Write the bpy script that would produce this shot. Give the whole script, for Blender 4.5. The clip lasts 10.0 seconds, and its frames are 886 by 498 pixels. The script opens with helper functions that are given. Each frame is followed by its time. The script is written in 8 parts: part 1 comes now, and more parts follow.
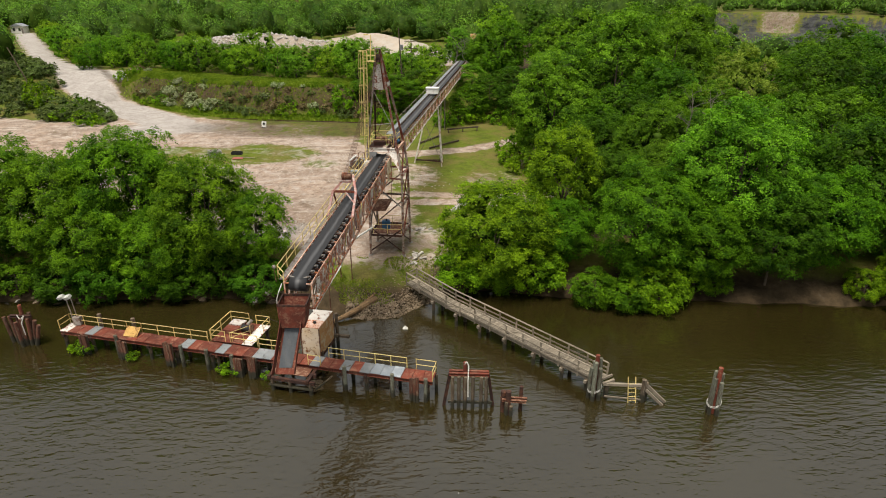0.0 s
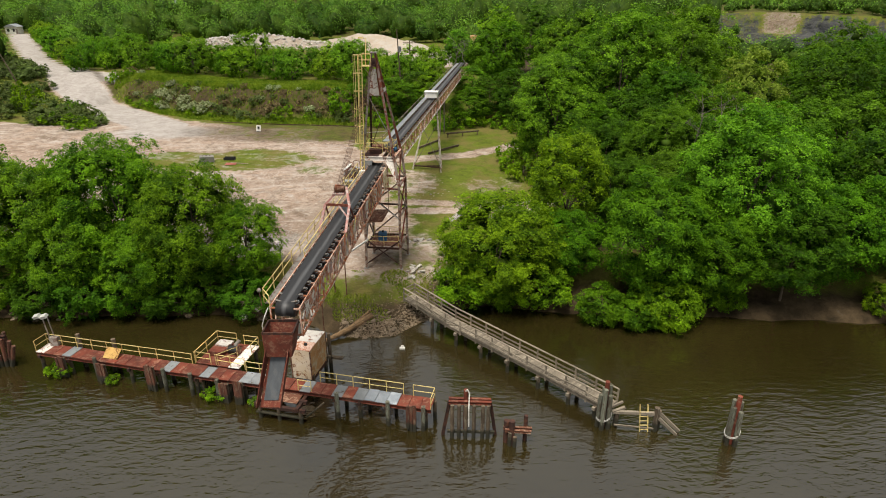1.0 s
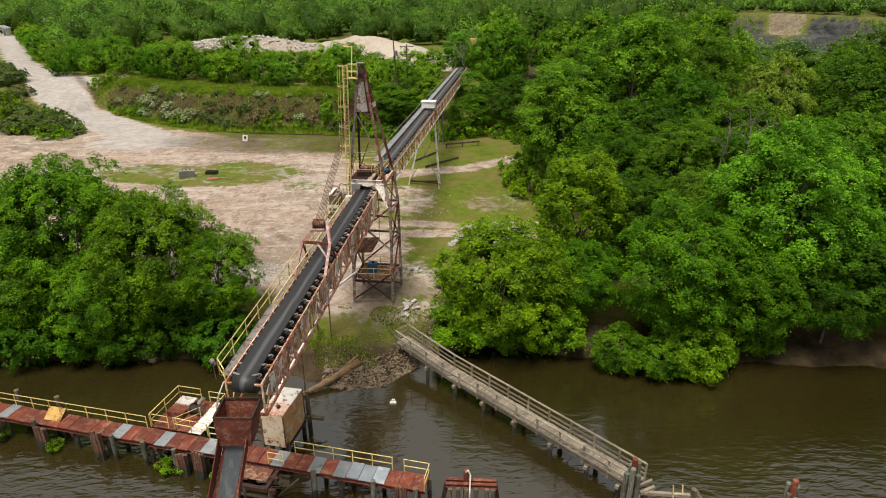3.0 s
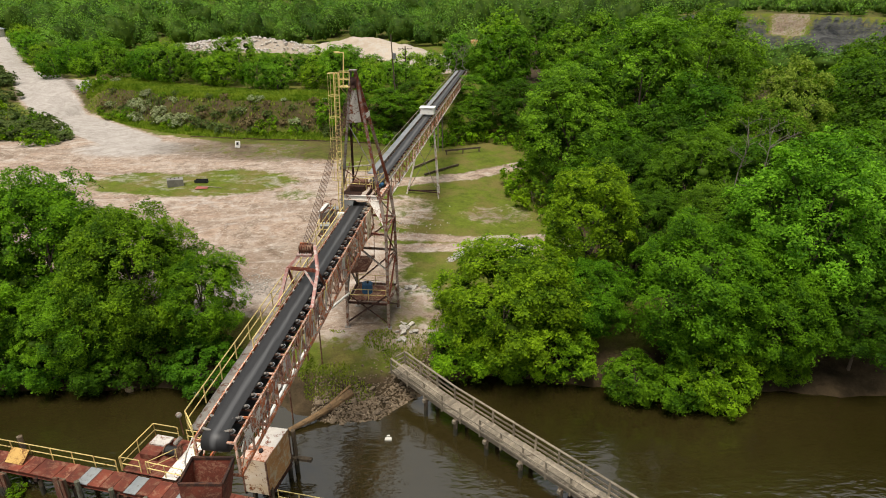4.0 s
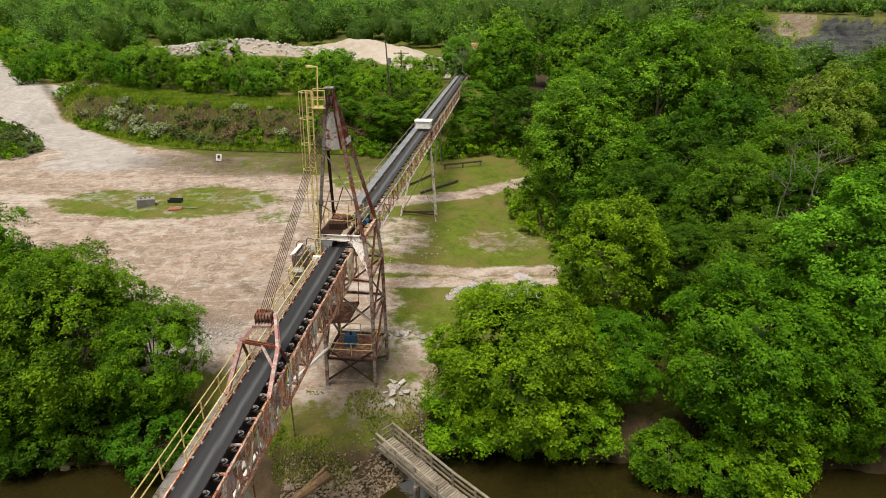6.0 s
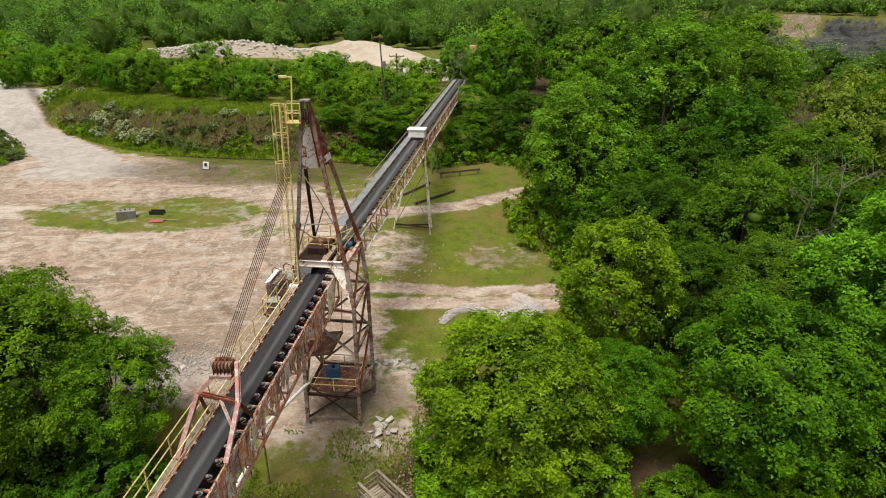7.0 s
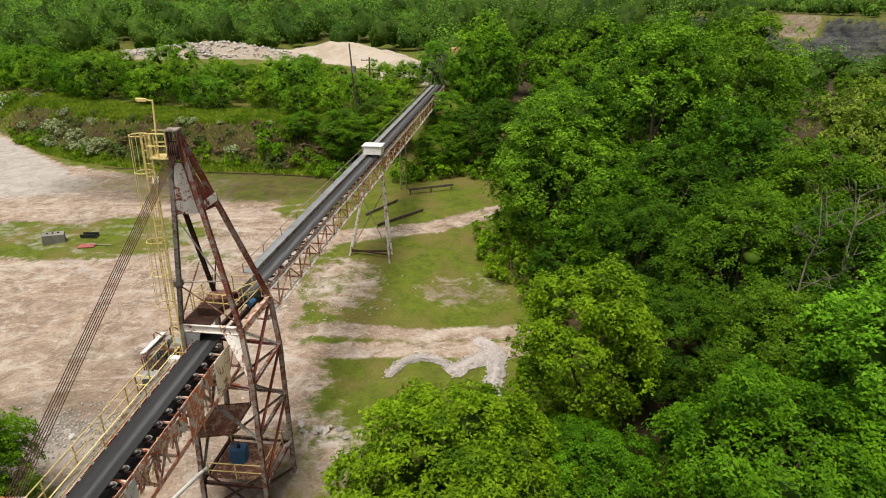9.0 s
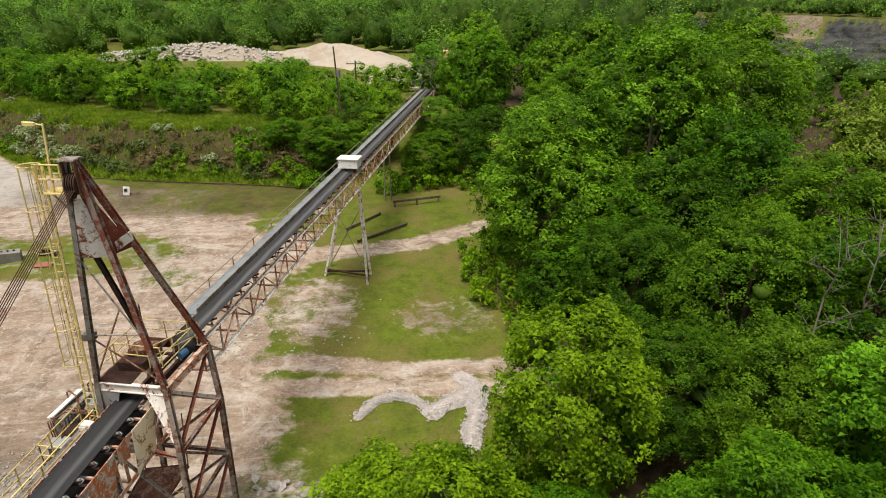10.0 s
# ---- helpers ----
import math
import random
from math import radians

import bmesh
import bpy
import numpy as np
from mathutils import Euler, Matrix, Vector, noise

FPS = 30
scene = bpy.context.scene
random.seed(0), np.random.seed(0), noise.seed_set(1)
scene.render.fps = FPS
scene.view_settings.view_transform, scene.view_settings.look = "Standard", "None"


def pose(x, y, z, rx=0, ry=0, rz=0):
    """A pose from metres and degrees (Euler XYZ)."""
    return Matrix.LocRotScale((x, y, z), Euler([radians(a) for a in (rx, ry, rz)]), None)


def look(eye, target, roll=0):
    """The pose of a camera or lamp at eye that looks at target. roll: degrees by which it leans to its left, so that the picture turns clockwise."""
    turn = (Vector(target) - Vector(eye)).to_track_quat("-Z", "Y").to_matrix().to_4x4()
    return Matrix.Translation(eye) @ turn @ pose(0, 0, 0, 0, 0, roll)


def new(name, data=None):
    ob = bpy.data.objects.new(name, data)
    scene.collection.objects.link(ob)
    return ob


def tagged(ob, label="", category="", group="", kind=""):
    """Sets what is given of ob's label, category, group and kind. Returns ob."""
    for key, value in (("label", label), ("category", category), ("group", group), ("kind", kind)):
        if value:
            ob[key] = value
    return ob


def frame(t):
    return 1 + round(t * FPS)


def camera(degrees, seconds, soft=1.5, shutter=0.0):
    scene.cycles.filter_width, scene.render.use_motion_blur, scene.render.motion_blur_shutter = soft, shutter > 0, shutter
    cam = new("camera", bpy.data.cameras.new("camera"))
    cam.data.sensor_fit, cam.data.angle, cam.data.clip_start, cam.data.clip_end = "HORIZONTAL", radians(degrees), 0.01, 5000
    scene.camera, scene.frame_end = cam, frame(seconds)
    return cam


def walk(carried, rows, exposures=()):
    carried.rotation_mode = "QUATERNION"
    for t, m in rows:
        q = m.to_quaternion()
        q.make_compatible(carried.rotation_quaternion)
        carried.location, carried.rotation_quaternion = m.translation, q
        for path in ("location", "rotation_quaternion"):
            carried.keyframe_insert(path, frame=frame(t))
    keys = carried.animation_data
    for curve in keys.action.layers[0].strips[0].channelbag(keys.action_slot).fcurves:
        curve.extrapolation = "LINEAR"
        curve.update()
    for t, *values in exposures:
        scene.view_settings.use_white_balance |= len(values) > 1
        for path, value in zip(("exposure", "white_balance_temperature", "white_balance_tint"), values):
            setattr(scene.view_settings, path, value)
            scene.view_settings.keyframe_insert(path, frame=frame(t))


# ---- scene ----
cam = camera(72.0, 10.0, soft=1.0)
ROWS = [
    (0.0, 0.0, 0.0, 31.0, 0.0, -23.4, -0.0),
    (0.5, 0.01, 1.69, 31.02, -0.02, -23.39, -0.01),
    (1.0, 0.04, 3.46, 31.03, -0.04, -23.39, -0.02),
    (1.5, 0.13, 5.32, 31.04, -0.05, -23.39, -0.04),
    (2.0, 0.21, 7.28, 31.06, -0.05, -23.38, -0.04),
    (2.5, 0.27, 9.3, 31.07, -0.04, -23.37, -0.04),
    (4.0, 0.35, 15.68, 31.13, -0.05, -23.35, -0.0),
    (4.5, 0.43, 17.83, 31.14, -0.05, -23.36, 0.01),
    (5.0, 0.53, 20.05, 31.15, -0.04, -23.35, 0.02),
    (5.5, 0.59, 22.34, 31.12, -0.04, -23.37, 0.02),
    (7.0, 1.37, 29.03, 31.13, 0.02, -23.31, 0.08),
    (7.5, 2.13, 31.0, 31.12, 0.02, -23.32, 0.11),
    (8.0, 3.19, 32.94, 31.11, 0.03, -23.35, 0.11),
    (8.5, 4.39, 35.09, 31.07, 0.02, -23.36, 0.08),
    (9.0, 5.51, 37.44, 31.03, 0.0, -23.35, 0.03),
    (9.5, 6.47, 39.96, 31.01, -0.0, -23.35, 0.02),
    (10.0, 7.25, 42.53, 31.02, -0.02, -23.33, 0.02),
]
walk(cam, [(t, pose(x, y, z, 90 + pitch, roll, yaw)) for t, x, y, z, yaw, pitch, roll in ROWS])

# ---- world and sun: bright high overcast ----
SUN_EL, SUN_AZ = radians(71), radians(205)
world = bpy.data.worlds.new("overcast_sky")
scene.world = world
world.use_nodes = True
wt = world.node_tree
sky = wt.nodes.new("ShaderNodeTexSky")
sky.sky_type, sky.sun_disc, sky.sun_elevation, sky.sun_rotation = "NISHITA", False, SUN_EL, SUN_AZ
sky.dust_density, sky.air_density = 4.0, 1.0
# cloud veil: brighter overhead than at the horizon
tex = wt.nodes.new("ShaderNodeTexCoord")
sep = wt.nodes.new("ShaderNodeSeparateXYZ")
wt.links.new(tex.outputs["Generated"], sep.inputs[0])
grad = wt.nodes.new("ShaderNodeValToRGB")
grad.color_ramp.elements[0].position, grad.color_ramp.elements[0].color = 0.0, (0.24, 0.25, 0.26, 1)
grad.color_ramp.elements[1].position, grad.color_ramp.elements[1].color = 1.0, (1.15, 1.15, 1.15, 1)
stop = grad.color_ramp.elements.new(0.62)
stop.color = (0.95, 0.96, 0.97, 1)
wt.links.new(sep.outputs[2], grad.inputs[0])
lift = wt.nodes.new("ShaderNodeMixRGB")
lift.blend_type = "MULTIPLY"
lift.inputs[0].default_value = 1.0
lift.inputs[2].default_value = (8.6, 8.6, 8.4, 1)
wt.links.new(grad.outputs[0], lift.inputs[1])
veil = wt.nodes.new("ShaderNodeMixRGB")
veil.inputs[0].default_value = 0.85
wt.links.new(sky.outputs[0], veil.inputs[1])
wt.links.new(lift.outputs[0], veil.inputs[2])
wt.links.new(veil.outputs[0], wt.nodes["Background"].inputs[0])
wt.nodes["Background"].inputs[1].default_value = 0.076
sun = new("sun", bpy.data.lights.new("sun", "SUN"))
sun.data.energy, sun.data.angle, sun.data.color = 4.4, radians(24), (1.0, 0.94, 0.84)
sun.matrix_world = look((math.sin(SUN_AZ) * 100 / math.tan(SUN_EL), math.cos(SUN_AZ) * 100 / math.tan(SUN_EL) + 60, 100), (0, 60, 0))
scene.view_settings.exposure = 0.0


# ---- materials ----
def rgb(h, k=1.0):
    """Linear colour of an sRGB hex string."""
    c = [int(h[i:i + 2], 16) / 255 for i in (0, 2, 4)]
    return tuple(k * (v / 12.92 if v <= 0.04045 else ((v + 0.055) / 1.055) ** 2.4) for v in c) + (1.0,)


class Nodes:
    """Short hand for a material's node tree."""

    def __init__(self, name):
        self.m = bpy.data.materials.new(name)
        self.m.use_nodes = True
        self.t = self.m.node_tree
        self.b = self.t.nodes["Principled BSDF"]
        self.out = self.t.nodes["Material Output"]

    def n(self, kind, **kw):
        nd = self.t.nodes.new(kind)
        for k, v in kw.items():
            nd.inputs[k].default_value = v
        return nd

    def l(self, a, b):
        self.t.links.new(a, b)

    def noise(self, vec, scale, detail=4.0, rough=0.6, dist=0.0):
        nd = self.n("ShaderNodeTexNoise", Scale=scale, Detail=detail, Roughness=rough, Distortion=dist)
        self.l(vec, nd.inputs["Vector"])
        return nd.outputs["Fac"]

    def ramp(self, fac, lo, hi, a=(0, 0, 0, 1), b=(1, 1, 1, 1)):
        nd = self.n("ShaderNodeValToRGB")
        nd.color_ramp.elements[0].position, nd.color_ramp.elements[0].color = lo, a
        nd.color_ramp.elements[1].position, nd.color_ramp.elements[1].color = hi, b
        self.l(fac, nd.inputs[0])
        return nd.outputs[0]

    def mix(self, fac, a, b, mode="MIX"):
        nd = self.n("ShaderNodeMixRGB")
        nd.blend_type = mode
        for s, v in ((nd.inputs[0], fac), (nd.inputs[1], a), (nd.inputs[2], b)):
            if isinstance(v, (tuple, float, int)):
                s.default_value = v
            else:
                self.l(v, s)
        return nd.outputs[0]

    def math(self, op, a, b=0.0):
        nd = self.n("ShaderNodeMath")
        nd.operation = op
        for s, v in zip(nd.inputs, (a, b)):
            if isinstance(v, (float, int)):
                s.default_value = v
            else:
                self.l(v, s)
        return nd.outputs[0]

    def coords(self, stretch=(1, 1, 1)):
        """Object coordinates in metres, shifted by a random step for each object."""
        tc, oi = self.n("ShaderNodeTexCoord"), self.n("ShaderNodeObjectInfo")
        mp = self.n("ShaderNodeMapping")
        mp.inputs["Scale"].default_value = stretch
        sh = self.n("ShaderNodeVectorMath")
        sh.operation = "ADD"
        self.l(tc.outputs["Object"], sh.inputs[0])
        mul = self.math("MULTIPLY", oi.outputs["Random"], 37.0)
        self.l(mul, sh.inputs[1])
        self.l(sh.outputs[0], mp.inputs["Vector"])
        return mp.outputs[0], oi.outputs["Random"]

    def bump(self, h, strength, dist=0.02):
        nd = self.n("ShaderNodeBump", Strength=strength, Distance=dist)
        self.l(h, nd.inputs["Height"])
        self.l(nd.outputs[0], self.b.inputs["Normal"])


def worn(name, base, dark, patch=None, amount=0.5, rough=0.7, metal=0.0, scale=3.0, stretch=(1, 1, 1), bump=0.3, vary=0.25):
    """A weathered surface: base and dark mottled at two scales, with patches (rust, bare metal) over it."""
    k = Nodes(name)
    v, rnd = k.coords(stretch)
    big = k.noise(v, scale * 0.35, 5.0, 0.65, 0.4)
    fine = k.noise(v, scale * 6.0, 4.0, 0.7)
    col = k.mix(k.ramp(big, 0.35, 0.68), dark, base)
    col = k.mix(0.35, col, k.ramp(fine, 0.3, 0.75, dark, base))
    r = rough
    if patch:
        edge = k.math("ADD", k.math("MULTIPLY", k.noise(v, scale * 0.8, 8.0, 0.72, 0.8), 0.75), k.math("MULTIPLY", fine, 0.25))
        lim = 0.5 + 0.26 * (0.5 - amount)
        mask = k.ramp(edge, lim - 0.02, lim + 0.04)
        col = k.mix(mask, col, k.mix(fine, patch, tuple(c * 0.45 for c in patch[:3]) + (1,)))
        rr = k.mix(mask, (rough,) * 3 + (1,), (0.9, 0.9, 0.9, 1))
        k.l(rr, k.b.inputs["Roughness"])
    else:
        k.b.inputs["Roughness"].default_value = r
    shade = k.math("ADD", 1.0 - vary, k.math("MULTIPLY", rnd, 2 * vary))
    hs = k.n("ShaderNodeHueSaturation")
    k.l(shade, hs.inputs["Value"])
    k.l(col, hs.inputs["Color"])
    k.l(hs.outputs[0], k.b.inputs["Base Color"])
    k.b.inputs["Metallic"].default_value = metal
    k.bump(k.math("ADD", big, k.math("MULTIPLY", fine, 0.5)), bump)
    return k.m


def belt_rubber(name, centre, half, dark, worn_grey):
    """Black rubber, rubbed pale along the middle of the run; dust and scuffs drawn out along the belt."""
    k = Nodes(name)
    tc = k.n("ShaderNodeTexCoord")
    across = k.n("ShaderNodeVectorMath")
    across.operation = "DOT_PRODUCT"
    k.l(tc.outputs["Object"], across.inputs[0])
    across.inputs[1].default_value = (0.993, -0.118, 0)
    mp = k.n("ShaderNodeMapping")
    mp.inputs["Scale"].default_value = (1.6, 0.10, 0.3)
    mp.inputs["Rotation"].default_value = (0, 0, radians(6.8))
    k.l(tc.outputs["Object"], mp.inputs["Vector"])
    drawn = k.noise(mp.outputs[0], 2.0, 5.0, 0.6)
    fine = k.noise(tc.outputs["Object"], 9.0, 4.0, 0.7)
    off = k.math("ABSOLUTE", k.math("SUBTRACT", across.outputs["Value"], centre - 0.04))
    off = k.math("ADD", off, k.math("MULTIPLY", k.math("SUBTRACT", drawn, 0.5), 0.5))
    rub = k.ramp(off, 0.02, half, (1, 1, 1, 1), (0, 0, 0, 1))
    rub = k.math("MULTIPLY", rub, k.math("ADD", 0.25, k.math("MULTIPLY", drawn, 0.9)))
    k.l(k.mix(rub, k.mix(k.math("MULTIPLY", fine, 0.35), dark, (0.06, 0.058, 0.055, 1)), worn_grey), k.b.inputs["Base Color"])
    k.b.inputs["Roughness"].default_value = 0.55
    k.bump(fine, 0.1)
    return k.m


def foliage(name, base, tip, spread=0.2, patch=0.55, tint=""):
    """Leaves: colour differs by tree and by leaf, light shines through in part."""
    k = Nodes(name)
    tc, oi, ge = k.n("ShaderNodeTexCoord"), k.n("ShaderNodeObjectInfo"), k.n("ShaderNodeNewGeometry")
    big = k.noise(tc.outputs["Object"], patch, 3.0, 0.6)
    if tint:
        at = k.n("ShaderNodeAttribute")
        at.attribute_name = tint
        big = k.math("ADD", k.math("MULTIPLY", big, 0.5), k.math("MULTIPLY", k.math("ADD", 0.15, k.math("MULTIPLY", at.outputs["Fac"], 0.7)), 0.5))
    col = k.mix(k.ramp(k.math("ADD", k.math("MULTIPLY", big, 0.82), k.math("MULTIPLY", ge.outputs["Random Per Island"], 0.18)), 0.36, 0.64), base, tip)
    hs = k.n("ShaderNodeHueSaturation")
    k.l(k.math("ADD", 0.5 - 0.012, k.math("MULTIPLY", oi.outputs["Random"], 0.018)), hs.inputs["Hue"])
    k.l(k.math("ADD", 1 - spread, k.math("ADD", k.math("MULTIPLY", oi.outputs["Random"], spread), k.math("MULTIPLY", ge.outputs["Random Per Island"], spread * 1.3))), hs.inputs["Value"])
    k.l(col, hs.inputs["Color"])
    k.l(hs.outputs[0], k.b.inputs["Base Color"])
    k.b.inputs["Roughness"].default_value = 0.6
    k.b.inputs["Specular IOR Level"].default_value = 0.10
    tr, ms = k.n("ShaderNodeBsdfTranslucent"), k.n("ShaderNodeMixShader", Fac=0.36)
    k.l(k.mix(1.0, hs.outputs[0], (1.25, 1.35, 0.6, 1), "MULTIPLY"), tr.inputs["Color"])
    k.l(k.b.outputs[0], ms.inputs[1])
    k.l(tr.outputs[0], ms.inputs[2])
    k.l(ms.outputs[0], k.out.inputs["Surface"])
    return k.m


RUST = rgb("7a3f24")
M_RUST = worn("rusted_steel", rgb("7d4f39"), rgb("43261b"), rgb("a8866e"), 0.42, 0.85, 0.1, 3.0)
M_RUST_RED = worn("red_primer_rust", rgb("873f2b"), rgb("4c2317"), rgb("9c6e58"), 0.36, 0.8, 0.1, 2.4)
M_ORANGE = worn("flaking_paint_rust", rgb("e0d0c2"), rgb("c69a84"), rgb("c06f42"), 0.5, 0.8, 0.05, 3.0)
M_LEG = worn("weathered_leg_steel", rgb("a3978c"), rgb("6e5f54"), rgb("75462f"), 0.48, 0.8, 0.05, 2.6)
M_MAST = worn("mast_rust", rgb("9a543c"), rgb("632d1e"), rgb("b3a197"), 0.5, 0.85, 0.05, 2.2)
M_FLAKE = worn("orange_rust_flakes", rgb("cd7a4c"), rgb("a0522f"), rgb("e0d0c0"), 0.46, 0.85, 0.0, 3.2)
M_DARKSTEEL = worn("dark_rusted_steel", rgb("4c3128"), rgb("261a17"), rgb("6a4431"), 0.4, 0.85, 0.2, 3.0)
M_YELLOW = worn("faded_yellow_paint", rgb("e2cf8c"), rgb("c9b26c"), rgb("8a5a38"), 0.30, 0.6, 0.0, 5.0)
M_WHITE = worn("chalky_white_paint", rgb("e6e1d9"), rgb("c2bab1"), rgb("8e4a28"), 0.36, 0.7, 0.0, 2.2)
M_WHITEPIPE = worn("white_pipe_paint", rgb("efede8"), rgb("dcd9d2"), rgb("9a6a4a"), 0.16, 0.5, 0.0, 3.0, vary=0.06)
M_BOXFRONT = worn("stained_white_sheet", rgb("f0e8da"), rgb("e0c49a"), rgb("a2602a"), 0.34, 0.8, 0.05, 1.6)
M_BOXRUST = worn("rust_stained_sheet", rgb("d0a069"), rgb("a87442"), rgb("e6d0aa"), 0.42, 0.8, 0.05, 1.6)
M_GREYSTEEL = worn("weathered_grey_steel", rgb("a09c95"), rgb("716b64"), rgb("765340"), 0.38, 0.6, 0.15, 2.6)
M_GALV = worn("galvanised_sheet", rgb("a7abad"), rgb("7d8184"), rgb("76604c"), 0.15, 0.5, 0.4, 1.6)
M_GREYPLATE = worn("ribbed_grey_plate", rgb("9aa1a8"), rgb("70767d"), rgb("c8cacb"), 0.3, 0.5, 0.1, 2.0)
M_BELT = belt_rubber("conveyor_rubber", 0.06, 0.20, (0.012, 0.012, 0.014, 1), (0.105, 0.105, 0.108, 1))
M_BELT_OLD = belt_rubber("dusty_conveyor_rubber", 0.15, 0.24, (0.018, 0.018, 0.020, 1), (0.135, 0.133, 0.132, 1))
M_PINK = worn("faded_pink_primer", rgb("b98d86"), rgb("8f5d55"), rgb("cfc4bc"), 0.44, 0.8, 0.0, 2.4)
M_LINER = worn("worn_liner_plate", rgb("74787c"), rgb("54585c"), rgb("8e9092"), 0.3, 0.4, 0.5, 1.2, (3, 3, 0.5), 0.15)
M_WOOD = worn("weathered_timber", rgb("a09584"), rgb("6f6556"), rgb("8b7f6e"), 0.4, 0.9, 0.0, 3.0, (1, 1, 1), 0.4)
M_PILE = worn("wet_timber_pile", rgb("6d5c48"), rgb("332a20"), rgb("8a7f6c"), 0.35, 0.9, 0.0, 3.0, (3, 3, 0.6), 0.5)
M_RUSTWOOD = worn("rust_stained_timber", rgb("73402c"), rgb("3d251b"), rgb("87715c"), 0.38, 0.9, 0.0, 3.0, (3, 3, 0.6), 0.5)
M_TAN = worn("tan_rusty_sheet", rgb("c8a55f"), rgb("a98144"), rgb("7c4f28"), 0.42, 0.8, 0.0, 2.5)
M_PILE_GREEN = worn("algae_timber_pile", rgb("868a7b"), rgb("50503f"), rgb("5d5040"), 0.48, 0.9, 0.0, 3.0, (3, 3, 0.6), 0.5)
M_LOG = worn("driftwood", rgb("9a7c56"), rgb("5d4630"), rgb("6f5a41"), 0.4, 0.9, 0.0, 3.0, (1, 1, 1), 0.4)
M_BARK = worn("bark", rgb("6a5d4c"), rgb("3a3229"), None, 0, 0.95, 0.0, 4.0, (2, 2, 0.6), 0.6)
M_DEADWOOD = worn("dead_branch_wood", rgb("857d70"), rgb("5d564c"), None, 0, 0.95, 0.0, 4.0)
M_ROCK = worn("pale_quarry_rock", rgb("bdb6ad"), rgb("837b72"), rgb("d9d4cc"), 0.40, 0.9, 0.0, 2.0, bump=0.5, vary=0.3)
M_ROCKDARK = worn("dark_bank_rock", rgb("82705a"), rgb("4d4235"), rgb("a08f78"), 0.35, 0.9, 0.0, 2.0, bump=0.5, vary=0.3)
M_GRAVEL = worn("white_gravel", rgb("cfc6c2"), rgb("a39893"), rgb("e6e0dc"), 0.45, 0.95, 0.0, 6.0, bump=0.6)
M_SAND = worn("stockpiled_sand", rgb("bdaf9f"), rgb("998a78"), rgb("c9beb0"), 0.45, 0.95, 0.0, 0.25, bump=0.4)
M_CONCRETE = worn("rough_concrete", rgb("908d87"), rgb("66635e"), None, 0, 0.9, 0.0, 2.0)
M_BLUE = worn("blue_painted_steel", rgb("3f78a5"), rgb("2c5a80"), rgb("5e6a70"), 0.2, 0.5, 0.0, 3.0)
M_REDPLATE = worn("dull_red_paint", rgb("a05a50"), rgb("7a4038"), None, 0, 0.7, 0.0, 3.0)
M_CABLE = worn("rusty_wire_rope", rgb("5b3a2e"), rgb("33221c"), None, 0, 0.8, 0.3, 8.0)
M_GLASSLAMP = worn("lamp_lens", rgb("d8d8d0"), rgb("b8b8b0"), None, 0, 0.3, 0.0, 5.0)
M_ROPE = worn("white_rope", rgb("d8d6cf"), rgb("b0aca2"), None, 0, 0.9, 0.0, 10.0)
M_BLACK = worn("black_rubber", rgb("222222"), rgb("161616"), None, 0, 0.7, 0.0, 5.0)
M_LEAF_A = foliage("leaves_fresh_green", (0.046, 0.118, 0.004, 1), (0.215, 0.385, 0.008, 1), 0.14)
M_LEAF_A2 = foliage("leaves_feathery_green", (0.042, 0.116, 0.006, 1), (0.201, 0.401, 0.017, 1), 0.14)
M_LEAF_B = foliage("leaves_mid_green", (0.029, 0.090, 0.003, 1), (0.127, 0.278, 0.007, 1), 0.14)
M_LEAF_C = foliage("leaves_deep_green", (0.017, 0.056, 0.002, 1), (0.085, 0.202, 0.007, 1), 0.14)
M_LEAF_SCRUB = foliage("leaves_muted_scrub", (0.052, 0.080, 0.022, 1), (0.150, 0.205, 0.058, 1), 0.2)
M_LEAF_BANK = foliage("leaves_bank_green", (0.034, 0.102, 0.005, 1), (0.170, 0.335, 0.009, 1), 0.14)
M_LEAF_HEDGE = foliage("leaves_hedge_green", (0.077, 0.165, 0.007, 1), (0.248, 0.413, 0.014, 1), 0.2)
M_LEAF_Y = foliage("leaves_yellow_green", (0.085, 0.165, 0.008, 1), (0.290, 0.385, 0.055, 1), 0.14)
M_LEAF_OLIVE = foliage("leaves_olive", (0.038, 0.095, 0.004, 1), (0.140, 0.274, 0.011, 1), 0.14)
M_LEAF_FAR = foliage("leaves_far_woods", (0.038, 0.107, 0.017, 1), (0.189, 0.370, 0.043, 1), 0.10, 0.30, "tint")
# dark green with the self-shadow inside the crowns painted into it
M_INNER_SHADE = foliage("inner_leaves_with_shade", (0.030, 0.068, 0.008, 1), (0.075, 0.135, 0.014, 1), 0.2, 0.8)
M_LEAF_BLOSSOMED = foliage("leaves_with_blossom", (0.085, 0.135, 0.015, 1), (0.48, 0.51, 0.34, 1), 0.3, 1.2)
M_GRASS = foliage("rough_grass", (0.110, 0.190, 0.012, 1), (0.240, 0.310, 0.030, 1), 0.2, 0.3)
M_DRYBRUSH = foliage("dry_brush", (0.13, 0.095, 0.045, 1), (0.25, 0.195, 0.105, 1))


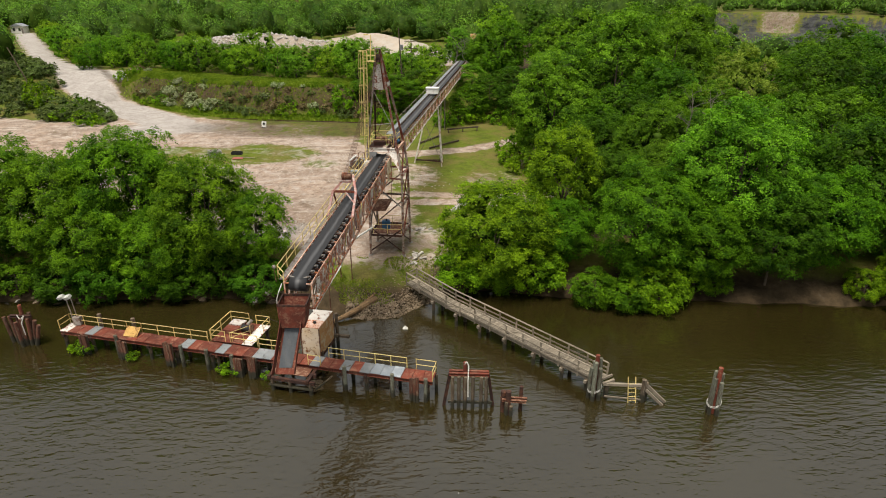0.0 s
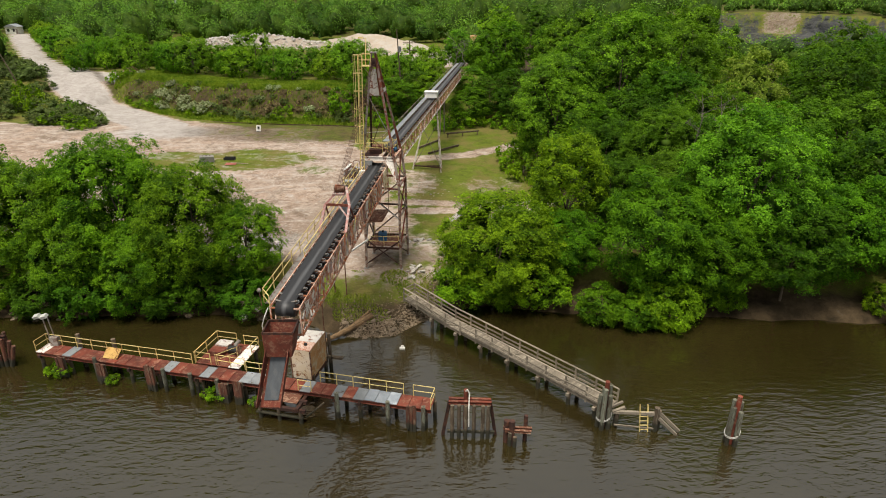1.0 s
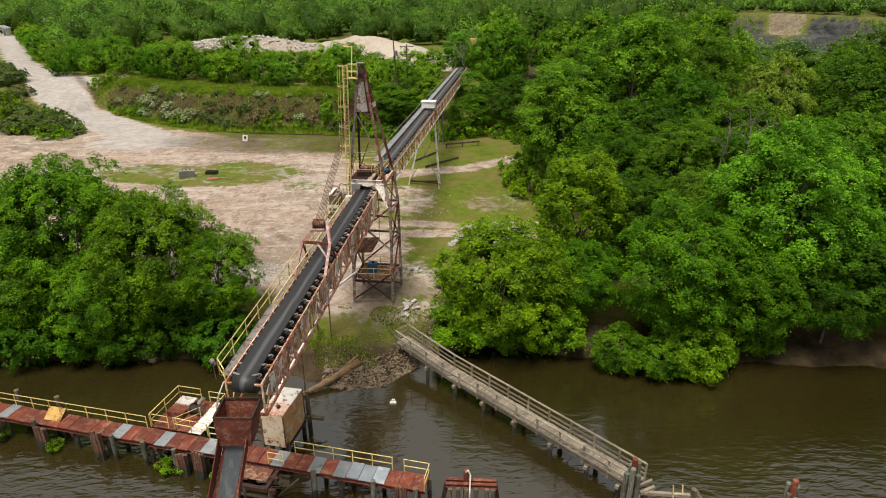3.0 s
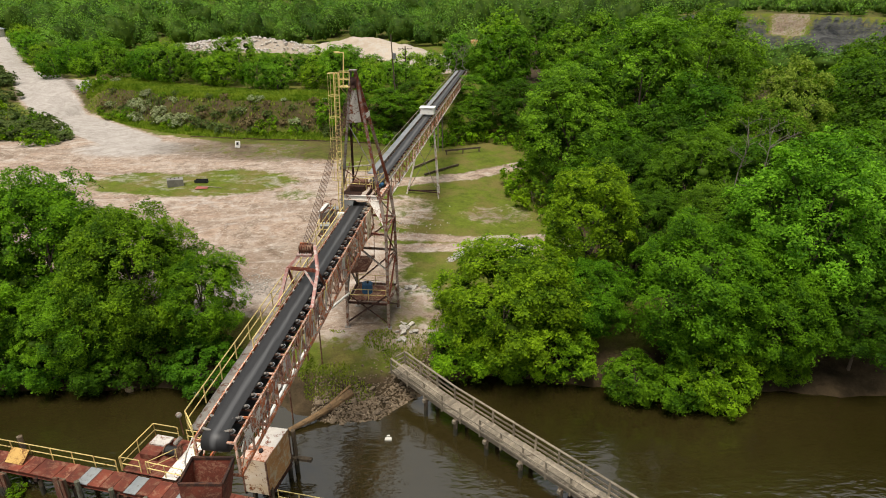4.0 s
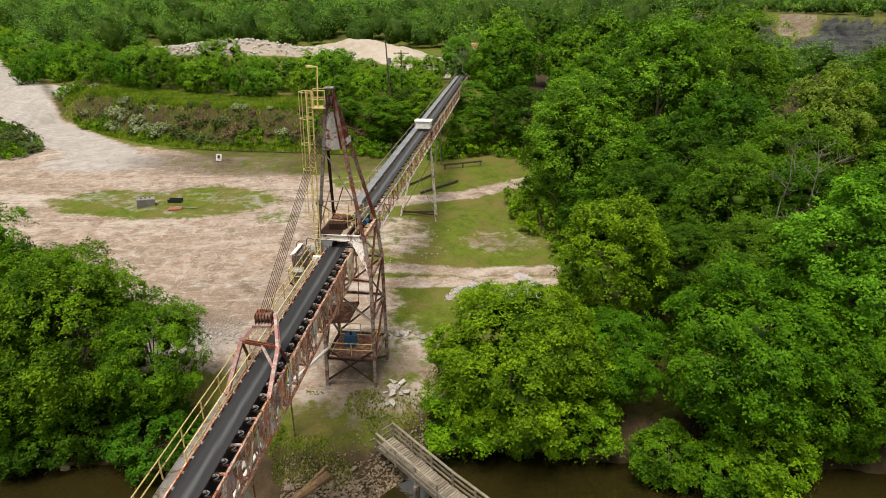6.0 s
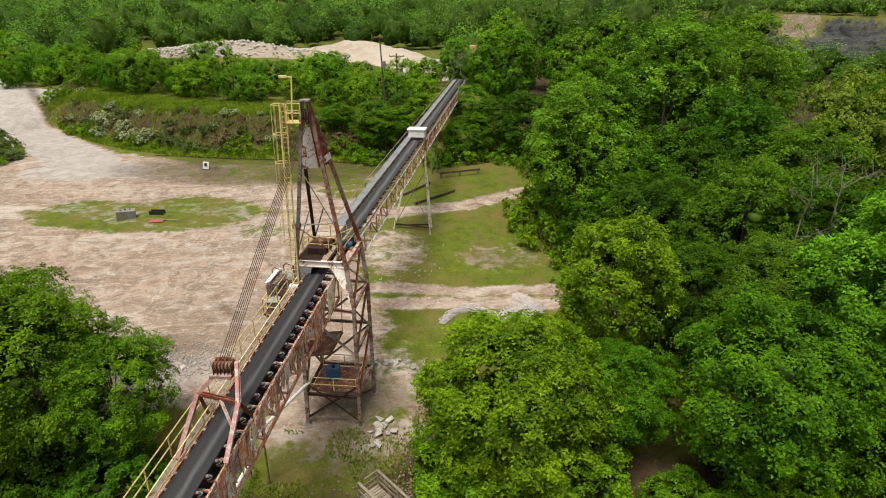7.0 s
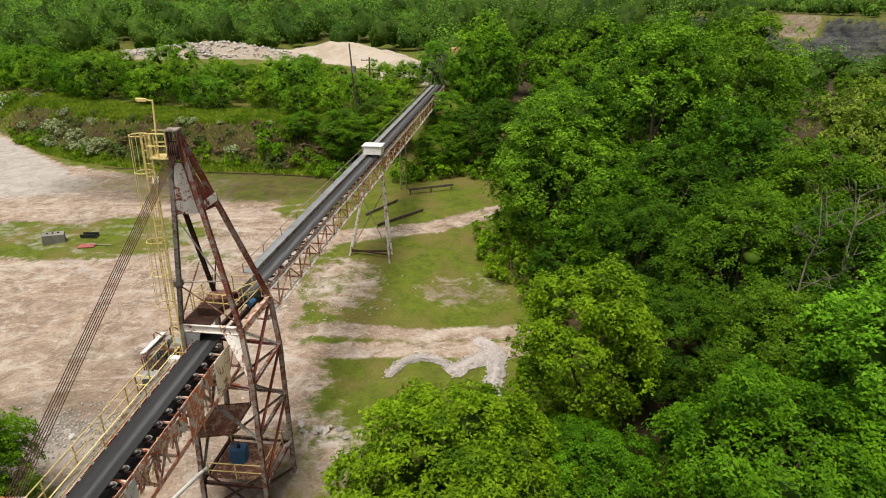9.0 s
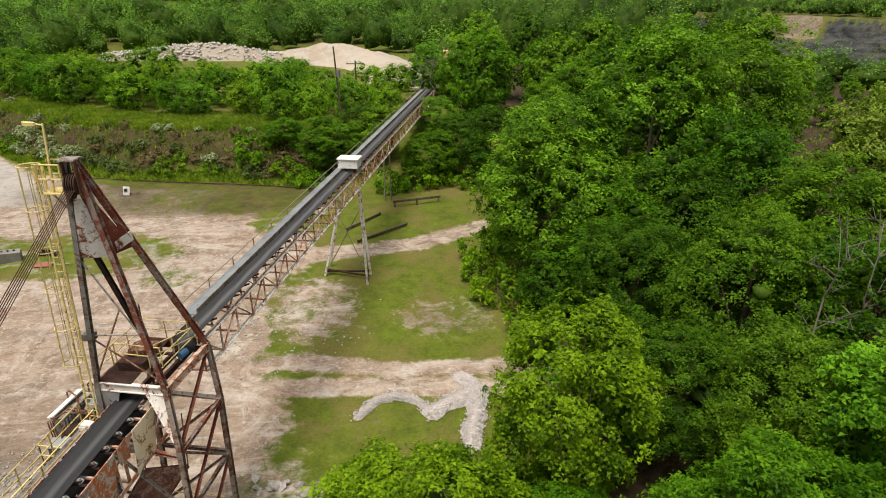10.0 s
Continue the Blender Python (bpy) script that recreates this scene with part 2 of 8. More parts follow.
def tide_mark(mat, top):
    """Wet, dark, ragged band of slime up to the flood line."""
    t = mat.node_tree
    b = t.nodes["Principled BSDF"]
    src = b.inputs["Base Color"].links[0].from_socket
    ge, xyz = t.nodes.new("ShaderNodeNewGeometry"), t.nodes.new("ShaderNodeSeparateXYZ")
    t.links.new(ge.outputs["Position"], xyz.inputs[0])
    nz = t.nodes.new("ShaderNodeTexNoise")
    nz.inputs["Scale"].default_value, nz.inputs["Detail"].default_value = 4.0, 5.0
    t.links.new(ge.outputs["Position"], nz.inputs["Vector"])
    add = t.nodes.new("ShaderNodeMath")
    add.operation = "MULTIPLY_ADD"
    t.links.new(nz.outputs["Fac"], add.inputs[0])
    add.inputs[1].default_value = -0.9
    t.links.new(xyz.outputs[2], add.inputs[2])
    rp = t.nodes.new("ShaderNodeMapRange")
    for i, v in enumerate((top - 0.6, top - 0.3, 0.0, 1.0)):
        rp.inputs[i + 1].default_value = v
    t.links.new(add.outputs[0], rp.inputs[0])
    mx = t.nodes.new("ShaderNodeMixRGB")
    t.links.new(rp.outputs[0], mx.inputs[0])
    mx.inputs[1].default_value = (0.028, 0.026, 0.014, 1)
    t.links.new(src, mx.inputs[2])
    t.links.new(mx.outputs[0], b.inputs["Base Color"])


for m_, z_ in ((M_PILE, 0.75), (M_PILE_GREEN, 0.65), (M_RUSTWOOD, 0.75)):
    tide_mark(m_, z_)


def water_material():
    k = Nodes("river_water")
    ge = k.n("ShaderNodeNewGeometry")
    pos = ge.outputs["Position"]

    def crests(turn, along, scale, dist):
        mp = k.n("ShaderNodeMapping")
        mp.inputs["Rotation"].default_value = (0, 0, radians(turn))
        mp.inputs["Scale"].default_value = (along, 1.0, 1.0)
        k.l(pos, mp.inputs["Vector"])
        return k.noise(mp.outputs[0], scale, 2.5, 0.5, dist)
    chop = crests(-33, 0.40, 2.0, 0.25)
    cross = crests(20, 0.45, 2.2, 0.25)
    fine = crests(-20, 0.5, 4.2, 0.2)
    side = k.ramp(k.noise(pos, 0.03, 2.0, 0.5), 0.42, 0.58)
    gust = k.ramp(k.noise(pos, 0.055, 3.0, 0.55), 0.34, 0.60)
    murk = k.noise(pos, 0.07, 4.0, 0.6)
    k.l(k.ramp(murk, 0.3, 0.7, (0.019, 0.014, 0.0035, 1), (0.030, 0.023, 0.0065, 1)), k.b.inputs["Base Color"])
    k.b.inputs["Roughness"].default_value = 0.09
    k.b.inputs["IOR"].default_value = 2.1
    h = k.mix(side, chop, k.mix(0.4, chop, cross))
    h = k.math("ADD", h, k.math("MULTIPLY", fine, 0.26))
    h = k.math("MULTIPLY", h, k.math("ADD", 0.30, k.math("MULTIPLY", gust, 0.9)))
    # calmer in the lee of the bank
    xyz = k.n("ShaderNodeSeparateXYZ")
    k.l(pos, xyz.inputs[0])
    lee = k.n("ShaderNodeMapRange")
    for i, v in enumerate((30.0, 50.0, 1.15, 0.32)):
        lee.inputs[i + 1].default_value = v
    k.l(xyz.outputs[1], lee.inputs[0])
    h = k.math("MULTIPLY", h, lee.outputs[0])
    k.bump(h, 1.0, 0.16)
    return k.m


def ground_material():
    k = Nodes("yard_ground")
    ge = k.n("ShaderNodeNewGeometry")
    at = k.n("ShaderNodeAttribute")
    at.attribute_name = "cover"
    sep = k.n("ShaderNodeSeparateColor")
    k.l(at.outputs["Color"], sep.inputs[0])
    pos = ge.outputs["Position"]

    def turned(turn, scale):
        mp = k.n("ShaderNodeMapping")
        mp.inputs["Rotation"].default_value = (0, 0, radians(turn))
        mp.inputs["Scale"].default_value = scale
        k.l(pos, mp.inputs["Vector"])
        return mp.outputs[0]
    streak = k.noise(turned(8, (0.85, 1.0, 1.0)), 0.5, 10.0, 0.74, 1.1)
    ruts = k.noise(turned(-12, (0.22, 1.2, 1.0)), 1.1, 8.0, 0.7, 2.2)
    wide = k.noise(pos, 0.13, 5.0, 0.62, 0.6)
    mid = k.noise(pos, 0.75, 7.0, 0.7)
    fine = k.noise(pos, 5.0, 5.0, 0.75)
    grass = k.mix(k.ramp(mid, 0.35, 0.66), (0.060, 0.080, 0.008, 1), (0.155, 0.190, 0.016, 1))
    grass = k.mix(k.ramp(k.noise(pos, 0.2, 6.0, 0.7), 0.45, 0.61), grass, (0.190, 0.135, 0.050, 1))
    grass = k.mix(0.45, grass, k.ramp(fine, 0.3, 0.72, (0.030, 0.044, 0.005, 1), (0.155, 0.195, 0.020, 1)))
    sand = k.mix(k.ramp(streak, 0.41, 0.60), (0.150, 0.098, 0.062, 1), (0.480, 0.370, 0.290, 1))
    sand = k.mix(k.ramp(wide, 0.40, 0.58), sand, k.mix(k.ramp(mid, 0.35, 0.65), (0.185, 0.108, 0.064, 1), (0.460, 0.320, 0.230, 1)))
    blot = k.noise(pos, 0.36, 10.0, 0.76, 1.3)
    sand = k.mix(k.ramp(blot, 0.54, 0.61), sand, (0.150, 0.088, 0.052, 1))
    sand = k.mix(k.ramp(blot, 0.39, 0.47, (1, 1, 1, 1), (0, 0, 0, 1)), sand, (0.485, 0.405, 0.343, 1))
    sand = k.mix(k.ramp(ruts, 0.57, 0.70), sand, (0.543, 0.487, 0.435, 1))
    flow = k.noise(turned(6, (0.30, 1.0, 1.0)), 0.16, 7.0, 0.66, 2.6)
    sand = k.mix(k.ramp(flow, 0.52, 0.63), sand, k.mix(0.5, sand, (0.150, 0.092, 0.056, 1)))
    sand = k.mix(k.ramp(flow, 0.37, 0.46, (1, 1, 1, 1), (0, 0, 0, 1)), sand, k.mix(0.5, sand, (0.640, 0.575, 0.510, 1)))
    grit = k.noise(pos, 1.9, 8.0, 0.78, 0.5)
    sand = k.mix(k.math("MULTIPLY", k.ramp(grit, 0.57, 0.67), 0.6), sand, (0.135, 0.095, 0.066, 1))
    sand = k.mix(k.ramp(grit, 0.34, 0.44, (1, 1, 1, 1), (0, 0, 0, 1)), sand, (0.600, 0.530, 0.460, 1))
    sand = k.mix(0.3, sand, k.ramp(fine, 0.3, 0.75, (0.126, 0.098, 0.072, 1), (0.543, 0.487, 0.430, 1)))
    pale = k.mix(k.ramp(streak, 0.35, 0.7), (0.25, 0.215, 0.19, 1), (0.52, 0.475, 0.435, 1))
    pale = k.mix(0.25, pale, k.ramp(fine, 0.3, 0.75, (0.20, 0.18, 0.16, 1), (0.60, 0.56, 0.52, 1)))
    mud = k.mix(k.ramp(mid, 0.35, 0.7), (0.024, 0.017, 0.008, 1), (0.090, 0.062, 0.033, 1))
    brk = k.math("ADD", k.math("MULTIPLY", streak, 0.45), k.math("ADD", k.math("MULTIPLY", mid, 0.35), k.math("MULTIPLY", wide, 0.2)))

    def edge(ch, w=0.35, amp=3.4):
        s = k.math("ADD", ch, k.math("MULTIPLY", k.math("SUBTRACT", brk, 0.5), amp))
        return k.ramp(s, 0.5 - w / 2, 0.5 + w / 2)
    col = k.mix(edge(sep.outputs[0]), grass, sand)
    col = k.mix(edge(sep.outputs[1], 0.5, 2.2), col, pale)
    col = k.mix(edge(sep.outputs[2], 0.5, 2.2), col, mud)
    ledge = k.noise(turned(20, (0.35, 0.35, 1.0)), 0.22, 9.0, 0.75, 1.2)
    stone = k.mix(k.ramp(ledge, 0.38, 0.62), (0.016, 0.018, 0.020, 1), (0.085, 0.085, 0.082, 1))
    col = k.mix(edge(at.outputs["Alpha"], 0.4, 3.6), col, stone)
    k.l(col, k.b.inputs["Base Color"])
    k.b.inputs["Roughness"].default_value = 0.95
    k.b.inputs["Specular IOR Level"].default_value = 0.2
    k.bump(k.math("ADD", k.math("ADD", mid, k.math("MULTIPLY", ruts, 0.6)), k.math("MULTIPLY", fine, 0.35)), 0.8, 0.16)
    return k.m


M_WATER, M_GROUND = water_material(), ground_material()


# ---- building blocks ----
def thing(name, at, label, category, group="", kind=""):
    ob = new(name)
    ob.location = at
    ob.empty_display_size = 0.2
    return tagged(ob, label, category, group, kind)


def base_of(ob):
    """World offset of an object whose parents are only shifted."""
    v = Vector((0, 0, 0))
    while ob is not None:
        v += ob.location
        ob = ob.parent
    return v


def part(name, bm, material, parent, label="", smooth=False):
    """Links a bmesh, drawn in world metres, as one mesh under its parent."""
    me = bpy.data.meshes.new(name)
    if parent is not None:
        bmesh.ops.translate(bm, verts=bm.verts, vec=-base_of(parent))
    bmesh.ops.recalc_face_normals(bm, faces=bm.faces)
    if smooth:
        for f in bm.faces:
            f.smooth = True
    bm.to_mesh(me)
    bm.free()
    me.materials.append(material)
    ob = new(name, me)
    ob.parent = parent
    if label:
        ob["label"] = label
    return ob


def frame_of(a, b, up=(0, 0, 1)):
    a, b = Vector(a), Vector(b)
    y = (b - a).normalized()
    up = Vector(up)
    if abs(y.dot(up)) > 0.98:
        up = Vector((0, 1, 0))
    x = y.cross(up).normalized()
    z = x.cross(y)
    m = Matrix((x, y, z)).transposed().to_4x4()
    m.translation = (a + b) / 2
    return m, (b - a).length


def beam(bm, a, b, w, h, up=(0, 0, 1)):
    """A square bar from a to b, w wide and h high."""
    m, n = frame_of(a, b, up)
    bmesh.ops.create_cube(bm, size=1, matrix=m @ Matrix.Diagonal((w, n, h, 1)))


def angle_bar(bm, a, b, w, t=0.012, up=(0, 0, 1)):
    """An L section from a to b."""
    m, n = frame_of(a, b, up)
    a = w / 2
    prof = [(-a, -a), (a, -a), (a, t - a), (t - a, t - a), (t - a, a), (-a, a)]
    prism(bm, [m @ Vector((x, -n / 2, z)) for x, z in prof], m.to_3x3() @ Vector((0, n, 0)))


def i_beam(bm, a, b, w, h, t=0.03, up=(0, 0, 1)):
    m, n = frame_of(a, b, up)
    a, b, c = w / 2, h / 2, t / 2
    prof = [(-a, -b), (a, -b), (a, t - b), (c, t - b), (c, b - t), (a, b - t), (a, b), (-a, b), (-a, b - t), (-c, b - t), (-c, t - b), (-a, t - b)]
    prism(bm, [m @ Vector((x, -n / 2, z)) for x, z in prof], m.to_3x3() @ Vector((0, n, 0)))


def tube(bm, a, b, r, r2=None, seg=8):
    m, n = frame_of(a, b)
    q = m @ Matrix.Rotation(radians(-90), 4, "X")
    bmesh.ops.create_cone(bm, segments=seg, radius1=r, radius2=r if r2 is None else r2, depth=n, cap_ends=True, matrix=q)


def path_tube(bm, pts, r, seg=6):
    for p, q in zip(pts, pts[1:]):
        tube(bm, p, q, r, seg=seg)


def block(bm, lo, hi):
    lo, hi = Vector(lo), Vector(hi)
    bmesh.ops.create_cube(bm, size=1, matrix=Matrix.Translation((lo + hi) / 2) @ Matrix.Diagonal((*(hi - lo), 1)))


def prism(bm, ring, depth):
    """A closed plate: a ring of points thickened by the vector depth."""
    d = Vector(depth)
    lo = [bm.verts.new(Vector(p)) for p in ring]
    hi = [bm.verts.new(Vector(p) + d) for p in ring]
    bm.faces.new(lo)
    bm.faces.new(hi[::-1])
    for i in range(len(ring)):
        j = (i + 1) % len(ring)
        bm.faces.new((lo[i], lo[j], hi[j], hi[i]))


def arrays_mesh(name, verts, quads, material):
    me = bpy.data.meshes.new(name)
    verts, quads = np.asarray(verts, np.float32), np.asarray(quads, np.int32)
    me.vertices.add(len(verts))
    me.vertices.foreach_set("co", verts.ravel())
    me.loops.add(quads.size)
    me.loops.foreach_set("vertex_index", quads.ravel())
    me.polygons.add(len(quads))
    me.polygons.foreach_set("loop_start", np.arange(0, quads.size, quads.shape[1], dtype=np.int32))
    me.update(calc_edges=True)
    me.materials.append(material)
    return me


def rock_mesh(name, seed, material, sub=1):
    bm = bmesh.new()
    bmesh.ops.create_icosphere(bm, subdivisions=sub, radius=1)
    for v in bm.verts:
        v.co *= 0.75 + 0.5 * noise.noise(v.co * 1.3 + Vector((seed * 7.1, 0, 0)))
        v.co.z *= 0.65
    me = bpy.data.meshes.new(name)
    bm.to_mesh(me)
    bm.free()
    me.materials.append(material)
    return me


# ---- plants ----
def unit(v):
    return v / np.maximum(np.linalg.norm(v, axis=1, keepdims=True), 1e-6)


def leaves(rng, pos, out, size, jitter=0.46, lift=0.5):
    """Kite-shaped leaves at pos that face roughly outwards."""
    n = len(pos)
    nrm = unit(out * 1.1 + np.array((0, 0, lift)) + rng.normal(0, jitter, (n, 3)))
    t = unit(np.cross(nrm, rng.normal(0, 1, (n, 3))))
    b = np.cross(nrm, t)
    s = size * rng.uniform(0.65, 1.3, (n, 1))
    w = s * rng.uniform(0.6, 0.9, (n, 1)) * 0.6
    v = np.stack((pos - t * s * 0.5 - b * w * 0.5, pos - t * s * 0.1 + b * w, pos + t * s * 0.6 - nrm * s * 0.12), 1).reshape(-1, 3)
    return v, np.arange(3 * n).reshape(-1, 3)


def lobes(rng, R, z0, z1, count, grow=1.0):
    """Lobe centres and radii that fill an uneven, egg-shaped crown of radius R between heights z0 and z1."""
    zc, hz = z0 + (z1 - z0) * 0.46, (z1 - z0) / 2
    i = np.arange(count) + 0.5
    z = 1 - 2 * i / count
    a = i * 2.399963 + rng.uniform(0, 6.28)
    d = np.stack((np.cos(a) * np.sqrt(1 - z * z), np.sin(a) * np.sqrt(1 - z * z), z), 1)
    d = unit(d + rng.normal(0, 0.2, d.shape))
    reach = rng.uniform(0.60, 0.86, (count, 1))
    r = rng.uniform(0.20, 0.36, count) * min(R, hz * 1.2) * grow
    up = np.where(d[:, 2] > 0, (z1 - zc) * 1.0, hz * 0.92)[:, None]
    c = d * reach * np.concatenate((np.full((count, 2), R), up), 1) + np.array((0, 0, zc))
    return c, r, d


def crown_arrays(rng, R, z0, z1, count, n, size, sub=6, grow=1.0, jitter=0.46):
    """Leaves in drooping sprays at the twig ends of each lobe."""
    c, r, d = lobes(rng, R, z0, z1, count, grow)
    m = count * sub * 2
    k = rng.choice(count, m, p=r ** 2 / (r ** 2).sum())
    sd = unit(rng.normal(0, 1, (m, 3)) + d[k] * 0.8 + np.array((0, 0, 0.30)))
    sc = c[k] + sd * r[k, None] * (1 - 0.55 * rng.uniform(0, 1, (m, 1)) ** 1.8)
    # twigs that close the crown between the lobes
    ed = unit(rng.normal(0, 1, (m, 3)) + np.array((0, 0, 0.25)))
    hull = 0.80 + 0.13 * np.sin(ed @ rng.normal(0, 3.5, 3)) + 0.08 * np.sin(ed @ rng.normal(0, 6.0, 3)) + rng.normal(0, 0.035, m)
    es = ed * hull[:, None] * np.array((R, R, (z1 - z0) * 0.5)) + np.array((0, 0, z0 + (z1 - z0) * 0.48))
    pick = rng.uniform(0, 1, m) < 0.32
    sc = np.where(pick[:, None], es, sc)
    sd = np.where(pick[:, None], ed, sd)
    sr = (0.22 + 0.055 * R) * rng.uniform(0.55, 1.25, m)
    face = unit(sd * 0.7 + d[k] * 0.35 + np.array((0, 0, 0.55)) + rng.normal(0, 0.25, (m, 3)))
    j = rng.choice(m, n, p=sr ** 2 / (sr ** 2).sum())
    off = rng.normal(0, 0.5, (n, 3))
    off -= face[j] * (off * face[j]).sum(1, keepdims=True) * 0.62
    far = (off ** 2).sum(1)
    pos = sc[j] + off * sr[j, None] + np.stack((0 * far, 0 * far, -0.28 * far * sr[j]), 1)
    return (*leaves(rng, pos, face[j] * 0.85 + off * 0.35, size, jitter, 0.25), c, r)


def limb(bm, pts, r0, r1, seg=6):
    rings = []
    for i, p in enumerate(pts):
        q = Vector(pts[min(i + 1, len(pts) - 1)]) - Vector(pts[max(i - 1, 0)])
        x = q.orthogonal().normalized()
        y = q.cross(x).normalized()
        r = r0 + (r1 - r0) * i / (len(pts) - 1)
        rings.append([bm.verts.new(Vector(p) + (x * math.cos(6.2832 * s / seg) + y * math.sin(6.2832 * s / seg)) * r) for s in range(seg)])
    for a, b in zip(rings, rings[1:]):
        for s in range(seg):
            bm.faces.new((a[s], a[(s + 1) % seg], b[(s + 1) % seg], b[s]))
    bm.faces.new(rings[-1])


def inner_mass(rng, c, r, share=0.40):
    """Dense inner twigs and leaves of each lobe: small lumpy solids under the outer leaves, coloured dark for crown
    shade.
    """
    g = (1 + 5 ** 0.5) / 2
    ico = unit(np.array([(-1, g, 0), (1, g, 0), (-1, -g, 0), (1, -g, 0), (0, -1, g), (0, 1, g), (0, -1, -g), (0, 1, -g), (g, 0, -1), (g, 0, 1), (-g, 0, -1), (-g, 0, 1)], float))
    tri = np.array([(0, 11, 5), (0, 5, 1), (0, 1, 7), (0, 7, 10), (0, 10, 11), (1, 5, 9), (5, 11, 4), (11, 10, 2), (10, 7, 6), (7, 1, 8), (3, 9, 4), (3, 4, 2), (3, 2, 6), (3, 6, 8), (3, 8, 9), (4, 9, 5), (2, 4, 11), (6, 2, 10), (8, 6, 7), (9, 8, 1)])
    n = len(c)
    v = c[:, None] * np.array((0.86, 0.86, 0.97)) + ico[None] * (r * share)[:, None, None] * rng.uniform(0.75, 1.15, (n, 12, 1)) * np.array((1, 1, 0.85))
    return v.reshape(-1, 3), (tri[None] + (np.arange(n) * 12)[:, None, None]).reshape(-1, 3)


def tree_kind(seed, R, H, z0, count, n, size, leaf, limbs=7, sub=6, trunk_r=0.22, grow=1.0, jitter=0.46):
    """Meshes of one tree, foot at the origin: (trunk, crown)."""
    rng = np.random.default_rng(seed)
    v, q, c, r = crown_arrays(rng, R, z0, H, count, n, size, sub, grow, jitter)
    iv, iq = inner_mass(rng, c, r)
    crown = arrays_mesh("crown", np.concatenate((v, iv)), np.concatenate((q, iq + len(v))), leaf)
    # inner solids get the dark colour that stands in for shade between lobes
    crown.materials.append(M_INNER_SHADE)
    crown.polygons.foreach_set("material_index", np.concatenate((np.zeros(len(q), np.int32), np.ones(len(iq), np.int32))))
    bm = bmesh.new()
    top = Vector((rng.normal(0, 0.3), rng.normal(0, 0.3), z0 + (H - z0) * 0.62))
    mid = top * 0.5 + Vector((rng.normal(0, 0.25), rng.normal(0, 0.25), 0))
    limb(bm, [Vector((0, 0, -0.6)), Vector((0, 0, 0.4)), mid, top], trunk_r, trunk_r * 0.3, 7)
    for i in rng.permutation(count)[:limbs]:
        e = Vector(c[i])
        s = Vector((mid.x, mid.y, min(max(0.8, e.z * 0.5), top.z)))
        limb(bm, [s, s.lerp(e, 0.5) + Vector((0, 0, 0.35)), e], trunk_r * 0.4, 0.03, 5)
    trunk = bpy.data.meshes.new("trunk")
    bmesh.ops.recalc_face_normals(bm, faces=bm.faces)
    bm.to_mesh(trunk)
    bm.free()
    trunk.materials.append(M_BARK)
    return trunk, crown


def plant(kind, x, y, z, scale, turn, label, name="tree", group="", squash=1.0, category="tree"):
    ob = thing(name, (0, 0, 0), label, category, group)
    for nm, me in zip(("trunk", "crown"), kind):
        o = new(nm, me)
        o.parent = ob
    ob.matrix_basis = Matrix.Translation((x, y, z)) @ Matrix.Rotation(turn, 4, "Z") @ Matrix.Diagonal((scale, scale, scale * squash, 1))
    return ob


# ---- the land ----
def sstep(a, b, x):
    t = np.clip((x - a) / (b - a), 0, 1)
    return t * t * (3 - 2 * t)


def line_of(pts):
    xs, ys = zip(*pts)
    return lambda x: np.interp(x, xs, ys)


shore = line_of([(-300, 62), (-70, 58.5), (-47, 57.6), (-21, 58.2), (-14, 57.0), (-11, 54.6), (-8, 53.9), (-4.5, 54.4), (-2, 57.0), (1, 59.5), (5, 60), (13, 58.4), (25, 57.8), (34, 57.2), (46, 56.3), (80, 54), (300, 40)])
toe = line_of([(-400, 128), (-86, 128), (-79, 151), (-74, 148), (-53.5, 135), (-38, 129.3), (-24, 129), (-12, 126), (-4, 124), (14, 124), (60, 110), (300, 100)])
rise = line_of([(-400, 55), (-86, 50), (-79, 9), (-12, 8), (0, 22), (40, 40), (300, 60)])
ROAD = [(-56, 125.5), (-61.5, 130.3), (-71.3, 138.8), (-82.6, 148.7), (-91, 158), (-100, 171), (-112, 188), (-134, 212), (-163, 253), (-187, 288)]
SPUR = [(-97, 167), (-89, 164.5), (-80, 160.5), (-74, 160)]
LOWROAD = [(-40, 113), (-60, 116), (-75, 119), (-100, 126), (-140, 128), (-220, 130)]
TRACK_A = [(-14, 100), (-6, 103.3), (4, 106), (12, 111), (20, 116)]
TRACK_B = [(-16, 81), (-5, 83.8), (4, 82.8), (15, 83.3)]
TRACK_C = [(-16, 79), (-5, 80.5), (4, 80.6), (15, 80.4)]


# old turning curves of wheels: centre, radius, from and to angle
TYRES = [(-30, 92, 12.0, 0.2, 1.7), (-33, 95, 10.0, -0.3, 1.2), (-27, 99, 7.0, -0.6, 1.0), (-40, 150, 44.0, -1.9, -1.0), (-30, 165, 54.0, -2.0, -1.2), (-62, 60, 46.0, 0.5, 1.3), (-20, 140, 36, -2.2, -1.3), (-18, 55, 42, 1.2, 2.0), (-14, 60, 30, 1.1, 2.1), (-25, 130, 30, -2.4, -1.2)]


def wave(x, y, s, k):
    """Smooth uneven field about -1..1."""
    return (np.sin(x * s + k) * np.cos(y * s * 1.3 + k * 2.1) + np.sin((x * 0.6 + y) * s * 1.7 + k * 3.3) * 0.6 + np.cos((x - y * 0.7) * s * 2.9 + k) * 0.35) / 1.95


def PIT(x, y):
    """Above zero inside the quarry."""
    return 1 - np.hypot((x - 205) / 122, (y - 318) / 148)


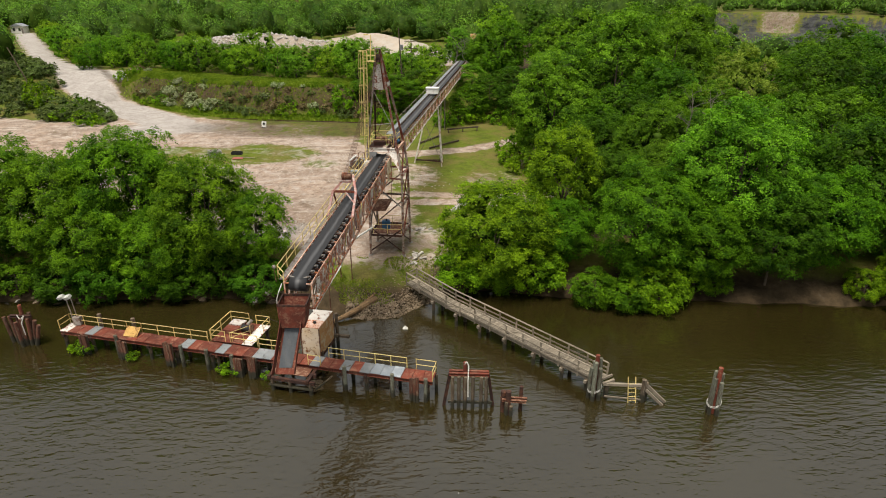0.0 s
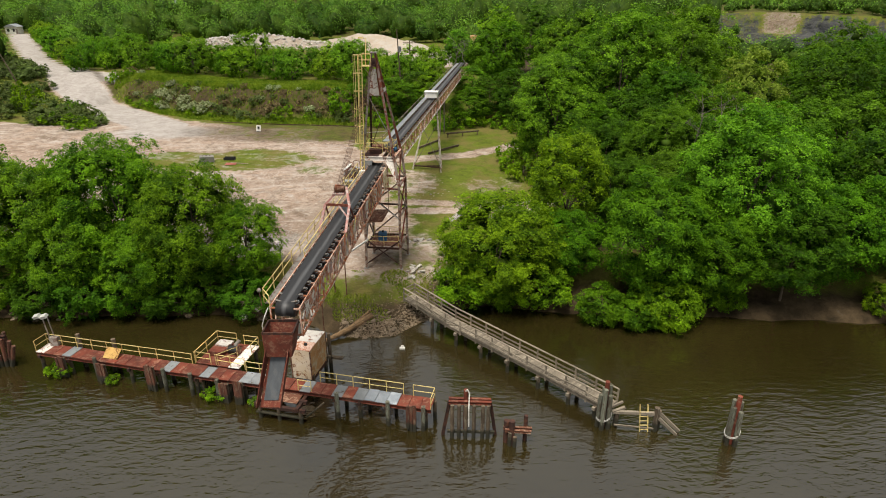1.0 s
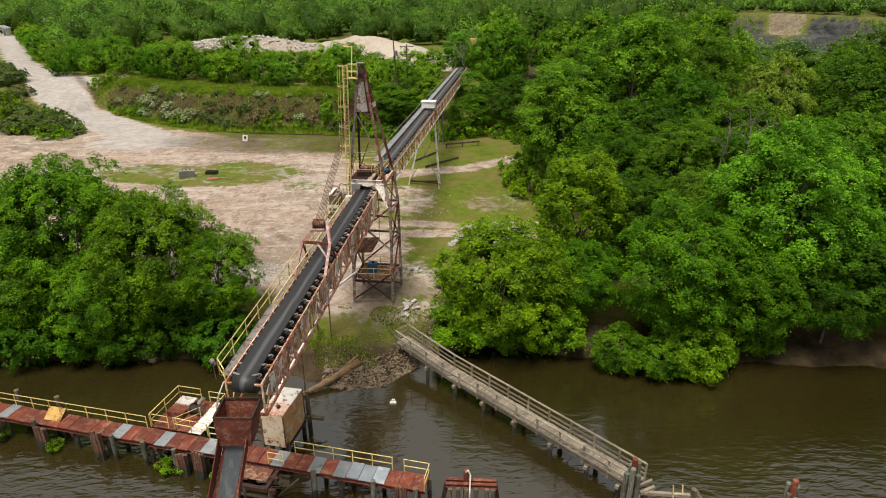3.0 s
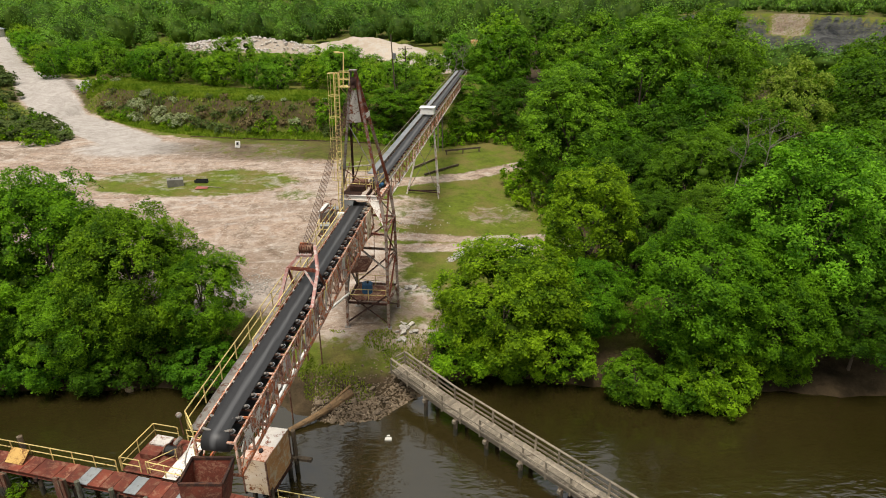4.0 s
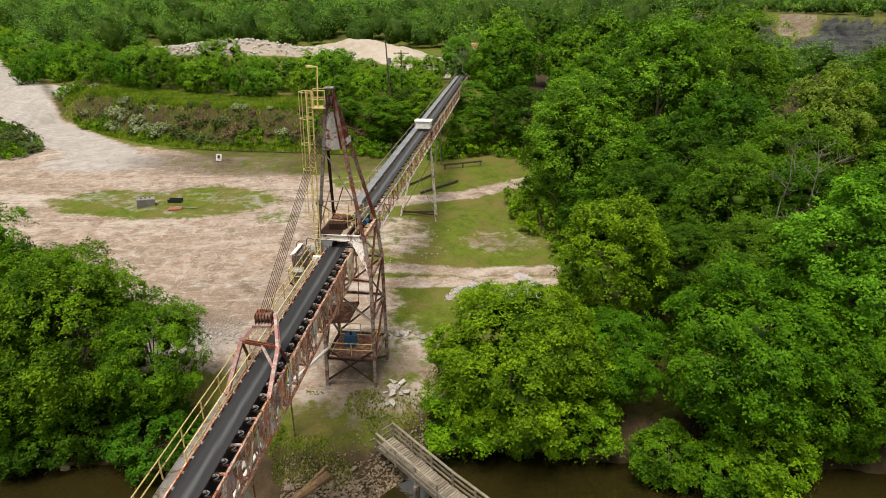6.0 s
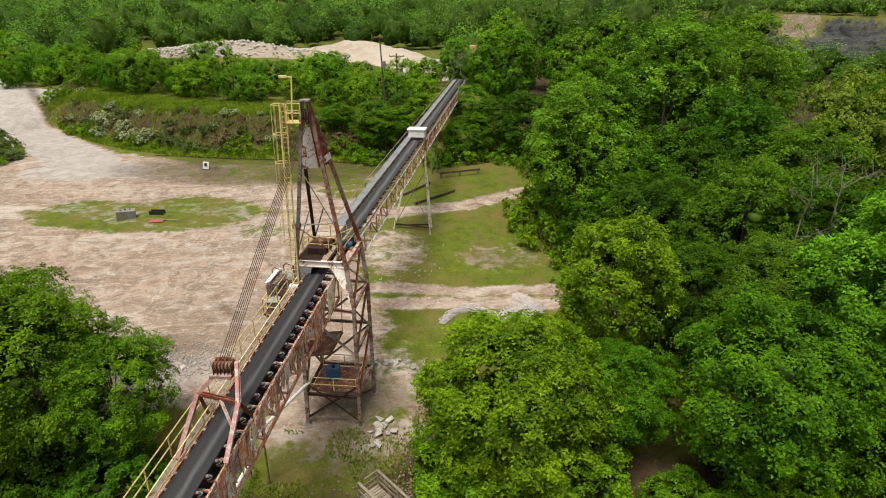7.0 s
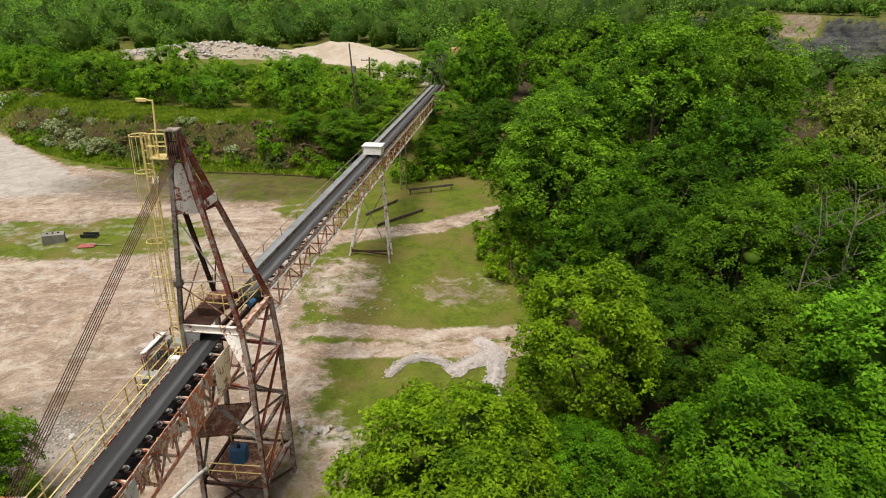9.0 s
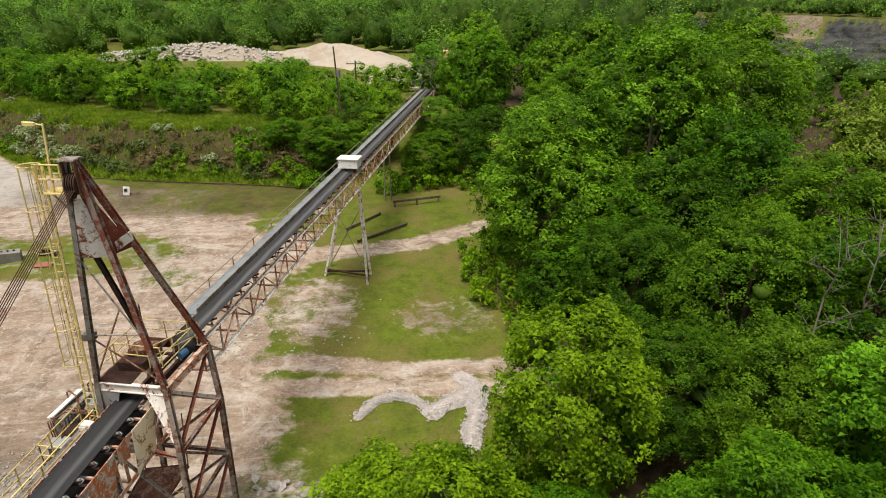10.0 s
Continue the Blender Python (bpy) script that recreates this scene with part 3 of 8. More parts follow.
def height(x, y):
    x, y = np.asarray(x, float), np.asarray(y, float)
    d = y - shore(x) + 0.5 * wave(x, y, 0.7, 1.0)
    low = 2.7 + np.clip((y - 65) * 0.038, -0.2, 2.3)
    up = 10.8 - 2.6 * sstep(166, 200, y) * sstep(20, 0, x) * sstep(-150, -115, x) * sstep(320, 285, y) + np.clip((y - 260) * 0.012, 0, 9) + 1.2 * wave(x, y, 0.015, 4.0) * sstep(180, 300, y)
    s = sstep(0, 1, (y - toe(x)) / rise(x))
    pit = PIT(x, y) + 0.012 * wave(x, y, 0.06, 2.0)
    up = up - 13.0 * sstep(-0.01, 0.035, pit) - 11.0 * sstep(0.075, 0.115, pit) - 11.0 * sstep(0.17, 0.21, pit)
    z = low + (up - low) * s + 0.05 * wave(x, y, 0.6, 2.0)
    z += 0.35 * wave(x, y, 0.5, 5.0) * sstep(0.05, 0.3, s) * (1 - sstep(0.9, 1, s))
    bank = np.where(d < 0, np.maximum(-3.0, d * 0.4), 0)
    lift = sstep(0, 1, d / 7.5)
    return np.where(d < 0, bank, 0.0 + (z) * (0.25 * np.clip(d / 1.2, 0, 1) * (1 - lift) + lift))


def gz(x, y):
    return float(height(x, y))


def FIELD(x, y):
    """Open meadows among the far woods."""
    return (-245 < x < -95 and 470 < y < 640) or (10 < x < 46 and 176 < y < 215)


def near_line(x, y, pts):
    """Distance from a polyline."""
    best = np.full(np.shape(x), 1e9)
    for (ax, ay), (bx, by) in zip(pts, pts[1:]):
        ux, uy = bx - ax, by - ay
        t = np.clip(((x - ax) * ux + (y - ay) * uy) / (ux * ux + uy * uy), 0, 1)
        best = np.minimum(best, np.hypot(x - ax - t * ux, y - ay - t * uy))
    return best


def oval(x, y, cx, cy, rx, ry):
    return 1 - np.hypot((x - cx) / rx, (y - cy) / ry)


def cover(x, y):
    """Shares of bare sand, pale gravel and dark soil."""
    yard = sstep(-3, 2, y - 66 + 0 * x) * sstep(0, 4, toe(x) - 2 - y) * sstep(0, 5, -5 - x + np.maximum(0, (y - 112)) * 0.2) * sstep(-140, -120, x)
    dirt = yard * 1.0
    for cx, cy, rx, ry, k in ((-37, 103.5, 16, 6.5, 1.5), (-29, 120.5, 19, 7.5, 0.5), (-15, 119, 10, 7, 0.5), (-12, 112, 5, 4, 0.8), (-20, 98, 4, 2.5, 0.55), (-9, 94, 3, 6, 0.4)):
        dirt = dirt - k * sstep(-0.25, 0.5, oval(x, y, cx, cy, rx, ry))
    dirt = np.maximum(dirt, 1.0 * sstep(2.6, 0.8, near_line(x, y, TRACK_A)))
    for tr in (TRACK_B, TRACK_C):
        dirt = np.maximum(dirt, 0.95 * sstep(1.7, 0.3, near_line(x, y, tr)))
    dirt = np.maximum(dirt, 0.9 * sstep(7, 2, near_line(x, y, [(-9, 66), (-8, 76), (-12, 84)])))
    dirt = np.maximum(dirt, 0.42 * sstep(-0.1, 0.6, oval(x, y, 7.5, 90.5, 6.5, 4.5)))
    dirt = np.maximum(dirt, 0.6 * sstep(-0.2, 0.5, oval(x, y, -4.5, 66.5, 7.5, 8.5)))
    dirt = np.maximum(dirt, 0.62 * sstep(-0.2, 0.6, oval(x, y, -5, 92, 5, 7)))
    dirt = np.maximum(dirt, sstep(7.5, 4.5, near_line(x, y, LOWROAD)))
    dirt = np.maximum(dirt, 1.0 * sstep(6.0, 4.8, near_line(x, y, ROAD) / (1 - 0.3 * sstep(175, 200, y))))
    dirt = np.maximum(dirt, 1.0 * sstep(4.6, 3.6, near_line(x, y, SPUR)))
    wide = 1 - 0.3 * sstep(175, 200, y)
    pale = sstep(5.4, 4.0, near_line(x, y, ROAD) / wide) * 1.1
    pale = np.maximum(pale, 0.8 * sstep(4.2, 3.0, near_line(x, y, SPUR)))
    pale = np.maximum(pale, 0.85 * sstep(-0.3, 0.6, oval(x, y, -54, 121, 12, 6)))
    pale = np.maximum(pale, 0.55 * np.clip(oval(x, y, -21, 70, 8, 4) * 2, 0, 1))
    for cx, cy, r, a0, a1 in TYRES:
        a = np.arctan2(y - cy, x - cx)
        on = (np.cos(a - (a0 + a1) / 2) > np.cos((a1 - a0) / 2)) * 1.0
        for off in (0.0, 2.1):
            pale = np.maximum(pale, 0.36 * on * sstep(0.75, 0.2, np.abs(np.hypot(x - cx, y - cy) - r - off)))
    pit = PIT(x, y) + 0.012 * wave(x, y, 0.06, 2.0)
    dirt = np.maximum(dirt, 0.15 * sstep(-0.02, 0.05, pit))
    d = y - shore(x)
    soil = 0.9 * sstep(6.0, 2.0, d)
    soil = np.maximum(soil, 0.48 * sstep(-0.2, 0.7, oval(x, y, -5.2, 65.5, 6, 6)))
    soil = np.maximum(soil, 0.40 * sstep(-0.2, 0.6, oval(x, y, -6.5, 60.5, 7, 5)))
    soil = np.maximum(soil, 0.40 * sstep(-0.2, 0.6, oval(x, y, -22, 72.5, 7, 5)))
    berm = near_line(x, y, ROAD)
    soil = np.maximum(soil, 0.55 * sstep(4.6, 5.4, berm) * sstep(8.5, 6.5, berm) * sstep(146, 154, y) * sstep(230, 200, y))
    soil = np.maximum(soil, 0.35 * sstep(-0.2, 0.7, oval(x, y, 7.5, 90.5, 6, 4)))
    soil = np.maximum(soil, 0.95 * sstep(14, 18, x) * sstep(6, 10, y - 60) * sstep(500, 300, y))
    soil = np.maximum(soil, 0.50 * sstep(-0.3, 0.3, oval(x, y, -28, 121.5, 25, 8)))
    soil = np.maximum(soil, 0.34 * sstep(-0.2, 0.6, oval(x, y, -16, 77, 13, 9)))
    s = (y - toe(x)) / rise(x)
    soil = np.maximum(soil, 0.66 * sstep(0.1, 0.3, s) * sstep(1.0, 0.85, s) * sstep(-80, -74, x) * sstep(0, -8, x))
    soil = np.maximum(soil, 0.45 * sstep(285, 300, y) * (pit < 0) * (1 - sstep(338, 345, y) * sstep(398, 390, y)))
    soil = soil * (pit < -0.02)
    # rock faces of the quarry, and a weathered orange one
    rock = sstep(-0.02, 0.0, pit) * (0.75 + 0.35 * wave(x, y, 0.05, 1.0))
    dirt = np.maximum(dirt, 0.62 * sstep(-0.3, 0.3, oval(x, y, 238, 459, 13, 9)))
    soil = np.maximum(soil, 0.42 * sstep(-0.3, 0.3, oval(x, y, 238, 459, 13, 9)))
    rock = rock * (1 - sstep(-0.4, 0.3, oval(x, y, 238, 459, 13, 9)))
    return dirt, pale, soil, rock


def ground_sheet():
    xs = np.unique(np.concatenate((np.linspace(-3000, -500, 12), np.linspace(-500, -200, 20), np.arange(-200, -140, 1.4), np.arange(-140, -70, 0.8), np.arange(-70, 18, 0.55), np.arange(18, 70, 0.9), np.arange(70, 340, 3.5), np.linspace(340, 500, 16), np.linspace(500, 3000, 12))))
    ys = np.unique(np.concatenate((np.linspace(-400, 30, 8), np.arange(48, 66, 0.7), np.arange(66, 130, 0.55), np.arange(130, 175, 0.9), np.arange(175, 480, 3.5), np.linspace(480, 700, 40), np.linspace(700, 4500, 14))))
    gx, gy = np.meshgrid(xs, ys)
    z = height(gx, gy)
    v = np.stack((gx, gy, z), 2).reshape(-1, 3)
    w, h = len(xs), len(ys)
    i = (np.arange(h - 1)[:, None] * w + np.arange(w - 1)).ravel()
    me = arrays_mesh("ground", v, np.stack((i, i + 1, i + w + 1, i + w), 1), M_GROUND)
    me.polygons.foreach_set("use_smooth", np.ones(len(me.polygons), bool))
    col = me.attributes.new("cover", "FLOAT_COLOR", "POINT")
    a, b, c, d = cover(gx, gy)
    col.data.foreach_set("color", np.stack((a, b, c, d), 2).astype(np.float32).ravel())
    return tagged(new("ground", me), "sandy yard, rough grass and wooded terrace behind the river bank", "ground", kind="structure")


ground_sheet()
bm = bmesh.new()
bmesh.ops.create_grid(bm, x_segments=1, y_segments=1, size=1, matrix=Matrix.Translation((0, -1470, 0)) @ Matrix.Diagonal((3000, 1540, 1, 1)))
tagged(part("water", bm, M_WATER, None), "murky brown-green river with small wind ripples", "water", kind="structure")

# ---- trees ----
BIG = [tree_kind(11, 6.0, 13.0, 1.0, 46, 52000, 0.205, M_LEAF_A, sub=12),
       tree_kind(12, 6.0, 15.0, 1.3, 48, 52000, 0.205, M_LEAF_B, sub=12),
       tree_kind(13, 5.5, 17.0, 2.0, 52, 52000, 0.195, M_LEAF_A2, limbs=10, sub=11, grow=0.85),
       tree_kind(14, 6.5, 18.0, 2.5, 50, 50000, 0.215, M_LEAF_C, sub=11),
       tree_kind(15, 6.0, 16.0, 2.0, 50, 50000, 0.200, M_LEAF_OLIVE, limbs=12, sub=11, grow=0.9),
       tree_kind(16, 4.0, 14.0, 2.0, 40, 32000, 0.200, M_LEAF_A, limbs=10, sub=9, grow=0.9),
       tree_kind(17, 6.0, 15.0, 1.0, 46, 52000, 0.205, M_LEAF_BANK, sub=12, grow=1.05)]
SKIRT = [tree_kind(23, 3.2, 5.2, 0.0, 24, 11000, 0.21, M_LEAF_C, trunk_r=0.12, sub=8),
         tree_kind(21, 3.4, 5.6, 0.1, 24, 13000, 0.21, M_LEAF_A, trunk_r=0.12, sub=8),
         tree_kind(22, 3.2, 5.0, 0.0, 24, 13000, 0.21, M_LEAF_B, trunk_r=0.12, sub=8)]
MID = [tree_kind(31, 5.5, 15.0, 0.5, 56, 26000, 0.245, M_LEAF_B, sub=9, grow=0.9, jitter=0.4),
       tree_kind(32, 6.0, 17.0, 0.5, 60, 21000, 0.275, M_LEAF_C, sub=9, grow=0.9, jitter=0.4),
       tree_kind(33, 5.5, 16.0, 0.3, 64, 30000, 0.225, M_LEAF_A2, sub=9, grow=0.8, jitter=0.4),
       tree_kind(34, 5.0, 14.0, 1.0, 44, 24000, 0.245, M_LEAF_Y, sub=9, grow=0.9, jitter=0.4),
       tree_kind(35, 5.5, 15.0, 0.5, 52, 24000, 0.235, M_LEAF_OLIVE, sub=9, grow=0.9, jitter=0.42),
       tree_kind(36, 4.5, 12.0, 0.3, 44, 20000, 0.225, M_LEAF_A, sub=9, grow=0.9, jitter=0.4)]
WOOD = [tree_kind(61 + i, 5.6, 16.0, 1.5, 44, 9000, 0.40, m, sub=7, limbs=4, jitter=0.36) for i, m in enumerate((M_LEAF_B, M_LEAF_HEDGE, M_LEAF_C, M_LEAF_A2))]
LOW = [tree_kind(41, 4.2, 7.8, 0.2, 30, 7000, 0.265, M_LEAF_HEDGE, sub=7, limbs=4, jitter=0.36),
       tree_kind(42, 4.0, 7.0, 0.2, 30, 7000, 0.265, M_LEAF_B, sub=7, limbs=4, jitter=0.36),
       tree_kind(43, 4.2, 8.2, 0.2, 32, 7000, 0.265, M_LEAF_A2, sub=7, limbs=4, jitter=0.36)]
BUSH = [tree_kind(51, 1.9, 2.2, 0.0, 12, 1000, 0.27, M_LEAF_SCRUB, sub=5, limbs=2, trunk_r=0.05),
        tree_kind(52, 1.9, 2.0, 0.0, 12, 1000, 0.27, M_LEAF_SCRUB, sub=5, limbs=2, trunk_r=0.05),
        tree_kind(53, 1.8, 1.8, 0.0, 12, 1000, 0.26, M_LEAF_BLOSSOMED, sub=5, limbs=2, trunk_r=0.05),
        tree_kind(54, 1.8, 1.6, 0.0, 12, 1000, 0.25, M_DRYBRUSH, sub=5, limbs=3, trunk_r=0.05),
        tree_kind(55, 1.9, 2.6, 0.0, 12, 1000, 0.27, M_LEAF_A, sub=5, limbs=2, trunk_r=0.05)]
LABEL_BIG = "broad riverside tree in full fresh green leaf"
LABEL_WOOD = "tall woodland tree in dense green leaf"
rnd = random.Random(5)
# kind, x, y, crown radius, top height
BANK_TREES = [
    (6, -34.5, 64.5, 6.0, 18.0, "tall mid-green bank tree with an uneven top"), (6, -25.8, 61.8, 5.6, 15.6, "broad fresh-green tree leaning over the water"),
    (6, -20.6, 62.3, 4.2, 11.5, "rounded green tree at the edge of the yard"), (6, -42.5, 62.5, 6.0, 15.5, LABEL_BIG), (6, -49.5, 64, 6.2, 17.0, LABEL_BIG),
    (6, -31.5, 68.0, 5.0, 12.8, LABEL_BIG), (6, -39.5, 68.5, 5.6, 15.0, LABEL_BIG), (6, -30.0, 59.6, 4.6, 10.0, LABEL_BIG), (6, -38.5, 60, 4.6, 11.0, LABEL_BIG),
    (0, 5.9, 61.5, 6.7, 12.3, "broad bright-green tree beside the wooden walkway"), (5, 14.0, 68.6, 4.6, 17.4, "slender light-green tree standing above its neighbours"),
    (1, 21.6, 60.0, 6.2, 14.8, "large green tree whose branches hang over the water"), (1, 13.6, 63.0, 3.9, 10.0, LABEL_BIG),
    (2, 31.2, 63.0, 7.0, 21.8, "tall light-green tree with a feathery crown"), (4, 26.3, 69.5, 5.0, 15.0, "olive-green tree with bare grey twigs showing"),
    (1, 41, 61.5, 5.6, 14.0, LABEL_BIG),  (1, 27.2, 59.2, 5.0, 12.6, "large green tree whose branches hang over the water"), (3, 35.0, 59.4, 5.2, 12.5, LABEL_BIG),
    (3, 20.5, 74, 4.8, 13.0, LABEL_BIG), (4, 28, 79.5, 5.8, 18.2, "olive-green tree with drooping sprays"), (3, 22.5, 86.5, 5.6, 15.0, LABEL_BIG)]
for k, x, y, R, top, lab in BANK_TREES:
    z = gz(x, y) - 0.1
    R0, H0 = ((6, 13), (6, 15), (5.5, 17), (6.5, 18), (6, 16), (4, 14), (6, 15))[k]
    s = R / R0
    plant(BIG[k], x, y, z, s, rnd.uniform(0, 6.28), lab, squash=(top - z) / H0 / s, group="bank trees")
for x in (-62, -56, -50.5, -46, -41, -36.5, -32.5, -28.2, -24, -19.8, 2.6, 6.0, 9.8, 15.8, 19.4, 22.2, 25.0, 29.0, 44.5, 48.5, 55):
    k = rnd.randrange(2) + 1 if x > 0 else rnd.choice((0, 0, 2))
    y = float(shore(x)) + rnd.uniform(0.4, 1.4) - (2.6 if 15 < x < 22.5 else 0)
    plant(SKIRT[k], x, y, max(gz(x, y), 0.1) - 0.2, rnd.uniform(0.85, 1.15) * (0.65 if 28 < x < 47 else rnd.uniform(0.75, 1.3) if 15 < x < 23 else 1), rnd.uniform(0, 6.28), "low leafy shrub hanging over the water's edge", "shrub", "bank shrubs", rnd.uniform(0.75, 1.0), "shrub")

MID_TREES = [(1, 38.5, 69, 6.3, 18.5), (1, 47.5, 66, 6.8, 20.0), (4, 51, 60.5, 5.2, 13.0), (1, 35.5, 78, 6.2, 17.5), (4, 44, 78, 6.5, 19.5), (1, -58, 63, 6.5, 16.0), (1, -67, 64, 6.5, 17.0), (1, 58, 65, 7, 17.5), (1, 72, 104, 8, 25.5), (1, 83, 108, 8, 26), (0, 71, 117, 8, 26), (1, 93, 121, 8, 26), (2, 17.3, 97.5, 7.6, 22.6), (0, 22.0, 91.5, 5.6, 15.5), (1, 17.0, 90.5, 3.4, 10.5), (1, 20.5, 107.5, 7.2, 22.5), (2, 30, 108, 8.6, 29.0), (4, 40, 92, 6.2, 19.5), (3, 46.5, 97.5, 5.8, 23.6), (1, 27.5, 94, 6.2, 19.0), (0, 35.5, 86.5, 6, 18.5), (1, 36, 99, 6.6, 21.5),
             (1, 55, 90.5, 8, 25.0), (4, 52, 81, 6.5, 20.0), (1, 62, 77, 8, 22), (1, 64, 92, 8, 24), (4, 41, 114, 8, 27.0), (2, 21, 119, 6.5, 20), (2, 48.5, 127, 9.0, 29.0), (1, 62, 107, 8, 24), (1, 15.5, 127, 5.5, 17), (0, 25, 130, 7, 22), (1, 33, 121, 7, 23.5),
             (0, -9.0, 129.5, 5.2, 14.3), (5, -2.6, 132.5, 4.0, 15.0), (0, 5.5, 128, 4.5, 12.5), (1, 10.0, 131.5, 5.0, 15.0), (0, -16.5, 133, 3.4, 13.2), (2, 6.5, 140, 4.5, 15.5), (1, -5, 136, 4.0, 15), (2, 4.5, 167, 4.6, 21.5), (2, 10.5, 160, 5.0, 21), (0, -2, 176, 4.2, 16), (4, 13, 174, 5, 22)]
for k, x, y, R, top in MID_TREES:
    z = gz(x, y) - 0.1
    R0, H0 = ((5.5, 15), (6, 17), (5.5, 16), (5, 14), (5.5, 15), (4.5, 12))[k]
    s = R / R0
    plant(MID[k], x, y, z, s, rnd.uniform(0, 6.28), "pale yellow-green flowering tree in dense woodland" if k == 3 else "round dark-green tree beside the conveyor" if x < 13 else LABEL_WOOD, squash=(top - z) / H0 / s, group="woodland trees")


def off_road(x, y, d=11):
    return min(float(near_line(np.array(x), np.array(y), ROAD)), float(near_line(np.array(x), np.array(y), LOWROAD))) > d


# hedge of young trees along the terrace edge
x = -84.0
while x < -15:
    for row in range(2):
        xx, yy = x + rnd.uniform(-1.8, 1.8), float(toe(max(x, -73))) + 19.5 + row * 8.0 + rnd.uniform(-1, 1)
        if off_road(xx, yy, 9) and rnd.random() < 0.93:
            plant(LOW[rnd.choice((0, 0, 1, 2))], xx, yy, gz(xx, yy) - 0.1, rnd.uniform(0.85, 1.3), rnd.uniform(0, 6.28), "bushy young tree on the upper terrace", group="terrace trees", squash=rnd.uniform(0.8, 1.1))
    x += 6.3
# trees round the road's upper bend and down its left side
for i in range(120):
    x, y = rnd.uniform(-175, -84), rnd.uniform(150, 235)
    if off_road(x, y, 12 if y < 175 else 8) and abs(x) < 0.78 * y + 6 and y > 148 - (x + 84) * 0.25 and (y - 161 > -(x + 92) * 1.05 - 4):
        plant(LOW[rnd.choice((1, 1, 2))], x, y, gz(x, y) - 0.1, rnd.uniform(0.8, 1.25), rnd.uniform(0, 6.28), "bushy young tree on the upper terrace", group="terrace trees")
for x, y in ((-108.5, 193.5), (-117, 203.5), (-127, 214), (-136, 226), (-145, 239), (-154, 252)):
    plant(LOW[rnd.choice((0, 1, 2))], x, y, gz(x, y) - 0.1, rnd.uniform(0.95, 1.2), rnd.uniform(0, 6.28), "bushy young tree on the upper terrace", group="terrace trees")
for x, y in ((-19, 141), (-14, 143), (-9, 146), (-15, 150), (-20, 153), (-6, 152), (-11, 156), (-24, 158), (-3, 160), (-16, 163), (-8, 166), (-22, 168), (-2, 146)):
    plant(LOW[rnd.choice((0, 0, 2))], x, y, gz(x, y) - 0.1, rnd.uniform(0.6, 0.95), rnd.uniform(0, 6.28), "bright green young tree beside the conveyor", group="terrace trees")
for i in range(46):
    x, y = rnd.uniform(-110, 0), rnd.uniform(170, 234)
    if x > -34 + (234 - y) * 0.45:
        continue
    plant(LOW[rnd.choice((0, 1, 2))], x, y, gz(x, y) - 0.1, rnd.uniform(0.5, 0.95) * (1 if y < 200 else 0.75), rnd.uniform(0, 6.28), "bushy young tree on the upper terrace", group="terrace trees")
# right-hand woods
y = 124.0
while y < 168:
    x = 12.0 + rnd.uniform(0, 4)
    while x < 0.78 * y + 5:
        xx, yy = x + rnd.uniform(-2, 2), y + rnd.uniform(-2, 2)
        if not (yy < 136 and xx < 60):
            # the wood is young towards the quarry
            young = xx - 5 > 0.46 * (yy - 36)
            plant(WOOD[rnd.randrange(4)], xx, yy, gz(xx, yy) - 0.1, rnd.uniform(0.30, 0.42) if young else rnd.uniform(0.8, 1.15), rnd.uniform(0, 6.28), LABEL_WOOD, group="woodland trees")
        x += 9.0
    y += 9.0

# scrub on the bank below the terrace
x = -82.0
while x < -9:
    for row in range(4):
        low = 0.6 if row > 1 else 1.0
        xx = x + rnd.uniform(-1.3, 1.3)
        yy = float(toe(max(xx, -74.5))) + (1.5 + row * 1.9 + rnd.uniform(-0.8, 0.8)) * (1 if xx > -74 else 1.5) + (8 if xx < -75 else 0)
        if off_road(xx, yy, 5.6) and rnd.random() < 0.9:
            blossom = -66 < xx < -50
            k = rnd.choice((2, 2, 2, 0, 4)) if blossom else rnd.choice((0, 1, 4, 3, 3, 3, 3, 2)) if row else rnd.choice((0, 4, 1, 3))
            lab = ("dark green scrub bush on the bank", "olive scrub bush on the bank", "scrub bush with small white blossom on the bank", "dry brown brush on the bank", "light green bush at the bank's foot")[k]
            plant(BUSH[k], xx, yy, gz(xx, yy) - 0.15, rnd.uniform(0.6, 1.25) * low, rnd.uniform(0, 6.28), lab, "bush", "bank scrub", rnd.uniform(0.7, 1.1), "bush")
    x += 2.6
plant(BUSH[4], -21.0, 131.2, gz(-21, 131.2) - 0.2, 1.7, 1.0, "bright yellow-green bush on the bank", "bush", "bank scrub", 1.3, "bush")
plant(BUSH[4], -90.5, 138.5, gz(-90.5, 138.5) - 0.2, 1.8, 1.0, "bright yellow-green bush beside the road", "bush", "bank scrub", 1.5, "bush")
# scrub between the two roads
for i in range(520):
    x, y = rnd.uniform(-150, -74), rnd.uniform(122, 205)
    if off_road(x, y, 6.2) and (y - 161 < -(x + 94) * 1.2) and rnd.random() < 0.75 and abs(x) < 0.78 * y + 4:
        plant(BUSH[rnd.choice((0, 0, 0, 1))], x, y, gz(x, y) - 0.15, rnd.uniform(1.0, 2.0), rnd.uniform(0, 6.28), "dark green scrub bush on the bank", "bush", "roadside scrub", rnd.uniform(0.7, 1.0), "bush")
plant(SKIRT[2], 8.7, 66.0, gz(8.7, 66.0) - 0.2, 1.25, 0.4, "leafy green shrub behind the bank trees", "shrub", "bank shrubs", 1.0, "shrub")
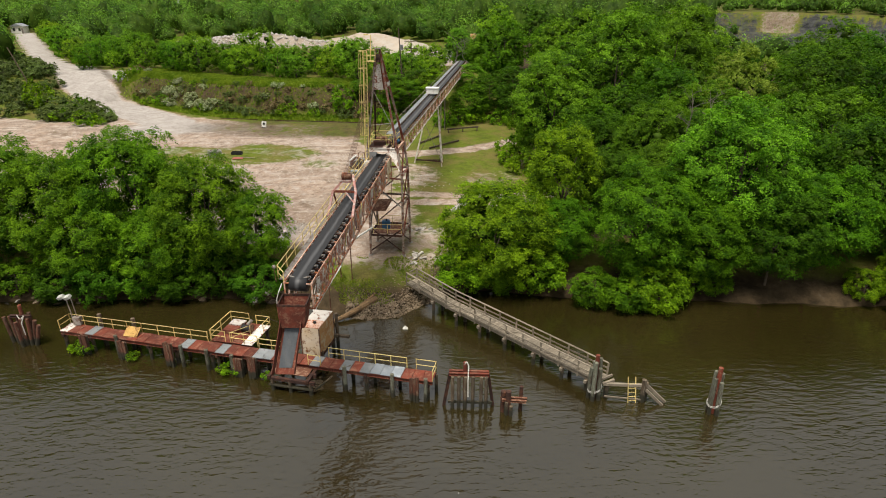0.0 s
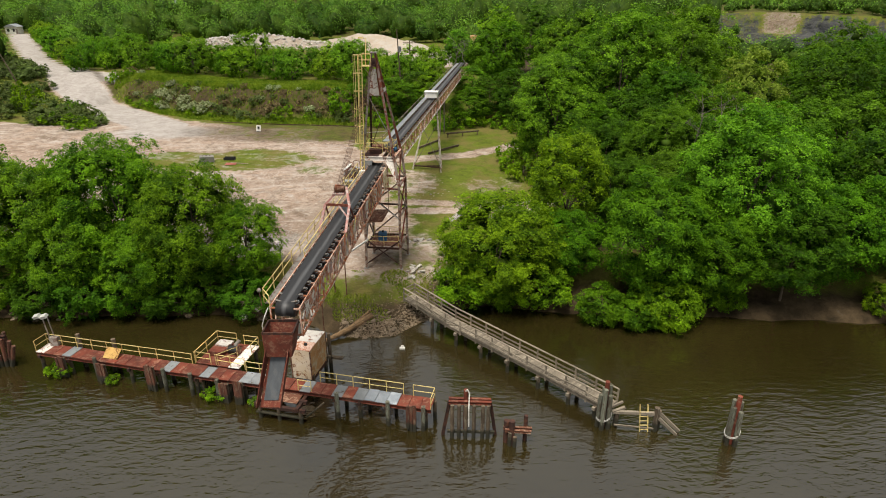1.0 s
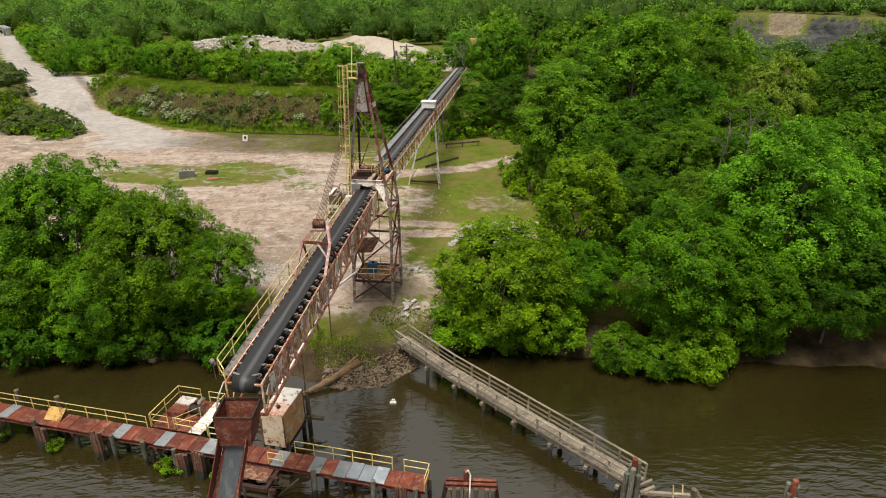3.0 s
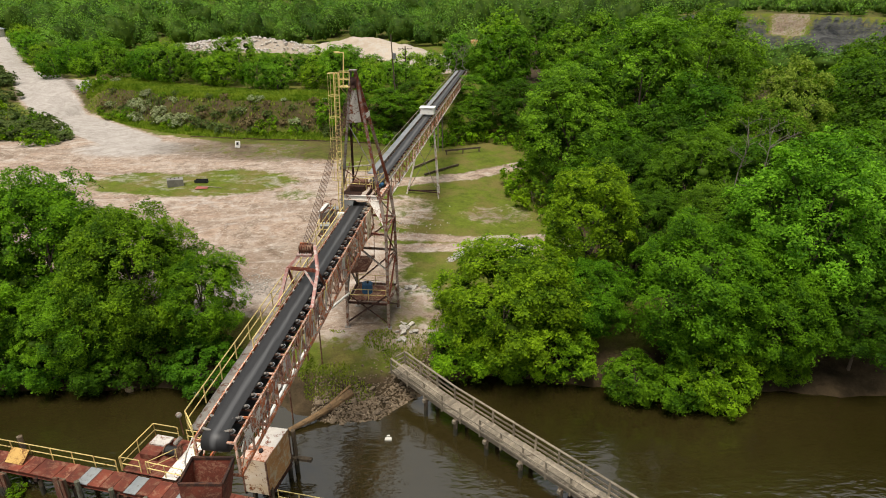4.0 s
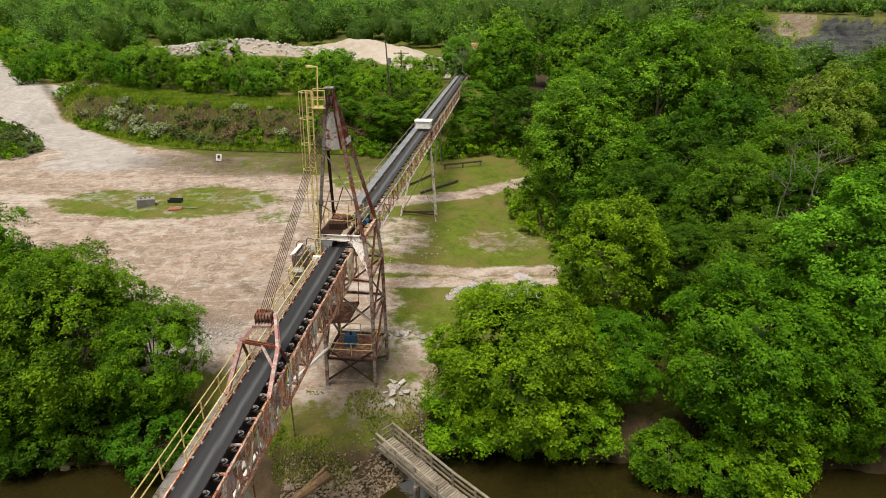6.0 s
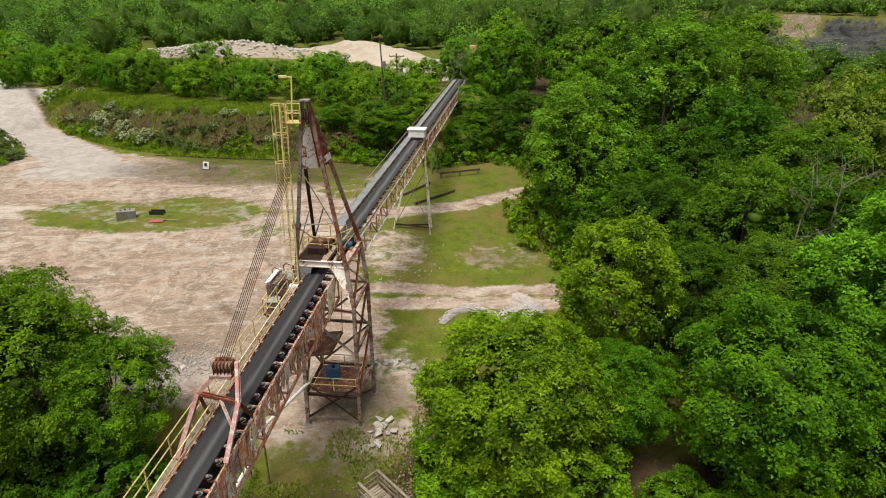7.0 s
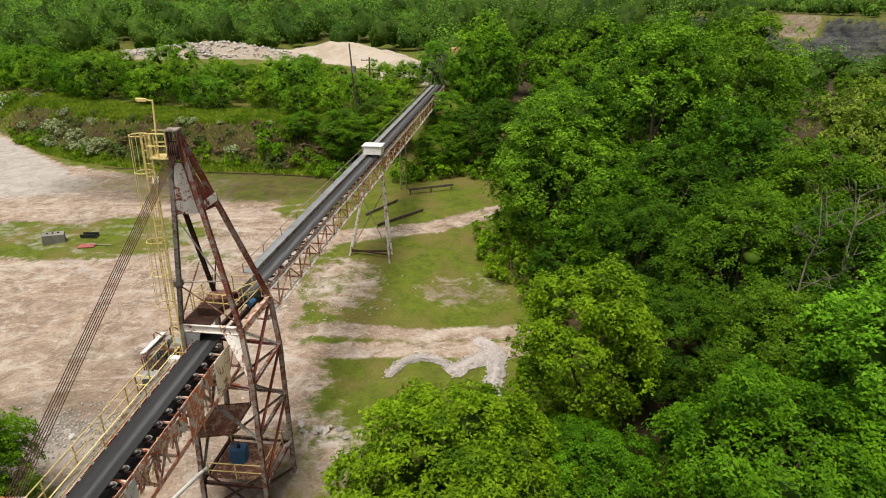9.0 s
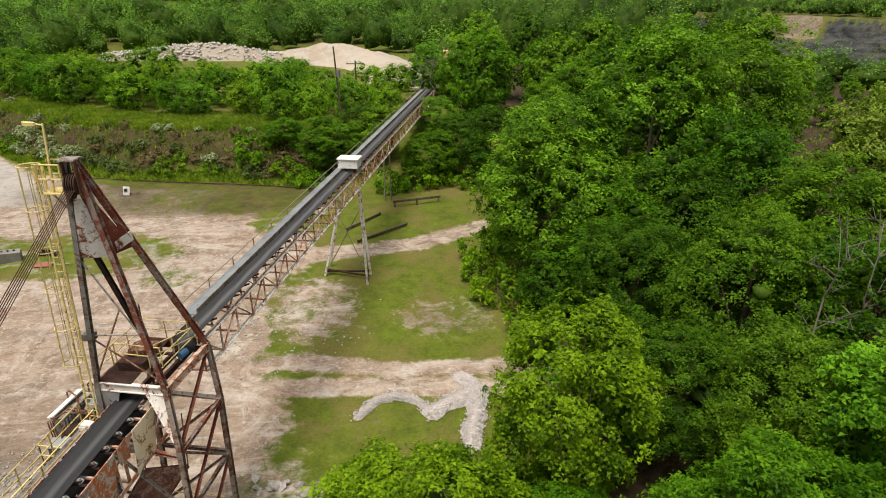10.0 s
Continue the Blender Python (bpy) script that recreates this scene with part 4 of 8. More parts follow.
# dark scrub on the spur between the two roads
for i in range(34):
    x, y = rnd.uniform(-86, -69), rnd.uniform(122, 139)
    if off_road(x, y, 5.0):
        plant(BUSH[rnd.choice((0, 1, 0, 4))], x, y, gz(x, y) - 0.15, rnd.uniform(0.9, 1.6), rnd.uniform(0, 6.28), "dark green scrub bush between the two roads", "bush", "roadside scrub", rnd.uniform(0.7, 1.0), "bush")
# undergrowth at the right wood's edge
for x, y in ((14.5, 88), (12.8, 93), (11.0, 97), (11.2, 101.5), (13, 105.5), (15, 110.5), (3.5, 124.5), (7, 125.5), (11, 124.5), (0.2, 123.5), (14, 121), (15, 84.5), (15.5, 79), (15, 75), (12, 68.5), (-13, 126), (-10.5, 124.5), (13.0, 66.5), (1.5, 66.8), (12.0, 65.8)):
    k = 4
    plant(BUSH[k], x + rnd.uniform(-0.5, 0.5), y, gz(x, y) - 0.15, rnd.uniform(0.9, 1.5), rnd.uniform(0, 6.28), "green undergrowth bush at the wood's edge", "bush", "undergrowth", 1.1, "bush")


def far_woods():
    """Woods beyond the terrace: each crown a lumpy inner mass, coloured dark for shade, under a coat of leaf clumps."""
    rng = np.random.default_rng(8)
    rows, cols = 8, 14
    th, ph = np.meshgrid(np.linspace(0.02, 2.3, rows), np.arange(cols) * 2 * math.pi / cols, indexing="ij")
    ball = np.stack((np.sin(th) * np.cos(ph), np.sin(th) * np.sin(ph), np.cos(th)), 2).reshape(-1, 3)
    quad = np.array([(r * cols + c, (r + 1) * cols + c, (r + 1) * cols + (c + 1) % cols, r * cols + (c + 1) % cols) for r in range(rows - 1) for c in range(cols)])
    tri = np.concatenate((quad[:, (0, 1, 2)], quad[:, (0, 2, 3)]))
    vs, qs, tint, inner, base = [], [], [], [], 0

    def add(v, q, t):
        nonlocal base
        vs.append(v)
        qs.append(q + base)
        tint.append(np.full(len(v), t))
        base += len(v)

    y = 172.0
    while y < 1150:
        step = 9.3 + (y - 172) * 0.017
        for x in np.arange(-0.8 * y - 10, 0.8 * y + 10, step):
            x1, y1 = x + rng.uniform(-0.45, 0.45) * step, y + rng.uniform(-0.45, 0.45) * step
            if (-112 < x1 < 6 and y1 < 274) or near_line(np.array(x1), np.array(y1), ROAD) < 9:
                continue
            inside = float(PIT(x1, y1))
            ledge = 0.045 < inside < 0.07 or 0.125 < inside < 0.165 or inside > 0.22
            if FIELD(x1, y1) or (inside > -0.03 and not (ledge and rng.random() < 0.55)) or rng.random() < (0.03 if x1 < 0.06 * y1 + 4 or y1 > 420 else 0.4):
                continue
            k = (0.85 if y1 < 420 else 0.65) + 0.65 * rng.uniform(0, 1) ** 1.6
            R, H = 5.4 * k * (1 + (y1 - 172) * 0.0006), rng.uniform(8.5, 12.5) * k * (1.4 if x1 > 8 and y1 < 300 else 1.0)
            if y1 > 620:
                R, H = R * 1.25, H * 1.35
            if x1 - 5 > 0.46 * (y1 - 36) and y1 < 345:
                H *= 0.35
            if inside > 0:
                R, H = R * 0.5, H * 0.4
            open_view = x1 < 0.06 * y1 + 4 or y1 > 420
            t = rng.uniform(0, 1)
            at = np.array((x1, y1, gz(x1, y1) - 0.3))
            a = rng.uniform(0, 6.28)
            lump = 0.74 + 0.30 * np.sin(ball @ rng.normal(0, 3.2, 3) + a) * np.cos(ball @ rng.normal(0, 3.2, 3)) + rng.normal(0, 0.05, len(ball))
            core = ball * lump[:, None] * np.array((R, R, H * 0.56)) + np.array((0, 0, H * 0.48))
            # core below the leaves; its dark colour paints the shade within the crown
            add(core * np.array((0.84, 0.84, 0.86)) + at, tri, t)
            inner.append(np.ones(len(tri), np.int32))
            n = int((560 if y1 < 320 else 270 if y1 < 620 else 90) * k ** 1.2 * (1.0 if open_view else 0.4))
            i = rng.integers(0, len(ball), n)
            spot = core[i] * rng.uniform(0.92, 1.12, (n, 1)) + rng.normal(0, 0.32, (n, 3)) * (R * 0.36)
            v, q = leaves(rng, spot + at, ball[i] * 0.8, (0.58 if y1 < 320 else 1.0 if y1 < 620 else 1.9), 0.40, 0.35)
            add(v, q, t)
            inner.append(np.zeros(len(q), np.int32))
        y += step * 1.05
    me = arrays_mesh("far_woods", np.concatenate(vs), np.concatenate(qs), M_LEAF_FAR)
    me.materials.append(M_INNER_SHADE)
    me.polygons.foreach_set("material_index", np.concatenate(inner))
    me.attributes.new("tint", "FLOAT", "POINT").data.foreach_set("value", np.concatenate(tint).astype(np.float32))
    return tagged(new("far_woods", me), "endless green woods that reach to the horizon", "woods", kind="stuff")


far_woods()


def turf(name, n, place, size, material, label, seed):
    """Blades and weeds over a stretch of ground, as one object."""
    rng = np.random.default_rng(seed)
    x, y = place(rng, n)
    p = np.stack((x, y, height(x, y)), 1)
    a = rng.uniform(0, 6.28, n)
    s = rng.uniform(*size, n)
    side = np.stack((np.cos(a), np.sin(a), np.zeros(n)), 1) * (s * 0.35)[:, None]
    tip = np.stack((rng.normal(0, 0.4, n) * s, rng.normal(0, 0.4, n) * s, s), 1)
    v = np.stack((p - side, p + side, p + tip + side * 0.3, p + tip - side * 0.3), 1).reshape(-1, 3)
    return tagged(new(name, arrays_mesh(name, v, np.arange(4 * n).reshape(-1, 4), material)), label, "grass", kind="stuff")


def bank_top(rng, n):
    x = rng.uniform(-80, -8, n)
    t = rng.uniform(0, 1, n)
    y = toe(np.maximum(x, -74)) + np.where(t < 0.76, rng.uniform(7.2, 17.5, n), np.where(t < 0.95, rng.uniform(-1.8, 1.6, n), rng.uniform(1, 8, n)))
    k = near_line(x, y, ROAD) > 5.8
    return x[k][:n], y[k][:n]


def turf_on(name, n, place, *rest):
    rng = np.random.default_rng(rest[-1] + 50)
    x, y = place(rng, n)
    return turf(name, len(x), lambda r, m: (x, y), *rest)


turf_on("bank_grass", 60000, bank_top, (0.2, 0.5), M_GRASS, "bright rough grass along the terrace edge", 2)


def shore_weeds(rng, n):
    x = rng.uniform(-12, 0.5, n)
    y = shore(x) + rng.uniform(1.2, 9, n)
    k = (wave(x, y, 0.55, 3.0) > 0.05)
    return x[k], y[k]


turf_on("shore_weeds", 9000, shore_weeds, (0.06, 0.2), M_GRASS, "weeds and rough grass on the muddy shore", 3)


def dead_tree(x, y, top, seed):
    """A bare tree: trunk, boughs and twigs."""
    rng = random.Random(seed)
    z = gz(x, y) - 0.2
    ob = thing("dead_tree", (x, y, z), "bare dead tree with pale grey twigs among green crowns", "tree")
    h = top - z
    pts = [Vector((x + rng.gauss(0, 0.12) * i, y + rng.gauss(0, 0.12) * i, z + h * i / 6)) for i in range(7)]
    bm = bmesh.new()
    limb(bm, pts, 0.12, 0.02, 6)
    part("trunk", bm, M_DEADWOOD, ob)
    for k in range(11):
        i = rng.uniform(2.6, 5.8)
        s = pts[int(i)].lerp(pts[int(i) + 1], i % 1)
        a, n = rng.uniform(0, 6.28), rng.uniform(1.2, 2.8)
        e = s + Vector((math.cos(a) * n, math.sin(a) * n, n * rng.uniform(0.3, 0.9)))
        bm = bmesh.new()
        limb(bm, [s, s.lerp(e, 0.5) + Vector((0, 0, 0.15)), e], 0.04, 0.012, 5)
        for j in range(5):
            q = s.lerp(e, rng.uniform(0.35, 1))
            limb(bm, [q, q + Vector((rng.gauss(0, 0.5), rng.gauss(0, 0.5), rng.uniform(0.2, 0.8)))], 0.02, 0.008, 4)
        part("bough", bm, M_DEADWOOD, ob)


for x, y, t, sd in ((29.8, 74.6, 19.6, 1), (33.2, 75.5, 19.2, 2), (3.0, 156, 19.5, 5), (5.5, 158, 18.5, 6)):
    dead_tree(x, y, t, sd)


# ---- conveyor tower ----
AX, BX = Vector((0.12, 0.993, 0)), Vector((0.993, -0.12, 0))
FL, FR = Vector((-8.2, 65.2, 14.6)), Vector((-4.95, 64.75, 14.6))
BL, BR = Vector((-7.72, 68.9, 14.6)), Vector((-4.45, 68.5, 14.6))
TOP = Vector((-6.6, 64.65, 25.1))


def tower():
    ob = thing("conveyor_tower", (-6.3, 66, 2.8), "rusted steel lattice tower carrying the conveyor and cable mast", "tower")
    feet = {"fl": (-8.25, 63.9), "fr": (-4.5, 63.6), "br": (-3.9, 67.3), "bl": (-7.8, 67.6)}
    feet = {k: Vector((x, y, gz(x, y) - 0.1)) for k, (x, y) in feet.items()}
    knee = {"fl": Vector((-8.2, 65.0, 12.3)), "fr": Vector((-4.48, 63.95, 11.95)), "br": Vector((-4.05, 68.0, 11.8)), "bl": Vector((-7.75, 68.6, 12.0))}
    tops = {"fl": FL, "fr": FR, "br": BR, "bl": BL}
    for k in feet:
        bm = bmesh.new()
        i_beam(bm, feet[k], knee[k], 0.24, 0.26, 0.03, (0, 1, 0))
        part("leg", bm, M_LEG, ob)
        bm = bmesh.new()
        i_beam(bm, knee[k], tops[k], 0.24, 0.26, 0.03, (0, 1, 0))
        part("upper_leg", bm, M_GREYSTEEL if k == "fl" else M_LEG, ob)
        bm = bmesh.new()
        block(bm, feet[k] - Vector((0.25, 0.25, 0.2)), feet[k] + Vector((0.25, 0.25, 0.14)))
        part("footing", bm, M_CONCRETE, ob)
    at = lambda k, z: feet[k].lerp(knee[k], (z - feet[k].z) / (knee[k].z - feet[k].z))
    for a, b, zs in (("fl", "fr", (5.0, 11.6)), ("fr", "br", (5.1, 8.5, 11.8)), ("br", "bl", (5.1, 8.6, 11.8)), ("bl", "fl", (5.0, 11.8))):
        for z in zs:
            bm = bmesh.new()
            i_beam(bm, at(a, z), at(b, z), 0.16, 0.2, 0.025)
            part("girt", bm, M_DARKSTEEL if z < 5.05 else M_LEG if z < 9 else M_MAST, ob)
    for a, za, b, zb, m in (("fl", 3.1, "fr", 5.9, M_DARKSTEEL), ("fr", 3.1, "fl", 5.9, M_DARKSTEEL), ("fl", 11.2, "fr", 8.3, M_GREYSTEEL), ("fr", 11.9, "br", 8.4, M_LEG), ("fr", 8.4, "br", 11.8, M_RUST_RED),
                            ("fr", 5.1, "br", 8.4, M_RUST_RED), ("fr", 5.2, "br", 3.1, M_DARKSTEEL), ("bl", 8.6, "br", 11.7, M_LEG), ("bl", 5.2, "br", 8.5, M_LEG), ("br", 5.2, "bl", 3.1, M_DARKSTEEL), ("fl", 5.1, "bl", 11.7, M_GREYSTEEL), ("bl", 5.1, "fl", 9.0, M_GREYSTEEL)):
        bm = bmesh.new()
        angle_bar(bm, at(a, za), at(b, zb), 0.13, 0.02)
        part("brace", bm, m, ob)
    for a, b in ((FR, knee["br"]), (knee["fr"], BR), (FR.lerp(FL, 0.18), knee["fr"])):
        bm = bmesh.new()
        angle_bar(bm, a, b, 0.14, 0.02)
        part("knee_brace", bm, M_WHITE if a is FR else M_RUST_RED, ob)
    bm = bmesh.new()
    prism(bm, [FR + Vector((-0.95, 0, -0.2)), FR + Vector((0, 0, -0.2)), knee["fr"] + Vector((0.05, 0, 0.2)), knee["fr"] + Vector((-0.25, 0, 0.5))], (0, 0.03, 0))
    part("gusset", bm, M_WHITE, ob, "rust-spotted white gusset plate")
    bm = bmesh.new()
    prism(bm, [FL + Vector((0.05, -0.1, -0.25)), FL + Vector((1.0, -0.2, -0.25)), FL + Vector((0.75, -0.2, -1.1)), FL + Vector((0.05, -0.1, -1.2))], (0, 0.04, 0))
    part("gusset", bm, M_GALV, ob, "grey gusset plate")
    # deck frame
    for a, b, m in ((FL, FR, M_WHITE), (FR, BR, M_ORANGE), (BR, BL, M_RUST_RED), (BL, FL, M_RUST)):
        bm = bmesh.new()
        i_beam(bm, a, b, 0.2, 0.42, 0.04)
        part("deck_beam", bm, m, ob)
    bm = bmesh.new()
    d = Vector((0, 0, 0.2))
    prism(bm, [FL + d, FL.lerp(FR, 0.5) + d, BL.lerp(BR, 0.4) + d, BL + d], (0, 0, 0.03))
    part("deck_plate", bm, M_DARKSTEEL, ob)
    for t in (0.62, 0.8):
        bm = bmesh.new()
        i_beam(bm, FL.lerp(FR, t), BL.lerp(BR, t), 0.14, 0.3)
        part("deck_beam", bm, M_DARKSTEEL, ob)
    up = Vector((0, 0, 0.22))
    for pts in ([FL + up, BL + up], [BL + up, BL.lerp(BR, 0.72) + up], [FL.lerp(FR, 0.55) + up + AX * 1.3, BL.lerp(BR, 0.9) + up - AX * 0.3], [FL + up + AX * 1.5, FL.lerp(FR, 0.72) + up + AX * 1.4], [FL.lerp(FR, 0.86) + up + AX * 0.4, BL.lerp(BR, 0.88) + up]):
        railing(ob, pts, 1.05, 1.4, r=0.03)
    # A-frame mast
    pbl, pbr = Vector((-7.3, 64.78, 21.0)), Vector((-6.22, 65.0, 21.0))
    bm = bmesh.new()
    i_beam(bm, FL, pbl, 0.2, 0.22, 0.03, (0, 1, 0))
    i_beam(bm, pbl, TOP + Vector((-0.2, 0, 0)), 0.2, 0.22, 0.03, (0, 1, 0))
    part("mast_leg", bm, M_GREYSTEEL, ob, "grey-painted mast leg")
    for foot in (FR, BR):
        bm = bmesh.new()
        i_beam(bm, foot, TOP + Vector((0.15, 0, 0)), 0.22, 0.24, 0.03, (0, 1, 0))
        part("mast_leg", bm, M_MAST, ob)
    bm = bmesh.new()
    i_beam(bm, BL, pbl.lerp(TOP, 0.4), 0.18, 0.2, 0.03, (0, 1, 0))
    part("mast_leg", bm, M_DARKSTEEL, ob)
    bm = bmesh.new()
    prism(bm, [pbl, pbr, TOP + Vector((0.18, -0.12, -1.5)), TOP + Vector((-0.18, -0.12, -1.5))], (0, 0.04, 0))
    part("head_plate", bm, M_WHITE, ob, "white-painted plate with rust runs")
    bm = bmesh.new()
    prism(bm, [pbr, Vector((-5.75, 66.1, 21.0)), TOP + Vector((0.22, 0.25, -1.5)), TOP + Vector((0.2, -0.1, -1.5))], (0.03, 0, 0))
    part("side_plate", bm, M_RUST_RED, ob)
    bm = bmesh.new()
    prism(bm, [Vector((-5.98, 65.25, 21.15)), Vector((-5.62, 65.95, 21.35)), Vector((-5.66, 65.95, 21.75)), Vector((-6.02, 65.25, 21.55))], (0.03, 0, 0))
    plate = part("sign_plate", bm, M_WHITE, ob, "small white plate with faded red writing")
    for i, off in enumerate((-0.05, 0.12)):
        bm = bmesh.new()
        beam(bm, Vector((-5.95 + off * 0.5, 65.3 + i * 0.25, 21.33 + i * 0.14)), Vector((-5.82 + off * 0.5, 65.5 + i * 0.25, 21.4 + i * 0.14)), 0.04, 0.06)
        part("writing_bar", bm, M_RUST_RED, plate)
    for a, b in ((FL + Vector((0, 0, 2.6)), FR + Vector((-0.5, 0, 2.9))), (FL + Vector((0.1, 0, 2.6)), FR + Vector((0, 0, 0.4))), (pbl, FR + Vector((-0.55, 0.0, 2.8))), (FL + Vector((0, 0, 0.3)), BL.lerp(pbl, 0.45)), (BL + Vector((0, 0, 0.2)), BL.lerp(pbl, 0.5) + Vector((1.0, 0, 0)))):
        bm = bmesh.new()
        tube(bm, a, b, 0.04, seg=6)
        part("tie_rod", bm, M_GREYSTEEL if a.z > 16.5 and b.z > 16 else M_RUST, ob)
    bm = bmesh.new()
    block(bm, FL + Vector((0.02, -0.25, 2.45)), FL + Vector((0.5, 0.1, 2.75)))
    part("junction_box", bm, M_GREYSTEEL, ob)
    # sheave head
    for off in (-0.24, 0.24):
        bm = bmesh.new()
        prism(bm, [TOP + Vector((off - 0.02, -0.3, 0)), TOP + Vector((off - 0.02, 0.25, 0)), TOP + Vector((off - 0.02, 0.25, -1.5)), TOP + Vector((off - 0.02, -0.12, -1.75)), TOP + Vector((off - 0.02, -0.3, -1.3))], (0.04, 0, 0))
        part("sheave_cheek", bm, M_RUST, ob)
    for i in range(5):
        bm = bmesh.new()
        c = TOP + Vector((-0.18 + i * 0.09, -0.08, -0.9))
        tube(bm, c - Vector((0.025, 0, 0)), c + Vector((0.025, 0, 0)), 0.42, seg=20)
        part("sheave", bm, M_DARKSTEEL, ob)
    bm = bmesh.new()
    block(bm, TOP + Vector((-0.3, -0.34, 0.0)), TOP + Vector((0.3, 0.3, 0.06)))
    part("head_cap", bm, M_GREYSTEEL, ob)
    return ob


def railing(ob, pts, h=1.05, spacing=1.6, mat=None, r=0.032, mids=1, posts=True):
    """Posts and rails along a line at deck level."""
    mat = mat or M_YELLOW
    for a, b in zip(pts, pts[1:]):
        a, b = Vector(a), Vector(b)
        for k in range(mids + 1):
            z = Vector((0, 0, h * (1 - k / (mids + 1))))
            bm = bmesh.new()
            tube(bm, a + z, b + z, r, seg=6)
            part("rail", bm, mat, ob)
        n = max(1, round((b - a).length / spacing))
        for i in range(n + 1):
            p = a.lerp(b, i / n)
            bm = bmesh.new()
            tube(bm, p, p + Vector((0, 0, h + 0.02)), r * 1.05, seg=6)
            part("post", bm, mat, ob)


tower()


def tower_ladder():
    ob = thing("caged_ladder", (-8.3, 65.0, 14.6), "yellow caged ladder up the mast with a small top landing", "ladder")
    foot, top = Vector((-8.21, 64.36, 12.8)), Vector((-7.95, 64.75, 24.9))
    for off in (-0.2, 0.2):
        bm = bmesh.new()
        tube(bm, foot + BX * off, top + BX * off, 0.045, seg=6)
        part("stile", bm, M_YELLOW, ob)
    n = 40
    for i in range(n):
        p = foot.lerp(top, (i + 0.5) / n)
        bm = bmesh.new()
        tube(bm, p - BX * 0.2, p + BX * 0.2, 0.016, seg=5)
        part("rung", bm, M_YELLOW, ob)
    ring = [Vector((math.cos(a) * 0.40, math.sin(a) * 0.38, 0)) for a in [radians(100 + 340 * k / 12 - 80) for k in range(13)]]
    centre = lambda t: foot.lerp(top, t) + Vector((-0.22, -0.18, 0))
    for t in (0.30, 0.44, 0.58, 0.72, 0.86, 1.0):
        bm = bmesh.new()
        path_tube(bm, [centre(t) + p for p in ring], 0.026, 5)
        part("cage_hoop", bm, M_YELLOW, ob)
    for k in range(0, 13, 2):
        bm = bmesh.new()
        tube(bm, centre(0.30) + ring[k], centre(1.0) + ring[k], 0.016, seg=5)
        part("cage_strap", bm, M_YELLOW, ob)
    bm = bmesh.new()
    prism(bm, [Vector((-7.75, 64.3, 23.85)), Vector((-6.85, 64.2, 23.85)), Vector((-6.85, 65.1, 23.85)), Vector((-7.75, 65.1, 23.85))], (0, 0, 0.06))
    part("landing", bm, M_YELLOW, ob)
    railing(ob, [(-7.75, 65.05, 23.9), (-6.85, 65.05, 23.9)], 1.1, 0.9)
    railing(ob, [(-7.75, 64.3, 23.9), (-6.85, 64.25, 23.9)], 1.1, 0.9)
    bm = bmesh.new()
    beam(bm, (-7.7, 64.7, 23.85), (-6.95, 64.7, 22.9), 0.06, 0.06)
    part("bracket", bm, M_YELLOW, ob)


tower_ladder()


def mast_lamp():
    ob = thing("mast_lamp", (-7.35, 64.5, 23.9), "pale yellow lamp pole with a short arm and flat lamp head", "lamp")
    p = Vector((-7.4, 64.5, 23.9))
    bm = bmesh.new()
    tube(bm, p, (-7.25, 64.6, 26.45), 0.05, 0.04)
    tube(bm, (-7.25, 64.6, 26.4), (-7.55, 64.55, 26.45), 0.03)
    part("pole", bm, M_YELLOW, ob)
    bm = bmesh.new()
    prism(bm, [(-7.5, 64.48, 26.38), (-7.5, 64.64, 26.38), (-7.85, 64.68, 26.4), (-7.98, 64.56, 26.42), (-7.85, 64.42, 26.4)], (0, 0, 0.12))
    part("lamp_head", bm, M_YELLOW, ob)


mast_lamp()

# ---- boom conveyor over the water ----
TAIL, HEAD = Vector((-6.75, 66.0, 13.8)), Vector((-10.05, 37.7, 12.3))
BR_ = Vector((0.993, -0.115, 0))
UP = Vector((0, 0, 1))
boom_at = lambda s, side=0.0, z=0.0: TAIL.lerp(HEAD, s) + BR_ * side + UP * z


def belt_strip(bm, a, b, width, side, trough=0.14, thick=0.02, n=1, flat_end=False):
    """A troughed belt between two points: five strips across."""
    prof = [(-0.5, trough), (-0.28, 0.02), (0, 0), (0.28, 0.02), (0.5, trough)]
    ring = prof + [(u, w - thick) for u, w in prof[::-1]]
    prev = None
    steps = [(i / n, 1.0) for i in range(n)] + ([(0.94, 1.0), (1.0, 0.05)] if flat_end else [(1.0, 1.0)])
    for t, k in steps:
        e = a.lerp(b, t)
        row = [bm.verts.new(e + side * (u * width) + UP * w * k) for u, w in ring]
        if prev:
            for j in range(len(ring)):
                k = (j + 1) % len(ring)
                bm.faces.new((prev[j], prev[k], row[k], row[j]))
        prev = row


